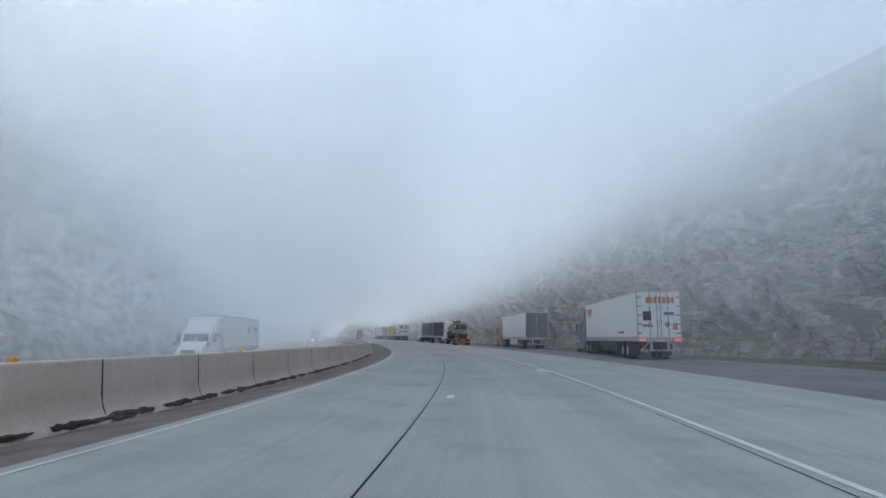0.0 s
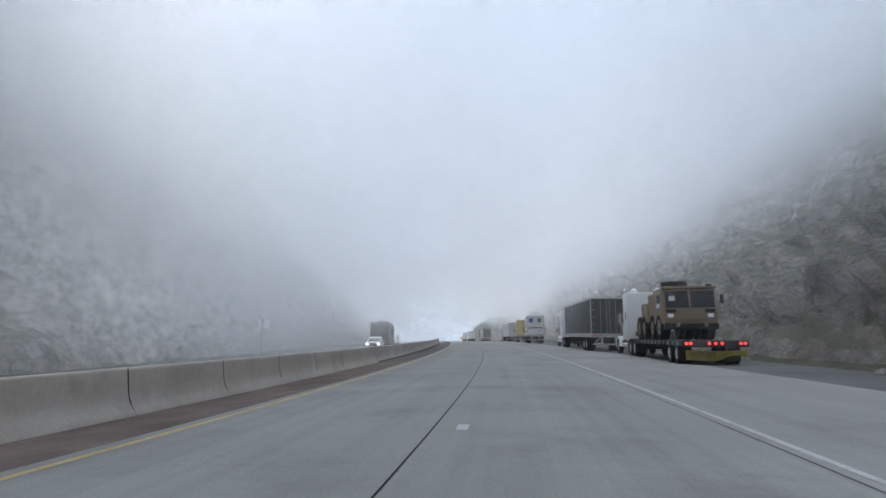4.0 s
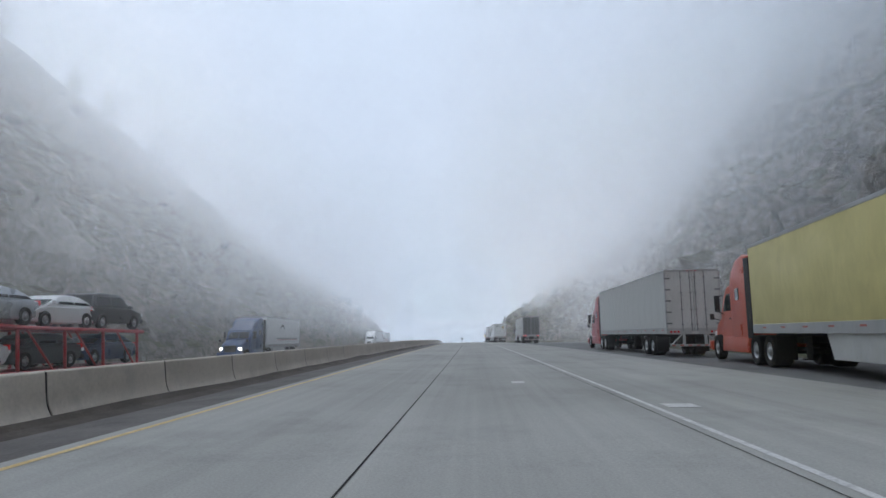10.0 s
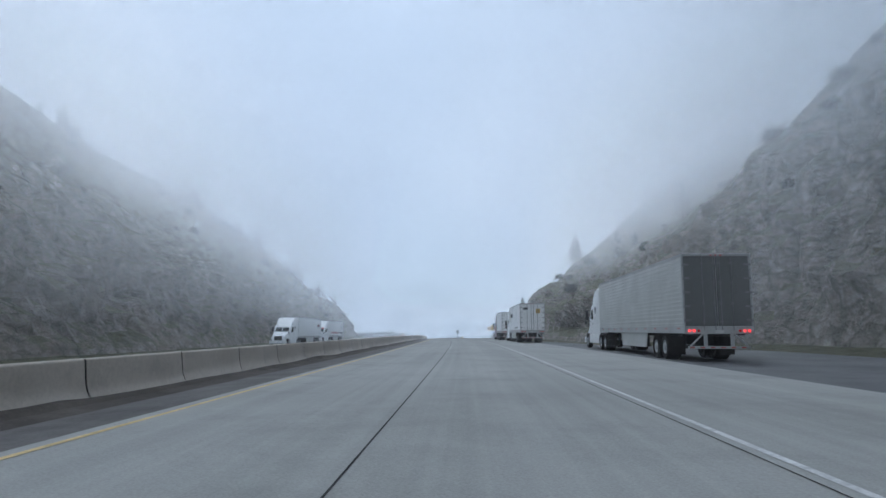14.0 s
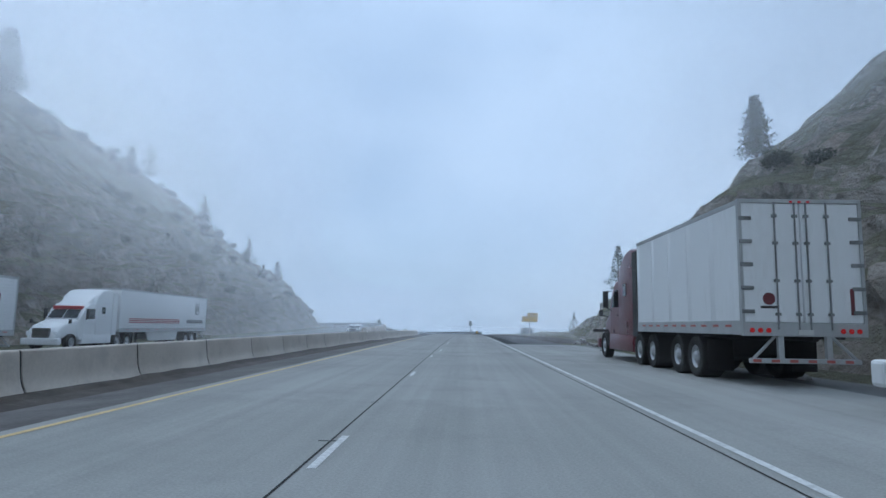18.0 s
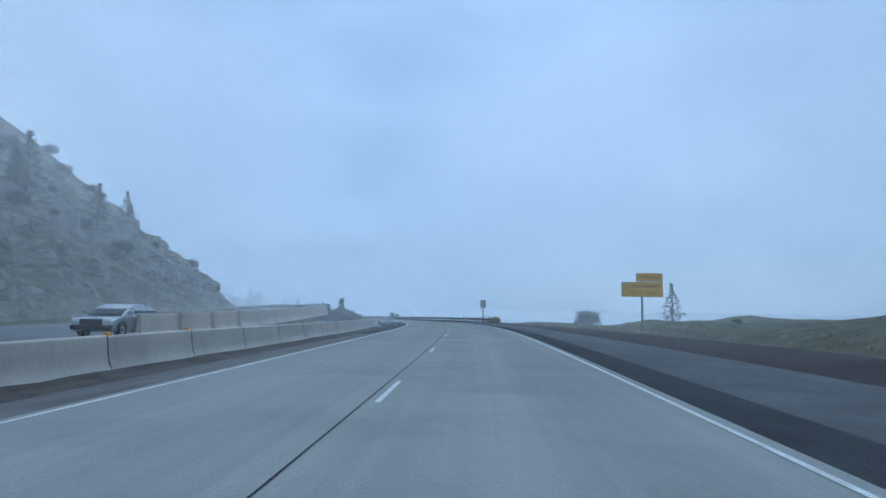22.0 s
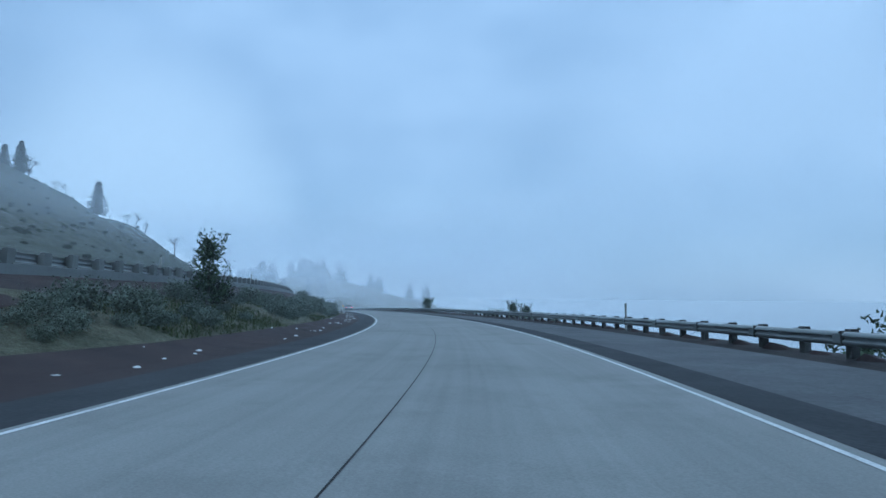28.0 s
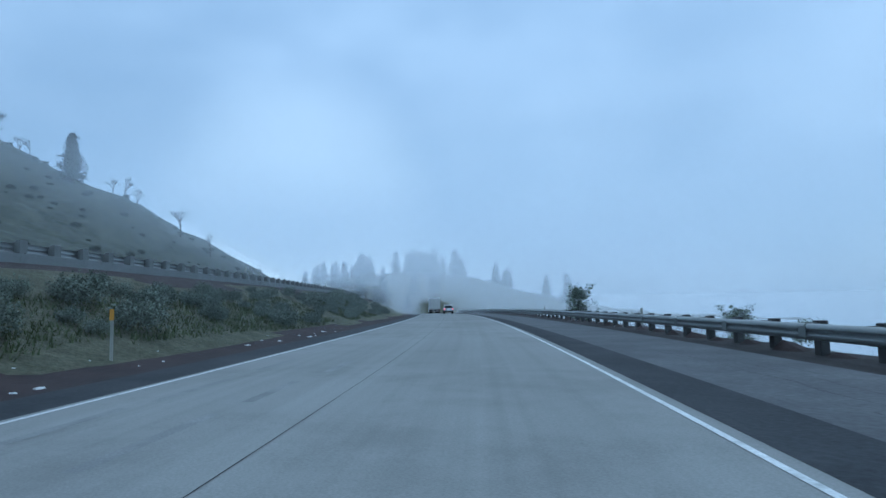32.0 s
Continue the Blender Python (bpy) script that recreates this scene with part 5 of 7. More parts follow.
PARKED = [
    (37.4, 11.67, -3.6, dict(label="long white box trailer with orange marks, parked on the shoulder", side=WHITE, marks=mark_orange, lit=True, skirt_mat=CHASSIS), NAVY, "aero", "dark blue sleeper tractor coupled to a white trailer"),
    (69.7, 11.71, -2.4, dict(label="white ribbed refrigerated trailer with grey rear doors", side=WHITE, doors=GREY_DOOR, style="ribs", marks=mark_notice), RED, "aero", "red sleeper tractor coupled to a ribbed trailer"),
    (167.4, 8.02, -5.4, dict(label="white trailer with dark red band and lettering marks", side=WHITE, style="smooth", marks=mark_red, skirt_mat=CHASSIS), MAROON, "aero", "maroon aerodynamic tractor with black mirrors"),
    (191.1, 9.01, -5.6, dict(label="faded yellow box trailer with scuffed doors", side=YELLOW_OLD, style="smooth"), ORANGE_RED, "aero", "bright orange-red sleeper tractor"),
    (215.3, 10.17, -0.6, dict(label="weathered white panel trailer with stained doors", side=WHITE_OLD, skirt=False), RED, "aero", "red rounded sleeper tractor with clear headlights"),
    (284.6, 9.31, -0.9, dict(label="grey-white trailer with dark rear doors and lit tail lights", side=WHITE_OLD, doors=GREY_DOOR, style="ribs", lit=True), WHITE, "aero", "white sleeper tractor ahead of a grey trailer"),
    (326.8, 7.22, 0.0, dict(length=12.6, label="white panel trailer with a gold and black shield mark", side=WHITE, marks=mark_gold), WHITE, "aero", "white sleeper tractor with black mirrors"),
    (349.3, 7.12, 1.2, dict(length=7.4, top=3.95, label="white trailer with barred rear doors and dark frame", side=WHITE, doors=WHITE, marks=mark_code, skirt=False), MAROON, "aero", "dark maroon sleeper tractor beside the rock face"),
]
for s, lat, turn, kw, paint, style, lab in PARKED:
    m = parked(s, lat, turn)
    semi_trailer(m, **kw)
    tractor(in_front(m, kw.get("length", 16.15)), lab, paint, style)

# ---- paint and patches on the road ----
PAINT_WHITE = grainy("road_paint_white", (0.55, 0.55, 0.54), (0.74, 0.74, 0.73), 1.5, 25.0, 0.8, 0.3, 0.003, dirt=(0.33, 0.33, 0.325))
PAINT_YELLOW = grainy("road_paint_yellow", (0.58, 0.43, 0.2), (0.74, 0.57, 0.3), 1.5, 25.0, 0.8, 0.3, 0.003, dirt=(0.42, 0.34, 0.2))
NEW_CONCRETE = grainy("patch_concrete", (0.27, 0.27, 0.262), (0.34, 0.34, 0.332), 0.8, 40.0, 0.85, 0.2, 0.002)
tagged(ribbon("edge_line_pale", -25, 58, [(-3.24, 0.005), (-3.18, 0.005)], PAINT_WHITE), "thin faded edge line beside the median", "road marking", "", "structure")
tagged(ribbon("edge_line_yellow", 58, 398, [(-3.255, 0.005), (-3.16, 0.005)], PAINT_YELLOW), "worn yellow edge line beside the median", "road marking", "", "structure")
tagged(ribbon("edge_line_left", 398, END_S, [(-3.33, 0.005), (-3.25, 0.005)], PAINT_WHITE), "pale edge line beside the median", "road marking", "", "structure")
def edge_lat(s):
    return knots(s, (60, 3.97), (150, 3.92), (205, 3.77), (222, 3.77), (255, 3.86), (300, 3.95), (376, 3.93))


tagged(ribbon("edge_line_white", -25, 376, lambda s: [(edge_lat(s) - 0.045, 0.005), (edge_lat(s) + 0.045, 0.005)], PAINT_WHITE), "worn white edge line", "road marking", "", "structure")
tagged(ribbon("edge_line_white_new", 376, END_S, [(3.91, 0.006), (3.985, 0.006)], PAINT_WHITE), "bright white edge line beside dark asphalt", "road marking", "", "structure")
tagged(ribbon("joint_side", -25, 378, lambda s: [(edge_lat(s) - 0.2, 0.004), (edge_lat(s) - 0.2 + knots(s, (230, 0.016), (300, 0.026)), 0.004)], JOINT, 1.0), "black tarred joint beside the edge line", "joint", "", "structure")
for s, length in ((250.0, 1.4), (261.5, 1.0), (303.6, 1.9), (341.0, 1.5), (350.4, 1.2), (359.2, 1.0), (364.4, 1.9), (376.0, 1.4), (378.3, 1.8), (390.0, 1.8), (408.2, 2.4), (418.2, 1.8), (430.4, 1.6), (442.6, 1.2), (452.2, 1.2)):
    off = knots(s, (341, 0.06), (360, 0.08), (364, 0.22), (380, 0.24), (392, 0.12))
    tagged(ribbon("lane_dash", s, s + length, [(off, 0.005), (off + 0.075, 0.005)], PAINT_WHITE, 0.5), "short worn white lane dash", "road marking", "lane dashes")
for s, lat, w, l in ((24.0, 3.55, 0.5, 0.9), (25.4, 3.6, 0.3, 0.4), (30.5, 3.5, 0.9, 0.25), (156, 4.9, 0.45, 0.6), (162, 3.1, 0.5, 0.5), (157, 7.9, 0.5, 0.5), (195, 4.0, 0.5, 0.5), (200, 1.9, 0.3, 0.5), (246, 2.6, 0.3, 0.5), (80, 0.3, 0.15, 0.5), (13, 0.3, 0.15, 0.7)):
    tagged(ribbon("pavement_patch", s, s + l, [(lat, 0.006), (lat + w, 0.006)], PAINT_WHITE, 0.5), "small pale patch set in the concrete", "patch", "road patches")
tagged(ribbon("pavement_patch", 376.6, 378.8, [(1.72, 0.005), (2.75, 0.005)], NEW_CONCRETE, 1.0), "light square concrete patch", "patch", "road patches")
tagged(ribbon("pavement_patch", 375.5, 378.2, [(4.3, 0.005), (8.7, 0.002)], NEW_CONCRETE, 1.0), "light square concrete patch", "patch", "road patches")
# darker wheel paths and skids
SKID = grainy("tyre_mark", (0.17, 0.17, 0.17), (0.25, 0.25, 0.245), 0.9, 40.0, 0.85, 0.2, 0.002)
random.seed(5)
for k in range(26):
    s, lat = 531 + random.uniform(2, 50), random.choice((-2.6, -1.0)) + random.uniform(-0.25, 0.25)
    tagged(ribbon("tyre_mark", s, s + random.uniform(0.7, 2.6), [(lat, 0.003), (lat + 0.16, 0.003)], SKID, 0.6), "faint dark tyre mark on concrete", "tyre mark", "tyre marks")
# cracks across the lane joint
for k in range(14):
    s = 328 + k * 4.4 + random.uniform(-1.5, 1.5)
    w = random.uniform(0.06, 0.2)
    tagged(ribbon("joint_crack", s, s + 0.05, [(-w, 0.004), (w * 0.7, 0.004)], JOINT, 0.05), "short dark crack across the joint", "crack", "joint cracks")

# wandering cracks in the old shoulder
for k in range(30):
    s, lat, l = (500 if k < 26 else 545) + random.uniform(0, 110 if k < 26 else 50), random.uniform(5.8, 7.9), random.uniform(1.5, 7.0)
    if k % 4 == 0:
        lat2 = random.uniform(5.6, 8.0)
        sec = lambda q, s=s, lat=lat, d=lat2 - lat: [(lat + d * (q - s) / 0.9 - 0.006 + 0.05 * noise.noise(Vector((q * 6, lat, 1))), -0.016), (lat + d * (q - s) / 0.9 + 0.02 + 0.05 * noise.noise(Vector((q * 6, lat, 1))), -0.016)]
        ob = ribbon("shoulder_crack", s, s + 0.9, sec, JOINT, 0.12)
    else:
        sec = lambda q, lat=lat: [(lat + 0.1 * noise.noise(Vector((q * 0.9, lat, 3))) - 0.006, -0.016), (lat + 0.1 * noise.noise(Vector((q * 0.9, lat, 3))) + 0.006, -0.016)]
        ob = ribbon("shoulder_crack", s, s + l, sec, JOINT, 0.25)
    tagged(ob, "dark wandering crack in the asphalt shoulder", "crack", "shoulder cracks")

# ---- barrier extras ----
AMBER = painted("amber_reflector", (0.75, 0.36, 0.03), 0.4)
tab = boxed(-0.05, 0.05, -0.06, 0.06, 0.0, 0.085, 0.01)
tab_me = mesh_of("barrier_reflector", tab)
tab_me.materials.append(AMBER)
for s in (8.4, 17.3, 25.4, 34.5, 44.8, 52.1, 55.8, 412.7, 416.4, 432.0, 440.3, 447.5, 451.2, 454.8, 462.4):
    ob = new("barrier_reflector", tab_me)
    ob.matrix_world = road_pose(s, barrier_lat(s)[0], barrier_lat(s)[1] + (1.05 if s < 51 else 0.79))
    tagged(ob, "small amber reflector on the barrier top", "reflector", "barrier reflectors")
for i in range(13):
    s = 428 + i * 3.81
    c, cz = far_lane(s)
    barrier_at(road_pose(s, c + 6.6, cz - 0.1), TALL, "pale concrete barrier section of the other carriageway", "far barrier")
# dirt washed against the foot of the barrier
DIRT = grainy("dried_mud", (0.035, 0.028, 0.024), (0.08, 0.066, 0.055), 2.0, 25.0, 0.95, 0.6, 0.02)
random.seed(9)
for k in range(170):
    s = -2 + k * 0.33 + random.uniform(-0.4, 0.4)
    bm = bmesh.new()
    bmesh.ops.create_icosphere(bm, subdivisions=2, radius=1.0)
    lx, lz = random.uniform(0.16, 0.46), random.uniform(0.025, 0.065)
    for v in bm.verts:
        n = 1 + 0.9 * noise.noise(v.co * 3.1 + Vector((k * 3.0, 0, 0)))
        v.co = Vector((v.co.x * 0.048 * n, v.co.y * lx * n, v.co.z * lz * n))
        v.co.x += -0.75 * v.co.z
    me = mesh_of("mud_clod", bm)
    me.materials.append(DIRT)
    ob = new("mud_clod", me)
    ob.matrix_world = road_pose(s, barrier_lat(s)[0] + 0.26, barrier_lat(s)[1] + 0.1)
    tagged(ob, "dark dried mud heap at the barrier foot", "dirt", "mud along the barrier")

# ---- low trailer with a sand-coloured army truck ----
def sagging(x0, x1, y, z):
    """A cloth banner tied at both ends, folded up towards one of them."""
    bm, rows, n = bmesh.new(), [], 16
    for i in range(n + 1):
        f = i / n
        sag = 0.05 * math.sin(math.pi * f)
        deep = 0.4 - 0.2 * ease(f, 0.5, 0.75) + 0.1 * ease(f, 0.85, 1.0)
        fold = 0.03 * math.sin(f * 23.0)
        rows.append([bm.verts.new((x0 + (x1 - x0) * f, y + fold * k, z - sag - deep * k)) for k in (0.0, 0.5, 1.0)])
    for a, b in zip(rows, rows[1:]):
        for k in (0, 1):
            bm.faces.new((a[k], b[k], b[k + 1], a[k + 1]))
    bmesh.ops.solidify(bm, geom=bm.faces, thickness=0.008)
    return bm


def low_trailer(m):
    t = thing("lowbed_trailer", m, "black lowbed trailer with yellow banner and lit lamps", "trailer", "parked trucks")
    part("deck", boxed(-1.29, 1.29, 0.0, 10.2, 0.78, 0.98, 0.02), CHASSIS, t)
    part("gooseneck", extrude_outline(bmesh.new(), [(10.1, 0.7), (10.1, 0.98), (10.5, 1.42), (12.2, 1.42), (12.2, 1.2), (10.8, 1.12)], -0.9, 0.9), CHASSIS, t)
    for k in range(10):
        for sx in (-1, 1):
            part("deck_stake", boxed(*sorted((sx * 1.29, sx * 1.33)), 0.6 + k * 0.85, 0.7 + k * 0.85, 0.8, 0.95), STEEL, t)
    part("rear_beam", boxed(-1.3, 1.3, -0.12, 0.0, 0.72, 1.0, 0.02), CHASSIS, t)
    for x in (-1.15, -0.98, -0.25, 0.0, 0.25, 0.98, 1.15):
        part("tail_light", tube(bmesh.new(), (x, -0.15, 0.88), (x, -0.12, 0.88), 0.06, None, 12), TAIL_LIT, t, "lit red tail light")
    banner = part("banner", sagging(-1.2, 1.2, -0.16, 0.62), painted("banner_yellow", (0.5, 0.4, 0.06), 0.6), t, "yellow banner with black letters")
    me = lettering("OVERSIZE", 0.3, BLACK_INK)
    ob = new("lettering", me)
    ob.parent = banner
    ob.matrix_basis = pose(-0.55, -0.185, 0.42, 90, 0, 0) @ Matrix.Diagonal((0.8, 1, 1, 1))
    for y in (1.2, 2.5):
        for x in (-0.98, 0.98):
            wheel(t, x, y, 0.45, 0.56)
    return t


def army_truck(m):
    """A flat-faced heavy truck carried backwards; its front along -y."""
    t = thing("army_truck", m, "sand-coloured cab-forward army truck loaded backwards", "army truck", "parked trucks")
    smooth(part("cab", extrude_outline(bmesh.new(), [(0.0, 0.75), (-0.08, 1.35), (0.12, 2.35), (0.35, 2.45), (2.0, 2.45), (2.0, 0.75)], -1.22, 1.22, None, 0.07), TAN, t), 45)
    for sx in (-1, 1):
        a, b = sorted((sx * 0.05, sx * 1.1))
        bm = bmesh.new()
        vs = [bm.verts.new(v) for v in ((a, -0.075, 1.5), (b, -0.075, 1.5), (b, 0.075, 2.28), (a, 0.075, 2.28))]
        bm.faces.new(vs)
        bmesh.ops.solidify(bm, geom=bm.faces, thickness=0.03)
        part("windshield", bm, GLASS_DARK, t, "dark windshield pane")
        part("side_window", boxed(*sorted((sx * 1.21, sx * 1.235)), 0.45, 1.25, 1.5, 2.2, 0.01), GLASS_DARK, t)
        part("headlight", boxed(sx * 0.9 - 0.13, sx * 0.9 + 0.13, -0.1, 0.02, 1.05, 1.22, 0.02), HEAD_LAMP, t)
        part("mirror", boxed(*sorted((sx * 1.35, sx * 1.5)), -0.1, 0.0, 1.7, 2.1, 0.02), CHASSIS, t)
    part("wiper", tube(bmesh.new(), (-0.6, -0.1, 1.52), (-0.1, -0.06, 1.9), 0.012, None, 6), CHASSIS, t)
    part("paper_sheet", boxed(-0.95, -0.68, -0.085, -0.06, 1.82, 2.05), WHITE, t, "white paper behind the windshield")
    part("bumper", boxed(-1.2, 1.2, -0.2, 0.1, 0.5, 0.78, 0.04), CHASSIS, t)
    spare = wheel(t, -0.25, 1.75, 0.62, 0.38, TAN, 2.66)
    spare.name, spare.rotation_euler = "spare_wheel", (0, math.pi / 2, 0)
    part("visor_edge", boxed(-1.2, 1.2, 0.02, 0.32, 2.4, 2.5, 0.02), TAN, t)
    for x in (-0.62, 0.62):
        part("tow_shackle", boxed(x - 0.07, x + 0.07, -0.3, -0.18, 0.62, 0.8, 0.02), STEEL, t)
        part("lamp_guard", boxed(x * 1.4 - 0.22, x * 1.4 + 0.22, -0.13, -0.06, 1.28, 1.44, 0.015), CHASSIS, t)
    part("front_plate", boxed(-0.7, 0.7, -0.13, -0.07, 0.98, 1.06, 0.015), TAN, t)
    part("roof_lamp", boxed(0.85, 1.1, 0.3, 0.4, 2.5, 2.62), CHASSIS, t)
    part("chassis", boxed(-0.5, 0.5, 0.2, 6.4, 0.55, 0.95), CHASSIS, t)
    part("engine_box", boxed(-1.15, 1.15, 2.2, 3.6, 0.85, 2.3, 0.06), TAN, t)
    part("spare_box", boxed(-1.2, -0.2, 3.7, 5.2, 0.9, 1.9, 0.05), TAN, t)
    part("crane_arm", boxed(-0.35, 0.25, 2.6, 6.0, 2.15, 2.55, 0.05), TAN, t)
    for y in (1.0, 2.5, 4.6, 5.9):
        for x in (-1.02, 1.02):
            wheel(t, x, y, 0.62, 0.42, TAN)
    return t


m = road_pose(98.6, 9.55, -0.02, -2.0)
low_trailer(m)
army_truck(m @ Matrix.Translation((0, 3.4, 0.98)))
tractor(m @ Matrix.Translation((0, 12.9, 0)), "white and dark red long-nosed tractor with chrome stacks", WHITE, "classic")

m = road_pose(119.8, 9.4, -0.02, -1.0)
semi_trailer(m, "black box trailer with bare steel rear frame", CHARCOAL, CHARCOAL, "smooth", 16.15, False, top=4.0)
tractor(in_front(m, 18.9), "white long-nosed tractor with tall chrome exhaust stacks", WHITE, "classic")

# ---- the other carriageway ----
def oncoming(s_rear, lat_face, z=None):
    """The pose of a vehicle that comes towards us: s_rear is its tail, lat_face its side nearest to us."""
    return road_pose(s_rear, lat_face - 1.3, far_lane(s_rear)[1] - 0.03, 0, 180)

def mark_round(hw, length, z0, top):
    ring = tube(bmesh.new(), (-hw - 0.012, 2.0, z0 + 1.8), (-hw - 0.004, 2.0, z0 + 1.8), 0.5, None, 24)
    disc = tube(bmesh.new(), (-hw - 0.016, 2.0, z0 + 1.8), (-hw - 0.01, 2.0, z0 + 1.8), 0.44, None, 24)
    core = blocks(bmesh.new(), -hw - 0.016, 1.75, z0 + 1.55, (0.16, 0.16), 0.5, 0.14, 0.1, 0.006)
    marks = [("side_ring", ring, BLACK_INK), ("ring_face", disc, WHITE), ("ring_core", core, BLACK_INK)]
    for k in range(3):
        marks.append(("side_stripe", boxed(-hw - 0.012, -hw - 0.006, 5.4, length - 1.2, z0 + 0.52 + k * 0.13, z0 + 0.59 + k * 0.13), STRIPE_RED))
    marks.append(("side_mark", blocks(bmesh.new(), -hw - 0.006, 0.8, z0 + 0.55, (0.18,) * 9 + (0.3, 0.18, 0.18), 0.3, 0.09, 0.0), BLACK_INK))
    return marks

def mark_script(hw, length, z0, top, ink=None):
    name = blocks(bmesh.new(), -hw - 0.012, 1.2, z0 + 1.55, (0.26, 0.16, 0.18, 0.12, 0.18, 0.24, 0.16, 0.18), 0.46, 0.08, 0.0)
    return [("side_mark", name, ink or RED_INK), ("side_line", boxed(-hw - 0.014, -hw - 0.006, 1.7, 2.9, z0 + 1.36, z0 + 1.42), BLACK_INK)]

def mark_grey(hw, length, z0, top):
    fan = blocks(bmesh.new(), -hw - 0.012, 5.2, z0 + 1.5, (0.09,) * 9, 0.42, 0.1, 0.0)
    return [("side_fan", fan, GREY_DOOR)] + mark_script(hw, length, z0, top, GREY_DOOR)

def mark_arc(hw, length, z0, top):
    arc = bmesh.new()
    for k in range(8):
        a = math.pi * (0.15 + 0.7 * k / 7)
        tube(arc, (-hw - 0.012, length - 5.2 + 0.75 * math.cos(a), z0 + 1.55 + 0.55 * math.sin(a)), (-hw - 0.004, length - 5.2 + 0.75 * math.cos(a), z0 + 1.55 + 0.55 * math.sin(a)), 0.12, None, 8)
    return [("side_mark", arc, BLACK_INK), ("side_line", boxed(-hw - 0.014, -hw - 0.006, 1.0, length - 3.2, z0 + 0.72, z0 + 0.78), BLACK_INK),
            ("side_line", boxed(-hw - 0.014, -hw - 0.006, 1.0, length - 3.4, z0 + 0.58, z0 + 0.63), STRIPE_RED)]

ONCOMING = [
    (71.5, -17.6, 16.15, dict(label="white ribbed trailer with two grey marks on its side", side=WHITE, style="ribs", marks=mark_grey, skirt=False), WHITE, None, "white conventional truck behind the median barrier", False),
    (258.5, -19.0, 12.0, dict(label="white ribbed trailer drawn by a blue truck", side=WHITE, style="ribs", marks=mark_arc), BLUE, None, "blue sleeper truck with lit headlights", True),
    (368.0, -22.0, 16.15, dict(label="white ribbed trailer with dark red lettering marks", side=WHITE, style="ribs", marks=mark_script), WHITE, None, "white sleeper truck below the misty slope", False),
    (393.6, -22.6, 14.6, dict(label="white trailer with red stripes and a round mark", side=WHITE, style="smooth", marks=mark_round), WHITE, RED, "white truck with a red sun visor", False),
]
for s, face, length, kw, paint, visor, lab, lit in ONCOMING:
    m = oncoming(s, face)
    semi_trailer(m, length=length, group="oncoming trucks", **kw)
    tractor(in_front(m, length), lab, paint, "aero", "oncoming trucks", lit, visor)

# pickup with a fifth-wheel camper
def camper(m):
    t = thing("camper_trailer", m, "cream fifth-wheel camper with brown front cap", "camper trailer")
    smooth(part("shell", extrude_outline(bmesh.new(), [(0.0, 0.75), (0.0, 3.1), (0.3, 3.35), (7.0, 3.75), (9.0, 3.75), (9.0, 0.75 + 0.8), (7.2, 1.5), (7.0, 0.75)], -1.22, 1.22, None, 0.06), CREAM, t), 40)
    smooth(part("front_cap", extrude_outline(bmesh.new(), [(8.7, 1.5), (8.7, 3.76), (9.3, 3.72), (9.75, 3.3), (9.9, 2.4), (9.6, 1.5)], -1.2, 1.2, lambda y, z: 1 - 0.1 * ease(y, 9.0, 9.9), 0.12), BROWN_PANEL, t, "dark brown front cap"), 40)
    slide = part("slide_out", boxed(1.2, 1.32, 1.6, 4.2, 1.2, 3.2, 0.03), CREAM, t)
    for y in (1.9, 3.1):
        part("window", boxed(1.32, 1.335, y, y + 0.75, 1.9, 2.75, 0.02), GLASS_DARK, slide)
    part("window", boxed(1.215, 1.235, 6.1, 7.2, 2.2, 3.3, 0.02), GLASS_DARK, t)
    part("door", boxed(1.215, 1.235, 4.7, 5.4, 0.95, 2.95, 0.01), CREAM, t)
    part("side_swoosh", blocks(bmesh.new(), 1.24, 5.5, 1.2, (1.6, 0.5), 0.35, 0.15, 0.9), BROWN_PANEL, t)
    part("roof_unit", boxed(-0.4, 0.4, 6.2, 7.3, 3.72, 4.0, 0.08), WHITE_OLD, t, "roof air conditioner")
    part("ladder", boxed(-0.9, -0.5, -0.08, -0.04, 0.9, 3.2), ALUMINIUM, t)
    for y in (2.9, 3.9):
        for x in (-1.05, 1.05):
            wheel(t, x, y, 0.38, 0.26)
    part("frame", boxed(-1.0, 1.0, 0.2, 7.0, 0.55, 0.78), CHASSIS, t)
    return t

m = road_pose(172.5, -13.6, far_lane(172)[1] - 0.03, 0, 180)
camper(m @ Matrix.Diagonal((-1.05, 1.14, 1.06, 1)))
car(m @ Matrix.Translation((0, 14.6, 0)), "white pickup truck with lit headlights towing a camper", WHITE, "pickup", "", 1, "pickup truck")
car(road_pose(428.5, -14.6, far_lane(428)[1] - 0.03, 0, 180), "silver hatchback passing behind the concrete barrier", SILVER, "sedan", "", 0)
car(road_pose(690, 2.1, 0.0), "silver sport utility vehicle far ahead on the road", SILVER, "suv", "", 2)
m = road_pose(738, 1.9, 0.0)
semi_trailer(m, "white box trailer far ahead in the mist", WHITE, WHITE_OLD, "smooth", 10.0, False, group="")
tractor(in_front(m, 10.0), "white truck far ahead in the mist", WHITE, "aero", "")

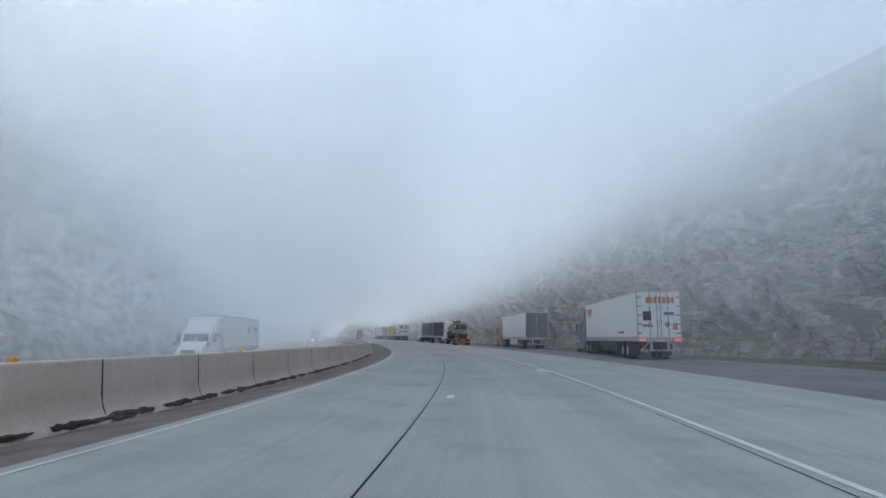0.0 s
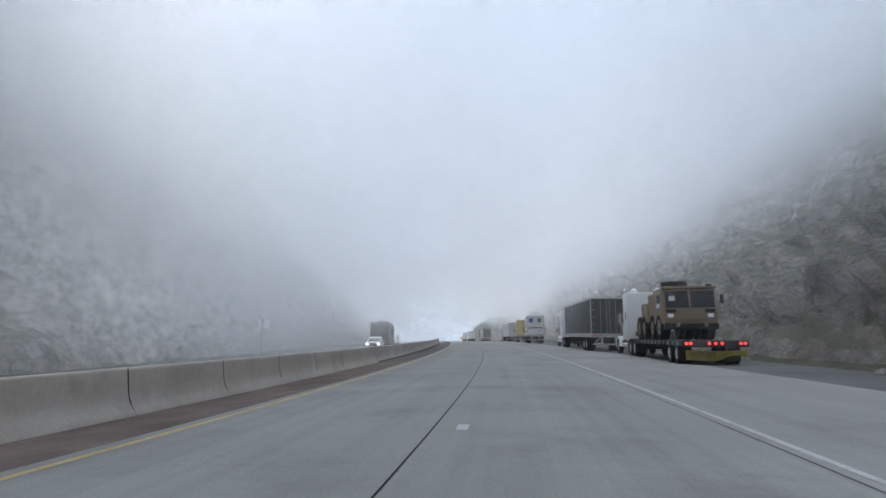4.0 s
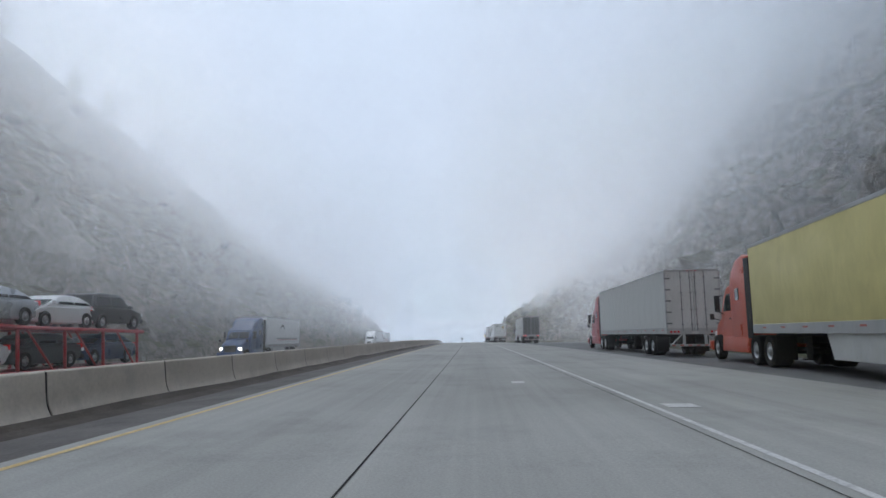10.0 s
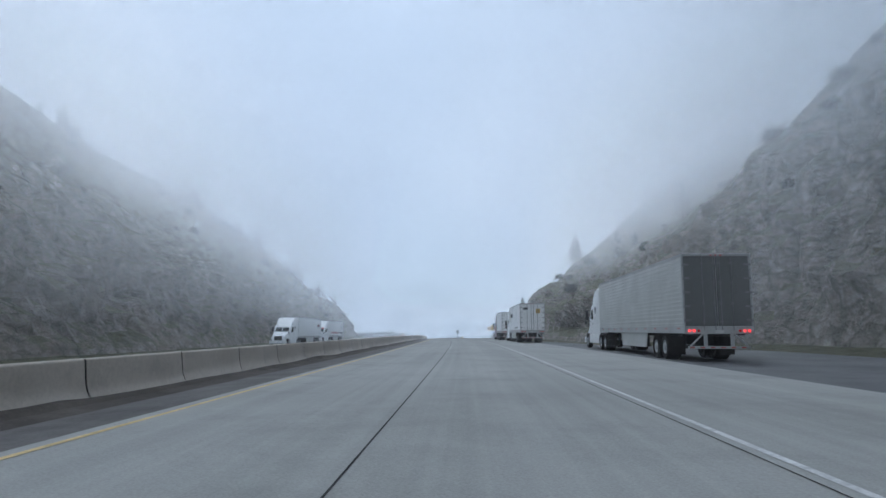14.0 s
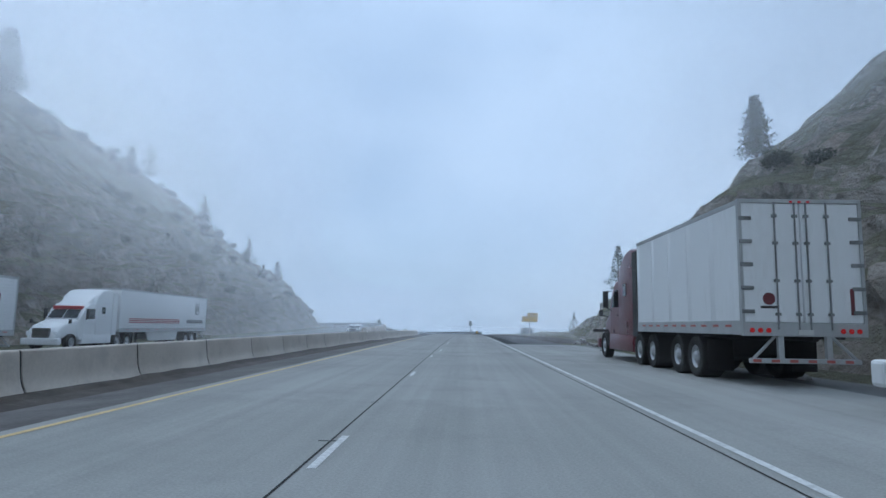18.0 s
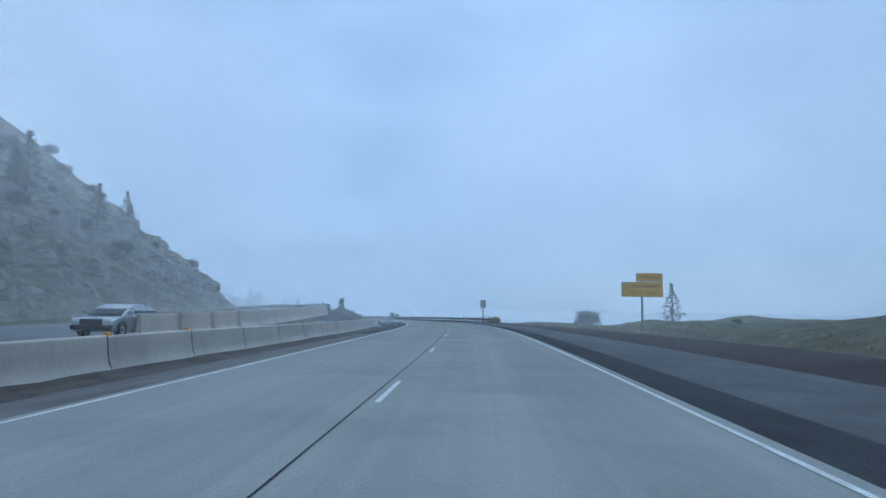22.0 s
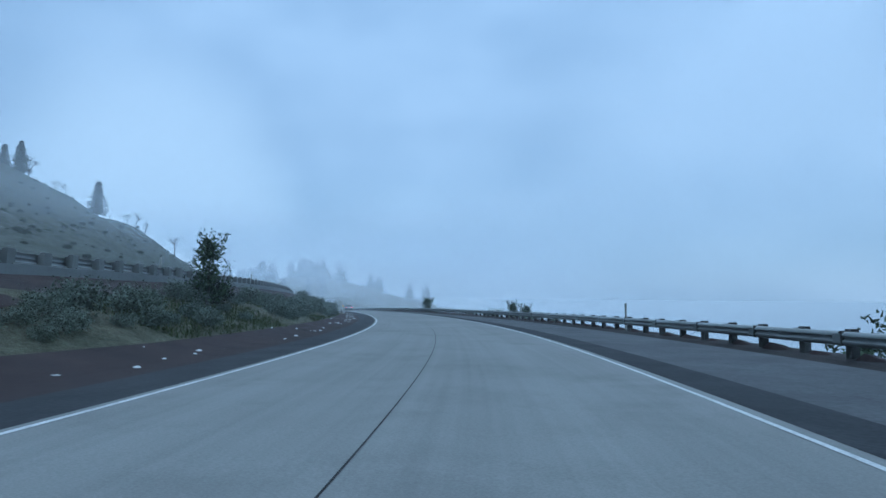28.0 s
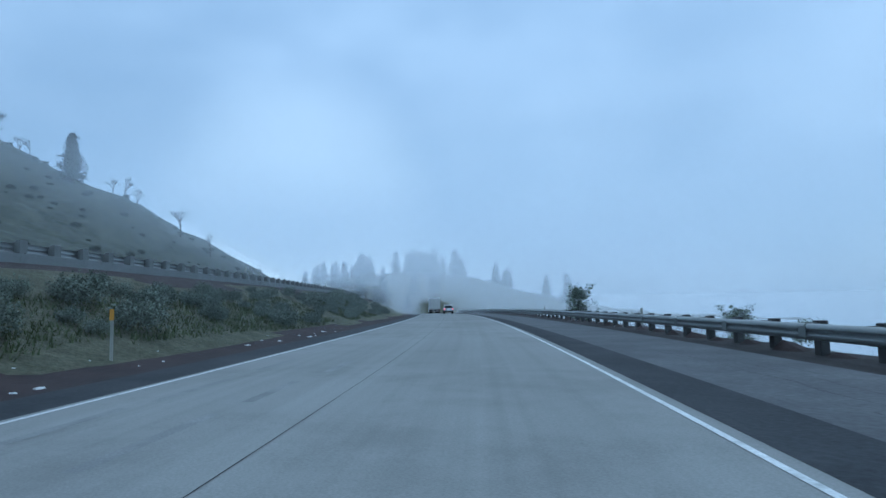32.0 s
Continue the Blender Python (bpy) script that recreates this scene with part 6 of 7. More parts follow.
# car transporter
def car_carrier(m):
    t = thing("car_carrier", m, "red steel car transporter trailer with two decks", "car carrier")
    for sx in (-1, 1):
        part("lower_beam", boxed(*sorted((sx * 1.1, sx * 1.28)), 0.0, 15.2, 0.55, 0.8, 0.02), RED, t)
        top = tube(bmesh.new(), (sx * 1.2, 0.2, 2.35), (sx * 1.2, 9.0, 2.45), 0.09, None, 8)
        tube(top, (sx * 1.2, 9.0, 2.45), (sx * 1.2, 20.2, 2.95), 0.09, None, 8)
        part("upper_beam", top, RED, t)
        for y in (0.6, 3.6, 6.4, 9.2, 12.0, 15.0):
            part("post", tube(bmesh.new(), (sx * 1.2, y, 0.7), (sx * 1.2, y + 0.2, 2.5), 0.07, None, 8), RED, t)
        for y in (1.0, 4.2, 7.2, 10.2, 13.0):
            part("brace", tube(bmesh.new(), (sx * 1.2, y, 0.8), (sx * 1.2, y + 1.7, 2.4), 0.045, None, 8), RED, t)
        part("brace", tube(bmesh.new(), (sx * 1.2, 15.2, 0.9), (sx * 1.2, 19.8, 2.85), 0.06, None, 8), RED, t)
    for k in range(7):
        part("deck_plate", boxed(-1.15, 1.15, 0.4 + k * 2.7, 2.6 + k * 2.7, 2.35 + 0.03 * k * (1 if k > 3 else 0.2), 2.42 + 0.03 * k * (1 if k > 3 else 0.2)), RED, t)
    part("lower_deck", boxed(-1.15, 1.15, 0.2, 15.0, 0.72, 0.8), RED, t)
    for y in (3.0, 4.2):
        for x in (-1.0, 1.0):
            wheel(t, x, y, 0.42, 0.5)
    return t

base = road_pose(217.6, -17.4, far_lane(205)[1] - 0.03, 0, 180)
car_carrier(base)
tractor(base @ Matrix.Translation((0, 16.2, 0)), "white tractor with red fenders under the transporter's upper deck", WHITE, "classic", "oncoming trucks")
for y, z, paint, kind, lab in ((19.0, 2.98, BLACK_PAINT, "sedan", "black car carried on the front of the upper deck"), (14.4, 2.78, CHARCOAL, "sedan", "dark grey car carried on the upper deck"), (10.0, 2.55, SILVER, "sedan", "silver car carried on the upper deck"),
                               (6.0, 2.45, WHITE, "sedan", "white car carried on the upper deck"), (2.0, 2.45, BLACK_PAINT, "suv", "black car at the tail of the upper deck"), (11.5, 0.8, WHITE, "sedan", "white car carried on the lower deck"), (7.0, 0.8, CHARCOAL, "sedan", "dark car carried on the lower deck"), (2.4, 0.8, NAVY, "sedan", "dark blue car carried on the lower deck")):
    car(base @ Matrix.Translation((0, y, z - (0 if z > 2 else 0))) @ Matrix.Rotation(math.pi if kind == "suv" else 0, 4, "Z"), lab, paint, kind, "cars on the transporter")

# ---- signs ----
SIGN_YELLOW = painted("sign_yellow", (0.86, 0.5, 0.03), 0.45, 0.0, 0.1)
SIGN_WHITE = painted("sign_white", (0.72, 0.73, 0.73), 0.45, 0.0, 0.1)
POST_WOOD = grainy("post_wood", (0.12, 0.1, 0.08), (0.22, 0.19, 0.16), 2.0, 30.0, 0.9, 0.4, 0.004, "Object")
DELINEATOR = painted("delineator_grey", (0.42, 0.41, 0.36), 0.6, 0.0, 0.25)


def board(parent, x0, x1, z0, z1, mat, lines, border=True):
    b = part("board", boxed(x0, x1, -0.012, 0.012, z0, z1, 0.006), mat, parent)
    if border:
        bm = bmesh.new()
        for a0, a1, c0, c1 in ((x0 + 0.03, x1 - 0.03, z1 - 0.045, z1 - 0.03), (x0 + 0.03, x1 - 0.03, z0 + 0.03, z0 + 0.045), (x0 + 0.03, x0 + 0.045, z0 + 0.046, z1 - 0.046), (x1 - 0.045, x1 - 0.03, z0 + 0.046, z1 - 0.046)):
            box(bm, a0, a1, -0.017, -0.012, c0, c1)
        part("border", bm, BLACK_INK, b)
    for text, size, z, stretch in lines:
        ob = new("lettering", lettering(text, size, BLACK_INK))
        ob.parent = b
        ob.matrix_basis = pose((x0 + x1) / 2, -0.015, z, 90, 0, 0) @ Matrix.Diagonal((stretch, 1, 1, 1))
    return b


sp = on_road(440.0, 12.33, 0.0)
t = thing("warning_sign", road_pose(440.0, 12.33, 0.12), "yellow downgrade warning sign on one post in grass", "road sign")
part("post", tube(bmesh.new(), (0, 0.06, -0.3), (0, 0.06, 3.5), 0.07, None, 12), STEEL, t, "grey steel post")
board(t, -1.3, 1.3, 2.12, 3.06, SIGN_YELLOW, (("6%  DOWNGRADE", 0.31, 2.78, 0.86), ("NEXT  7  MILES", 0.31, 2.38, 0.86)))
board(t, -0.38, 1.3, 3.09, 3.62, SIGN_YELLOW, (("WARNING", 0.31, 3.355, 0.9),))
part("post_base", boxed(-0.3, 0.2, -0.2, 0.3, -0.3, -0.06, 0.03), NEW_CONCRETE, t, "small concrete footing")

t = thing("speed_limit_sign", road_pose(487.5, 8.05, 0.0), "white speed limit sign on a tall wooden post", "road sign")
part("post", boxed(-0.06, 0.06, 0.02, 0.12, -0.3, 3.2, 0.01), POST_WOOD, t)
board(t, -0.4, 0.4, 2.1, 3.12, SIGN_WHITE, (("SPEED", 0.24, 2.92, 0.95), ("LIMIT", 0.24, 2.68, 0.95), ("55", 0.5, 2.34, 1.0)))

t = thing("litter_sign", road_pose(316.2, 13.2, 0.0), "white litter fine sign on a wooden post", "road sign")
part("post", boxed(-0.07, 0.07, 0.02, 0.14, -0.3, 3.4, 0.01), POST_WOOD, t)
board(t, -0.72, 0.72, 2.38, 3.75, SIGN_WHITE, (("DON'T", 0.32, 3.5, 0.9), ("LITTER", 0.32, 3.2, 0.9), ("MAX. FINE", 0.22, 2.9, 0.85), ("$6250", 0.22, 2.63, 0.9)))

t = thing("road_sign_back", road_pose(207.7, -26.4, far_lane(207)[1], 0, 180), "back of a slatted grey road sign", "road sign")
part("post", boxed(-0.08, 0.08, 0.04, 0.18, -0.4, 4.6, 0.01), POST_WOOD, t)
for k in range(8):
    part("slat", boxed(-1.35, 1.35, 0.0, 0.03, 3.2 + k * 0.2, 3.36 + k * 0.2, 0.006), STEEL, t)

t = thing("mile_sign", road_pose(136.9, -22.5, far_lane(137)[1], 0, 180), "small pale route sign in the fog", "road sign")
part("post", boxed(-0.05, 0.05, 0.02, 0.1, -0.3, 3.7, 0.01), POST_WOOD, t)
part("board", boxed(-0.45, 0.45, -0.01, 0.02, 2.85, 3.8, 0.02), SIGN_WHITE, t)

# ---- guard rails ----
RAIL_STEEL = painted("weathered_rail", (0.22, 0.235, 0.235), 0.5, 0.5, 0.25)
RAIL_DULL = painted("pale_rail", (0.36, 0.37, 0.36), 0.6, 0.2, 0.25)


def rail_section(length, mat):
    """One length of double-wave rail, along +y."""
    wave = [(0.0, 0.43), (-0.045, 0.46), (-0.08, 0.50), (-0.08, 0.53), (-0.02, 0.575), (-0.02, 0.605), (-0.08, 0.65), (-0.08, 0.68), (-0.045, 0.72), (0.0, 0.75)]
    bm = bmesh.new()
    front = [[bm.verts.new((x, y, z)) for x, z in wave] for y in (0, length)]
    back = [[bm.verts.new((x + 0.012, y, z)) for x, z in wave] for y in (0, length)]
    for i in range(len(wave) - 1):
        bm.faces.new((front[0][i], front[0][i + 1], front[1][i + 1], front[1][i]))
        bm.faces.new((back[0][i + 1], back[0][i], back[1][i], back[1][i + 1]))
    for k in (0, len(wave) - 1):
        bm.faces.new((front[0][k], front[1][k], back[1][k], back[0][k]))
    bmesh.ops.recalc_face_normals(bm, faces=bm.faces)
    me = mesh_of("rail", bm)
    me.materials.append(mat)
    for f in me.polygons:
        f.use_smooth = True
    me.set_sharp_from_angle(angle=radians(50))
    return me


def rail_lat(s):
    return knots(s, (488, 9.6), (515, 9.2), (545, 8.8), (577, 8.3), (640, 8.3), (760, 8.3))


def heaped(s):
    """Cinder piled against each post of the rail and slumping between them."""
    r, p = rail_lat(s), ((s - 488) % 1.905) / 1.905
    k = (0.05 + 0.26 * min(p / 0.85, (1 - p) / 0.15) ** 1.3) * (0.85 + 0.5 * noise.noise(Vector((s * 0.6, 0, 8.0))))
    return [(r - 0.12, -0.1), (r + 0.1, -0.06 + 0.45 * k), (r + 0.3, -0.06 + k), (r + 0.55, -0.06 + 0.8 * k), (r + 1.1, -0.16)]


tagged(ribbon("cinder_heap", 488, 660, heaped, CINDER, 0.3), "dark cinder heaped against the rail posts", "verge", "", "structure")


def guard_rail(label, s0, s1, where, mat, post_mat, beam_mat=None):
    t = thing("guard_rail", Matrix.Identity(4), label, "guard rail")
    rail = rail_section(3.812, mat)
    wide = 0.2 if beam_mat else 0.12
    post = mesh_of("post", boxed(-0.09, 0.09, -wide, wide, -0.6, 0.82 if beam_mat else 0.8, 0.01))
    beam = mesh_of("lower_beam", boxed(0.38, 0.45, 0.0, 3.812, -0.02, 0.36, 0.015))
    beam.materials.append(beam_mat or post_mat)
    post.materials.append(post_mat)
    block = mesh_of("spacer_block", boxed(-0.1, 0.1, -0.075, 0.075, 0.42, 0.76, 0.01))
    block.materials.append(post_mat)
    splice = mesh_of("splice_plate", boxed(-0.087, -0.07, -0.14, 0.14, 0.48, 0.7, 0.006))
    splice.materials.append(mat)
    s = s0
    while s < s1:
        lat, z = where(s)
        lat2, _ = where(s + 3.81)
        turn = -math.degrees(math.atan2(lat2 - lat, 3.81))
        m = road_pose(s, lat, z, turn)
        ob = new("rail", rail)
        ob.matrix_world = m
        ob.parent = t
        plate = new("splice_plate", splice)
        plate.matrix_world = m
        plate.parent = ob
        plate.matrix_parent_inverse = m.inverted()
        if beam_mat:
            low = new("lower_beam", beam)
            low.matrix_world = m
            low.parent = t
        for d in (0.0, 1.905):
            p = new("post", post)
            p.matrix_world = m @ Matrix.Translation((0.28, d, 0))
            p.parent = t
            q = new("spacer_block", block)
            q.matrix_world = m @ Matrix.Translation((0.11, d, 0))
            q.parent = p
            q.matrix_parent_inverse = p.matrix_world.inverted()
        s += 3.81
    return t


guard_rail("long steel guard rail on dark posts along the drop", 488, 740, lambda s: (rail_lat(s), -0.08), RAIL_STEEL, painted("dark_post", (0.05, 0.05, 0.048), 0.8))
guard_rail("pale guard rail above the cinder bank", 478, 700, lambda s: (far_lane(s)[0] + 6.2, far_lane(s)[1] + 0.02), RAIL_DULL, painted("pale_post", (0.17, 0.175, 0.165), 0.8), painted("grey_beam", (0.2, 0.205, 0.2), 0.8))
t = thing("rail_end_marker", road_pose(486.6, 9.55, -0.05), "black and yellow striped end marker of the rail", "road marker")
part("post", boxed(-0.04, 0.04, 0.02, 0.08, -0.2, 0.9), STEEL, t)
plate = part("plate", boxed(-0.22, 0.22, -0.01, 0.012, 0.28, 0.9, 0.006), SIGN_YELLOW, t)
for k in range(4):
    part("stripe", extrude_outline(bmesh.new(), [(-0.016, 0.30 + k * 0.16), (-0.016, 0.37 + k * 0.16), (-0.011, 0.37 + k * 0.16), (-0.011, 0.30 + k * 0.16)], -0.2, 0.2), BLACK_INK, plate)

POST_BM = bmesh.new()
box(POST_BM, -0.05, 0.05, -0.012, 0.012, -0.3, 1.25, 0.006)
post_me = mesh_of("delineator", POST_BM)
post_me.materials.append(DELINEATOR)
for s, lat, z in ((495, 9.95, 0.0), (507.5, 9.75, 0.05), (527, 9.45, 0.1), (550.0, 9.15, 0.02), (560.3, 9.1, -0.38), (593.8, 9.05, -0.36), (622, 8.9, -0.3)):
    ob = new("delineator", post_me)
    ob.matrix_world = road_pose(s, lat, z)
    tagged(ob, "slim pale delineator post behind the rail", "delineator", "delineator posts")
for s in (480, 500, 512, 530, 555, 585, 615, 650):
    c, cz = far_lane(s)
    ob = new("delineator", post_me)
    ob.matrix_world = road_pose(s, c + 5.9, cz + 0.1)
    tagged(ob, "slim delineator post beside the upper rail", "delineator", "delineator posts")
t = thing("roadside_marker", road_pose(580.5, -6.3, 0.05), "thin post with a yellow reflector", "delineator")
part("post", boxed(-0.035, 0.035, -0.01, 0.01, -0.2, 1.15), DELINEATOR, t)
part("reflector", boxed(-0.05, 0.05, -0.02, -0.01, 0.95, 1.2), AMBER, t, "yellow reflector")
t = thing("roadside_marker", road_pose(503.4, -6.3, 0.05), "thin post with a yellow reflector", "delineator")
part("post", boxed(-0.035, 0.035, -0.01, 0.01, -0.2, 1.15), DELINEATOR, t)
part("reflector", boxed(-0.05, 0.05, -0.02, -0.01, 0.95, 1.2), AMBER, t, "yellow reflector")

# ---- plants ----
def leaf_material(name, dark, light):
    m, n, l, b = material(name, 0.85, 0.0, 0.2)
    g = n.new("ShaderNodeNewGeometry")
    c = ramp(n, l, g.outputs["Random Per Island"], [(0.0, dark), (1.0, light)])
    o = n.new("ShaderNodeObjectInfo")
    c = blend(n, l, "MULTIPLY", 0.6, c, ramp(n, l, o.outputs["Random"], [(0.0, (0.7, 0.72, 0.7)), (1.0, (1.2, 1.15, 1.1))]))
    l.new(c, b.inputs["Base Color"])
    return m


NEEDLES = leaf_material("pine_needles", (0.018, 0.028, 0.016), (0.06, 0.075, 0.04))
SAGE = leaf_material("sage_leaves", (0.09, 0.112, 0.088), (0.23, 0.262, 0.208))
JUNIPER = leaf_material("juniper_leaves", (0.012, 0.02, 0.012), (0.04, 0.055, 0.03))
GRASS = leaf_material("grass_blades", (0.05, 0.068, 0.03), (0.12, 0.14, 0.066))
DRY_GRASS = leaf_material("dry_grass_blades", (0.12, 0.12, 0.08), (0.25, 0.23, 0.16))
BARK = grainy("bark", (0.04, 0.032, 0.026), (0.1, 0.08, 0.065), 3.0, 20.0, 0.95, 0.8, 0.02, "Object")


def leafy(parts_list, rnd, n, centre, spread, size, flat=0.5):
    """n small leaf tufts round a centre, as loose three-cornered blades."""
    verts, faces = parts_list
    for _ in range(n):
        c = Vector(centre) + Vector((rnd.gauss(0, spread[0]), rnd.gauss(0, spread[1]), rnd.gauss(0, spread[2])))
        d = Vector((rnd.uniform(-1, 1), rnd.uniform(-1, 1), rnd.uniform(-flat, 1))).normalized() * size * rnd.uniform(0.6, 1.4)
        e = d.cross(Vector((rnd.uniform(-1, 1), rnd.uniform(-1, 1), rnd.uniform(-1, 1)))).normalized() * size * rnd.uniform(0.25, 0.5)
        i = len(verts)
        verts += [c - e, c + e, c + d + e * 0.3, c + d - e * 0.3]
        faces.append((i, i + 1, i + 2, i + 3))


def loose_mesh(name, vf, mat):
    me = bpy.data.meshes.new(name)
    me.from_pydata([tuple(v) for v in vf[0]], [], vf[1])
    me.materials.append(mat)
    return me


def conifer(h, seed, sparse=False, bare=0.12):
    """A conifer: tapered trunk, whorls of limbs, needle tufts along them."""
    rnd = random.Random(seed)
    trunk = bmesh.new()
    bend = rnd.uniform(-0.02, 0.02) * h
    tube(trunk, (0, 0, -0.6), (bend * 0.4, 0, h * 0.5), 0.024 * h, 0.014 * h, 8)
    tube(trunk, (bend * 0.4, 0, h * 0.5), (bend, 0, h * 0.99), 0.014 * h, 0.002 * h, 8)
    vf = ([], [])
    z = h * bare
    while z < h * 0.98:
        f = (z / h - bare) / (1 - bare)
        reach = h * (0.31 if not sparse else 0.27) * (1 - f) ** 0.75 * rnd.uniform(0.75, 1.15) + 0.012 * h
        if sparse:
            reach *= 0.55 + 0.6 * math.sin(math.pi * min(1, f * 1.1 + 0.12))
        limbs = rnd.randint(5, 7) if not sparse else rnd.randint(3, 4)
        a0 = rnd.uniform(0, 6.28)
        for k in range(limbs):
            a = a0 + k * 6.283 / limbs + rnd.uniform(-0.3, 0.3)
            r = reach * rnd.uniform(0.65, 1.1)
            droop = -0.25 * r if not sparse else 0.1 * r
            tip = Vector((r * math.cos(a), r * math.sin(a), z + droop))
            root = Vector((0, 0, z))
            tube(trunk, root, tip, 0.0045 * h * (1 - f) + 0.004, 0.003, 4, False)
            m = 5 if not sparse else 4
            for q in range(1, m + 1):
                p = root.lerp(tip, q / m) if not sparse else root.lerp(tip, 0.5 + 0.5 * q / m)
                w = 0.024 * h * (1.1 - 0.4 * f)
                leafy(vf, rnd, 6 if not sparse else 5, p, (w * 0.9, w * 0.9, w * 0.55), 0.032 * h if not sparse else 0.028 * h, 0.2)
        z += h * (0.035 if not sparse else 0.048) * rnd.uniform(0.8, 1.25)
    return mesh_of("trunk", trunk), loose_mesh("crown", vf, NEEDLES)


def shrub_mesh(name, r, h, seed, mat, n=26, size=0.07):
    rnd = random.Random(seed)
    vf = ([], [])
    for _ in range(n):
        a, d = rnd.uniform(0, 6.28), r * math.sqrt(rnd.random()) * 0.8
        z = h * (0.25 + 0.6 * rnd.random() * (1 - (d / r) ** 2 * 0.6))
        leafy(vf, rnd, 16, (d * math.cos(a), d * math.sin(a), z), (r * 0.14, r * 0.14, h * 0.12), size)
    return loose_mesh(name, vf, mat)


def plant(name, meshes, m, label, category, group):
    t = thing(name, m, label, category, group)
    for nm, me, mat in meshes:
        ob = new(nm, me)
        if not me.materials:
            me.materials.append(mat)
        ob.parent = t
    return t


RIGHT_PINES = ((345, 20, 5.5, 4), (359, 16.4, 4.4, 3), (353, 17, 2.2, 0), (388, 14, 5.5, 0), (240, 34, 8, 1), (262, 30, 8, 2), (300, 24, 7, 0))
CONIFERS = [conifer(1.0 * h, k, sp) for k, (h, sp) in enumerate(((10, False), (10, False), (10, False), (10, True), (10, True)))]


def tree_at(s, lat, h, kind, label, group="conifers on the slopes", turn=0.0):
    tr, cr = CONIFERS[kind]
    m = Matrix.Translation(ground_place(s, lat) - Vector((0, 0, 0.25))) @ Matrix.Rotation(turn, 4, "Z") @ Matrix.Scale(h / 10.0, 4)
    return plant("conifer", (("trunk", tr, BARK), ("crown", cr, NEEDLES)), m, label, "tree", group)


rnd = random.Random(21)
for k in range(26):
    s = 150 + k * 12.5 + rnd.uniform(-6, 6)
    u = rnd.uniform(26, 62)
    tree_at(s, left_base(s) - u, rnd.uniform(3.5, 9.5), rnd.choice((0, 1, 2, 0, 1, 3)), "dark conifer on the misty crest", turn=rnd.uniform(0, 6))
for s, lat, h, kd in ((405, -64, 9, 0), (424, -67, 10, 1), (447.3, -44.4, 7.5, 3), (451.8, -42.8, 3.8, 4), (459, -39.2, 3.6, 0), (460.7, -38.3, 6.6, 3), (466, -34.6, 4.4, 4), (477, -36.3, 4.2, 4), (498, -41.5, 2.6, 1)):
    tree_at(s, lat, h, kd, "dark conifer standing out above the rock nose", turn=rnd.uniform(0, 6))
for s, u, h, kd in RIGHT_PINES:
    tree_at(s, right_base(s) + u, h, kd, "lone pine on top of the rock cut", turn=rnd.uniform(0, 6))
tree_at(393.2, 14.75, 4.45, 3, "slender open-crowned pine beside the rock face", "")
tree_at(476, 29.6, 5.2, 3, "slender pine beyond the grass verge", "", 2.0)
for s, lat, h, kd in ((680, -65, 9.4, 2), (688, -86, 9, 0), (700, -94, 7, 1)):
    tree_at(s, lat, h, kd, "dark slender conifer on the far hillside")


def bare_tree(seed):
    """A wide crown of bare forking branches with a few early leaves."""
    r = random.Random(seed)
    bm, vf = bmesh.new(), ([], [])

    def branch(p, d, length, rad, depth):
        q = p + d * length
        tube(bm, tuple(p), tuple(q), rad, rad * 0.6, 5)
        if depth == 0:
            leafy(vf, r, 7, tuple(q), (0.22, 0.22, 0.16), 0.09)
            return
        for _ in range(3):
            e = (d + Vector((r.uniform(-0.9, 0.9), r.uniform(-0.9, 0.9), r.uniform(-0.25, 0.5)))).normalized()
            branch(q, e, length * r.uniform(0.6, 0.85), rad * 0.6, depth - 1)
    branch(Vector((0, 0, -0.3)), Vector((0.05, 0, 1)), 1.3, 0.12, 3)
    return mesh_of("trunk", bm), loose_mesh("crown", vf, JUNIPER)


BARE = [bare_tree(k) for k in (3, 4)]
for k, (s, lat, h) in enumerate(((680, -45.7, 5.6), (680, -40.4, 4.2), (679, -53.0, 3.6), (680, -55.5, 3.8), (680, -57.6, 3.2), (681, -73, 3.0), (683, -76, 3.2), (688, -84, 6.0))):
    m = Matrix.Translation(ground_place(s, lat)) @ Matrix.Rotation(k * 1.3, 4, "Z") @ Matrix.Scale(h / 3.6, 4)
    plant("bare_tree", (("trunk", BARE[k % 2][0], BARK), ("crown", BARE[k % 2][1], JUNIPER)), m, "small half-bare tree on the far hillside", "tree", "half-bare trees")

# far ridge at the end of the straight
def ridge_height(s, lat):
    a = 21.0 * math.exp(-((lat + 5) / 72) ** 2) + 9.0 * math.exp(-((lat + 105) / 40) ** 2)
    return -5 + a * ease(s, 772, 815) * (1 - 0.4 * ease(s, 840, 900)) + 1.6 * noise.fractal(Vector((s * 0.04, lat * 0.04, 8)), 1, 2, 3)

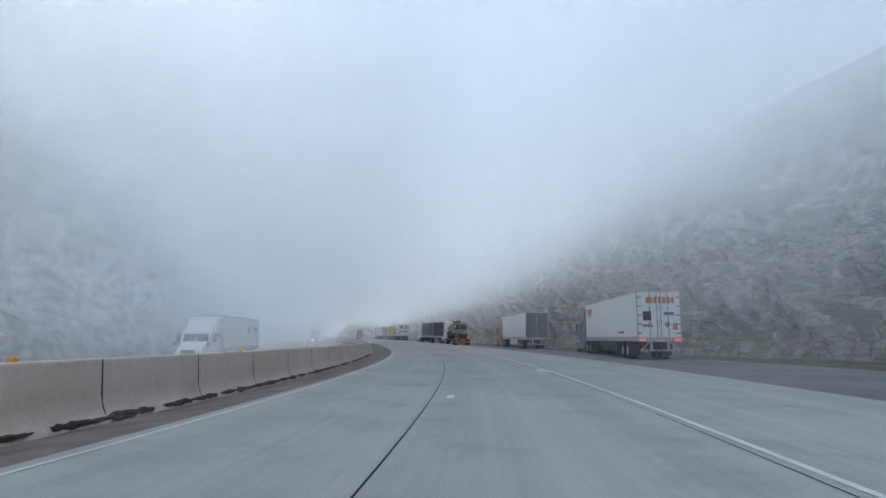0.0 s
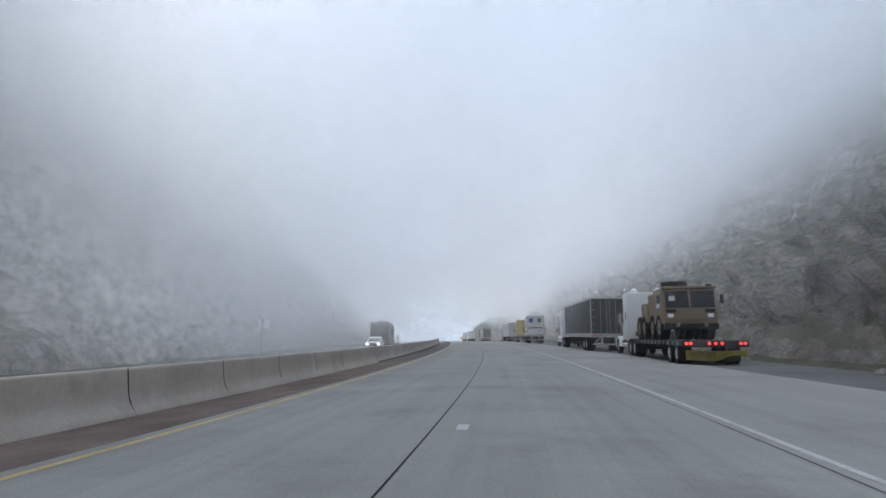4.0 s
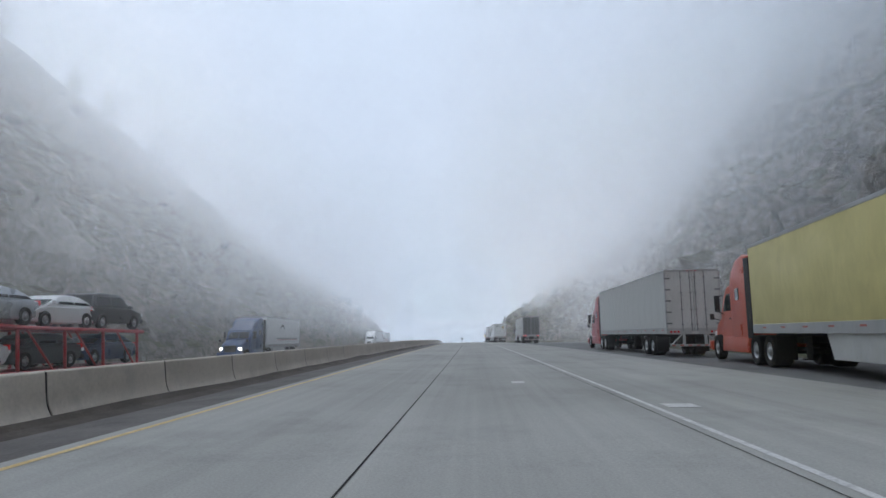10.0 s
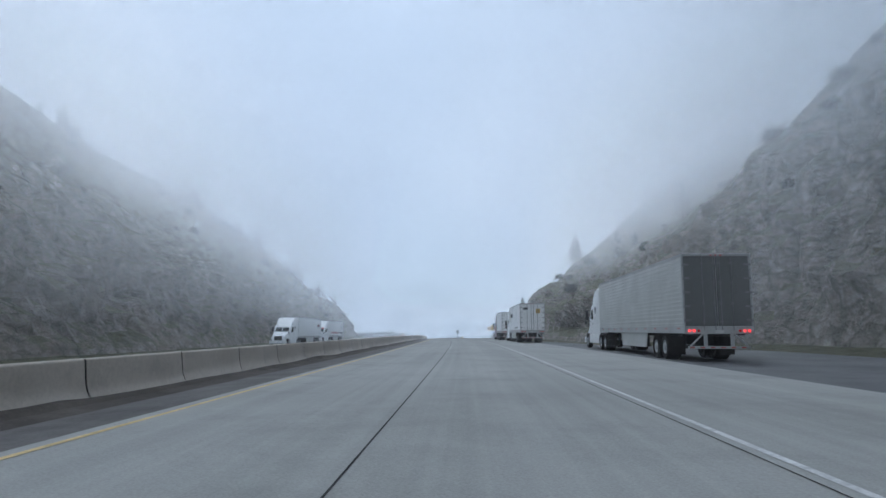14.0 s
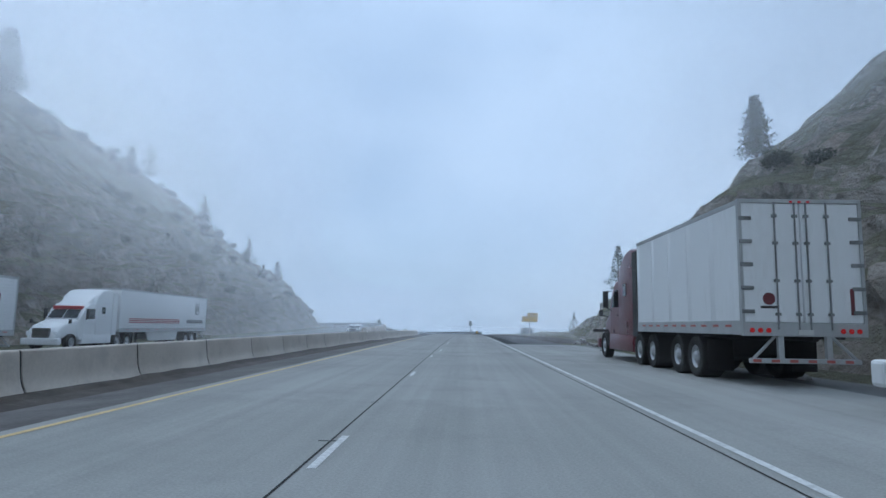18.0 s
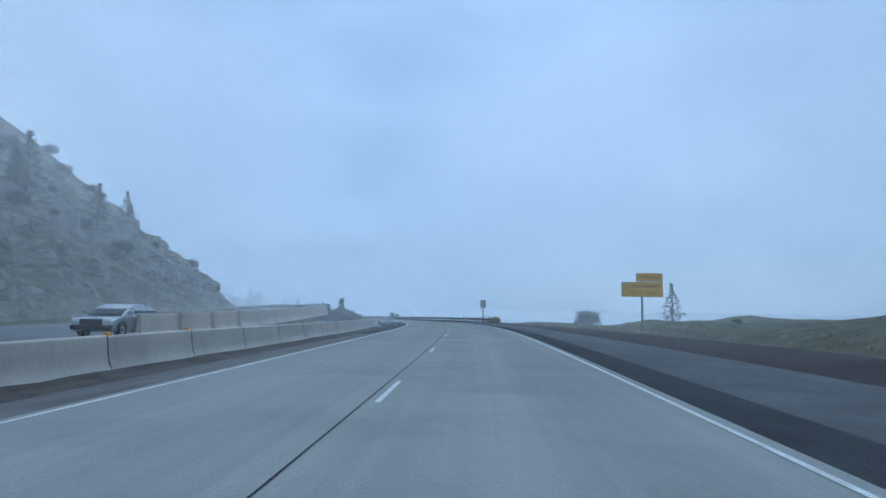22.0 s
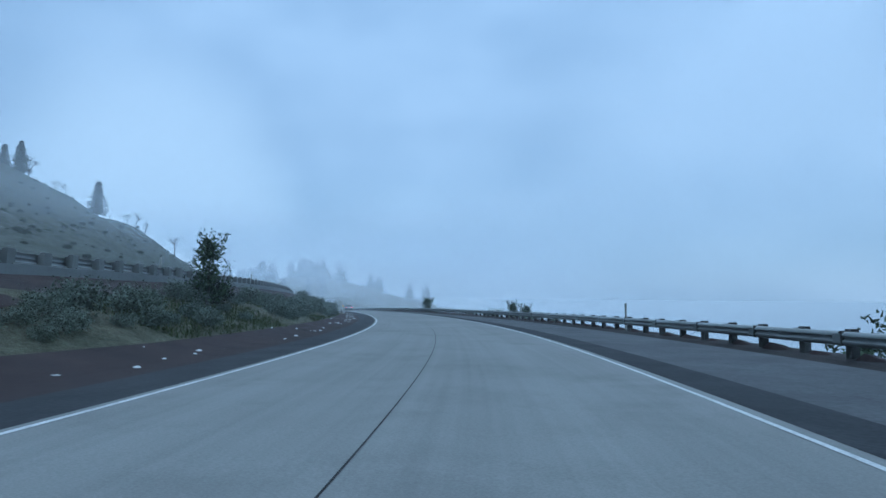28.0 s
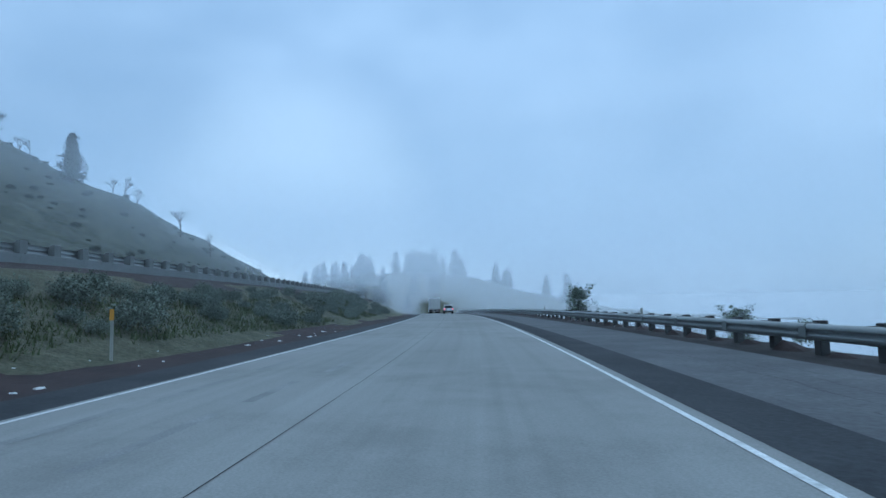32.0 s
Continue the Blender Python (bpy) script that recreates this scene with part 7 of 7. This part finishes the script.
rv, rf = [], []
for i in range(24):
    for j in range(60):
        s, lat = 768 + i * 6.0, -190 + j * 5.5
        rv.append(on_road(s, lat, ridge_height(s, lat)))
for i in range(23):
    for j in range(59):
        a = i * 60 + j
        rf.append((a, a + 1, a + 61, a + 60))
me = bpy.data.meshes.new("far_ridge")
me.from_pydata(rv, [], rf)
me.materials.append(HILLSIDE)
tagged(new("far_ridge", me), "wooded ridge across the valley fading into fog", "hillside", "", "structure")
for k in range(90):
    s, lat = 785 + rnd.uniform(0, 60), rnd.uniform(-150, 60)
    tr, cr = CONIFERS[rnd.choice((0, 1, 2))]
    h = rnd.uniform(6, 12)
    m = Matrix.Translation(on_road(s, lat, ridge_height(s, lat) - 0.4)) @ Matrix.Rotation(rnd.uniform(0, 6), 4, "Z") @ Matrix.Scale(h / 10, 4)
    plant("conifer", (("trunk", tr, BARK), ("crown", cr, NEEDLES)), m, "hazy conifer on the far ridge", "tree", "conifers on the far ridge")
bm = bmesh.new()
bmesh.ops.create_circle(bm, cap_ends=True, segments=48, radius=3000)
me = mesh_of("valley_floor", bm)
me.materials.append(HILLSIDE)
ob = tagged(new("valley_floor", me), "dim brown valley floor far below", "ground", "", "structure")
ob.location = (-150, 350, -62)

# sage and grass
SAGES = [shrub_mesh("foliage", 0.55, 0.75, 40 + k, SAGE, 95, 0.055) for k in range(4)]
BUSHES = [shrub_mesh("foliage", 0.7, 0.9, 60 + k, JUNIPER, 150, 0.06) for k in range(3)]
rnd = random.Random(33)
for k in range(300):
    s = rnd.uniform(497, 660)
    c, _ = far_lane(s)
    lat = rnd.uniform(-7.3, c + 9.3)
    sc = rnd.uniform(0.55, 1.15) * (1.35 if rnd.random() < 0.25 else 1.0)
    if 510 < s < 530 and k % 2:
        continue
    if s < 510:
        lat, sc = rnd.uniform(-10.5, -8.8), sc * 0.7
    m = Matrix.Translation(ground_place(s, lat) - Vector((0, 0, 0.05))) @ Matrix.Rotation(rnd.uniform(0, 6), 4, "Z") @ Matrix.Scale(sc, 4)
    plant("sage_bush", (("foliage", SAGES[k % 4], SAGE),), m, "grey-green sage bush on the cinder bank", "shrub", "sage bushes")
for s, lat, sc in ((524, -9.9, 1.6), (487, 9.9, 0.9), (474, 18.2, 2.3), (466, 20, 0.6), (478, 18, 0.6), (452, 24, 0.7), (500, 12.2, 0.45), (520, 13, 1.0), (545, 12.4, 1.1), (405, 26, 0.8), (415, 31, 1.0), (398, 21, 0.7), (490, 24, 0.8), (533, 12.0, 0.8)):
    m = Matrix.Translation(ground_place(s, lat) - Vector((0, 0, 0.1))) @ Matrix.Scale(sc, 4)
    plant("juniper_bush", (("foliage", BUSHES[int(s) % 3], JUNIPER),), m, "dark evergreen bush in rough grass", "shrub", "dark bushes")
for k, (s, lat, sc) in enumerate(((510.6, -8.3, 0.9), (512.6, -9.2, 1.5), (509.3, -8.0, 0.6), (513.2, -8.3, 0.7), (516.4, -9.3, 1.4), (509.6, -10.4, 1.2), (519.0, -8.6, 1.1))):
    m = Matrix.Translation(ground_place(s, lat) - Vector((0, 0, 0.08))) @ Matrix.Rotation(k * 2.1, 4, "Z") @ Matrix.Scale(sc, 4)
    plant("sage_bush", (("foliage", SAGES[k % 4], SAGE),), m, "large pale sage bush on bare dark cinder", "shrub", "sage bushes")
JUNIPER_GREEN = leaf_material("juniper_green", (0.03, 0.05, 0.028), (0.085, 0.12, 0.06))

def juniper_crown():
    """A ragged round-topped crown with a few leaning sprays."""
    r = random.Random(77)
    vf = ([], [])
    for _ in range(105):
        a, z = r.uniform(0, 6.28), r.uniform(0.2, 2.3)
        d = r.uniform(0.05, 1.0) * 1.35 * (1 - z / 2.5) ** 0.75 * (0.72 + 0.3 * math.sin(3 * a + 2.0 * z))
        leafy(vf, r, 22, (d * math.cos(a) + 0.05 * z, d * math.sin(a), z), (0.11, 0.11, 0.13), 0.09, 0.2)
    for _ in range(7):
        a = r.uniform(0, 6.28)
        for q in range(5):
            leafy(vf, r, 7, ((0.3 + 0.08 * q) * math.cos(a), (0.3 + 0.08 * q) * math.sin(a), 1.7 + 0.2 * q), (0.05, 0.05, 0.06), 0.08, 0.0)
    return loose_mesh("crown", vf, JUNIPER_GREEN)

JUNIPER_CROWN = juniper_crown()
JUNIPER_TRUNK = mesh_of("trunk", tube(bmesh.new(), (0, 0, -0.4), (0.08, 0, 1.6), 0.09, 0.03, 8))
for s, lat, h, z in ((523.5, -9.7, 3.2, 0), (628, 13.1, 4.0, -0.95), (626, 27.4, 4.2, -3.5), (569.6, 13.5, 3.3, -1.45), (572.1, 15.7, 3.6, -2.1), (525, 22.5, 8.3, -7.45), (527.5, 21.6, 6.7, -6.75)):
    m = Matrix.Translation(on_road(s, lat, land(s, lat)[0] if lat < 0 else z)) @ Matrix.Rotation(s * 2.1, 4, "Z") @ Matrix.Diagonal((h / (1.7 if s > 600 else 2.6), h / (1.7 if s > 600 else 2.6), h / 2.6, 1))
    plant("juniper_tree", (("trunk", JUNIPER_TRUNK, BARK), ("crown", JUNIPER_CROWN, JUNIPER_GREEN)), m, "small dense juniper tree", "tree", "junipers")

m = Matrix.Translation(on_road(552.3, 11.2, -0.85)) @ Matrix.Diagonal((0.55, 0.55, 0.47, 1))
plant("bare_tree", (("trunk", BARE[0][0], BARK), ("crown", BARE[0][1], JUNIPER)), m, "low spreading bare shrub below the guard rail", "shrub", "")
for k, (s, lat, sc) in enumerate(((555.5, 11.3, 1.0), (558, 11.6, 1.1), (561, 11.2, 0.9), (565, 11.9, 1.2), (547, 11.2, 0.9), (577, 12.2, 1.2), (586, 11.8, 1.1))):
    m = Matrix.Translation(on_road(s, lat, -0.28)) @ Matrix.Rotation(k * 1.7, 4, "Z") @ Matrix.Scale(sc, 4)
    plant("sage_bush", (("foliage", SAGES[k % 4], SAGE),), m, "grey-green sage bush behind the guard rail", "shrub", "sage below the rail")

def turf(name, count, where, low, high, mat, label):
    """Tufts of three blades each, scattered where the ground lets them grow."""
    vf = ([], [])
    for k in range(count):
        s, lat = where()
        if noise.noise(Vector((s * 0.12, lat * 0.3, 5))) < -0.1:
            continue
        p = ground_place(s, lat)
        for _ in range(3):
            d = Vector((rnd.uniform(-0.1, 0.1), rnd.uniform(-0.1, 0.1), rnd.uniform(low, high)))
            e = Vector((rnd.uniform(-1, 1), rnd.uniform(-1, 1), 0)).normalized() * 0.024
            i = len(vf[0])
            q = p + Vector((rnd.uniform(-0.15, 0.15), rnd.uniform(-0.15, 0.15), -0.02))
            vf[0].extend((q - e, q + e, q + d))
            vf[1].append((i, i + 1, i + 2))
    tagged(new(name, loose_mesh(name, vf, mat)), label, "grass", "", "stuff")


turf("dry_grass", 12000, lambda: (rnd.uniform(395, 492), rnd.uniform(11.0, 36)), 0.04, 0.15, DRY_GRASS, "short dull grass on the flat verge")
turf("grass", 16000, lambda: (rnd.uniform(514, 640), rnd.uniform(-10.8, -7.0)), 0.07, 0.22, GRASS, "rough spring grass between the sage bushes")
# dark scrub dotted over the slopes
HILL_GREEN = leaf_material("hill_scrub_leaves", (0.024, 0.034, 0.023), (0.06, 0.075, 0.048))
HILL_SCRUB = [shrub_mesh("foliage", 0.7, 0.8, 70 + k, HILL_GREEN, 150, 0.06) for k in range(3)]
for k in range(290):
    if k >= 150:
        s, side, u = rnd.uniform(585, 712), -1, rnd.uniform(2, 50)
    elif k < 60:
        s, side, u = rnd.uniform(380, 505), -1, rnd.uniform(2, 40)
    elif k < 95:
        s, side, u = rnd.uniform(590, 705), -1, rnd.uniform(3, 45)
    elif k < 125:
        s, side, u = rnd.uniform(130, 380), -1, rnd.uniform(9, 36)
    else:
        s, side, u = rnd.uniform(300, 395), 1, rnd.uniform(4, 24)
    lat = left_base(s) - u if side < 0 else right_base(s) + u
    m = Matrix.Translation(ground_place(s, lat) - Vector((0, 0, 0.15))) @ Matrix.Rotation(rnd.uniform(0, 6), 4, "Z") @ Matrix.Scale(rnd.uniform(0.7, 2.0) * (0.6 if s > 580 else 1.0), 4)
    plant("scrub_bush", (("foliage", HILL_SCRUB[k % 3] if s > 580 else BUSHES[k % 3], HILL_GREEN if s > 580 else JUNIPER),), m, "dark scrub bush clinging to the rocky slope", "shrub", "scrub on the slopes")

# ---- litter ----
PAPER = painted("white_litter", (0.7, 0.7, 0.68), 0.6, 0.0, 0.2)
BAG_BLUE = painted("blue_plastic", (0.03, 0.14, 0.32), 0.35, 0.0, 0.1)
ROCK_PALE = grainy("pale_stone", (0.2, 0.19, 0.18), (0.36, 0.35, 0.33), 2.0, 15.0, 0.9, 0.5, 0.02, "Object")

def crumpled(name, seed, sx, sy, sz):
    bm = bmesh.new()
    bmesh.ops.create_icosphere(bm, subdivisions=2, radius=1.0)
    for v in bm.verts:
        n = 1 + 0.55 * noise.noise(v.co * 2.3 + Vector((seed * 7.1, 0, 0)))
        v.co = Vector((v.co.x * sx * n, v.co.y * sy * n, max(-0.3 * sz, v.co.z * sz * n)))
    return mesh_of(name, bm)

SCRAPS = [crumpled("paper_scrap", k, 0.1, 0.16, 0.05) for k in range(3)]
STONES = [crumpled("loose_stone", 9 + k, 0.2, 0.24, 0.16) for k in range(3)]
for me in SCRAPS:
    me.materials.append(PAPER)
for me in STONES:
    me.materials.append(ROCK_PALE)
for k in range(90):
    s = rnd.uniform(476, 600)
    lat = -5.1 - abs(rnd.gauss(0, 0.7))
    ob = new("paper_scrap", SCRAPS[k % 3])
    ob.matrix_world = Matrix.Translation(ground_place(s, lat) + Vector((0, 0, 0.03))) @ Matrix.Rotation(rnd.uniform(0, 6), 4, "Z") @ Matrix.Scale(rnd.uniform(0.25, 0.8), 4)
    tagged(ob, "crumpled white litter beside the road", "litter", "roadside litter")
for k in range(14):
    s = rnd.uniform(55, 110)
    ob = new("paper_scrap", SCRAPS[k % 3])
    lat = left_base(s) + rnd.uniform(0.2, 1.5)
    ob.matrix_world = Matrix.Translation(ground_place(s, lat) + Vector((0, 0, 0.03))) @ Matrix.Rotation(rnd.uniform(0, 6), 4, "Z") @ Matrix.Scale(rnd.uniform(0.5, 1.3), 4)
    tagged(ob, "white litter at the foot of the slope", "litter", "roadside litter")
for k in range(46):
    s = rnd.uniform(40, 400)
    lat = right_base(s) - rnd.uniform(0.1, 1.6)
    ob = new("loose_stone", STONES[k % 3])
    ob.matrix_world = Matrix.Translation(ground_place(s, lat) + Vector((0, 0, 0.05))) @ Matrix.Rotation(rnd.uniform(0, 6), 4, "Z") @ Matrix.Scale(rnd.uniform(0.4, 1.6), 4)
    tagged(ob, "loose pale stone fallen from the cut", "stone", "fallen stones")
me = crumpled("blue_bag", 5, 0.28, 0.3, 0.4)
me.materials.append(BAG_BLUE)
ob = new("blue_bag", me)
ob.matrix_world = Matrix.Translation(on_road(452.5, -9.6, land(452.5, -9.6)[0] + 0.22))
tagged(ob, "crumpled blue plastic bag between the barriers", "litter")
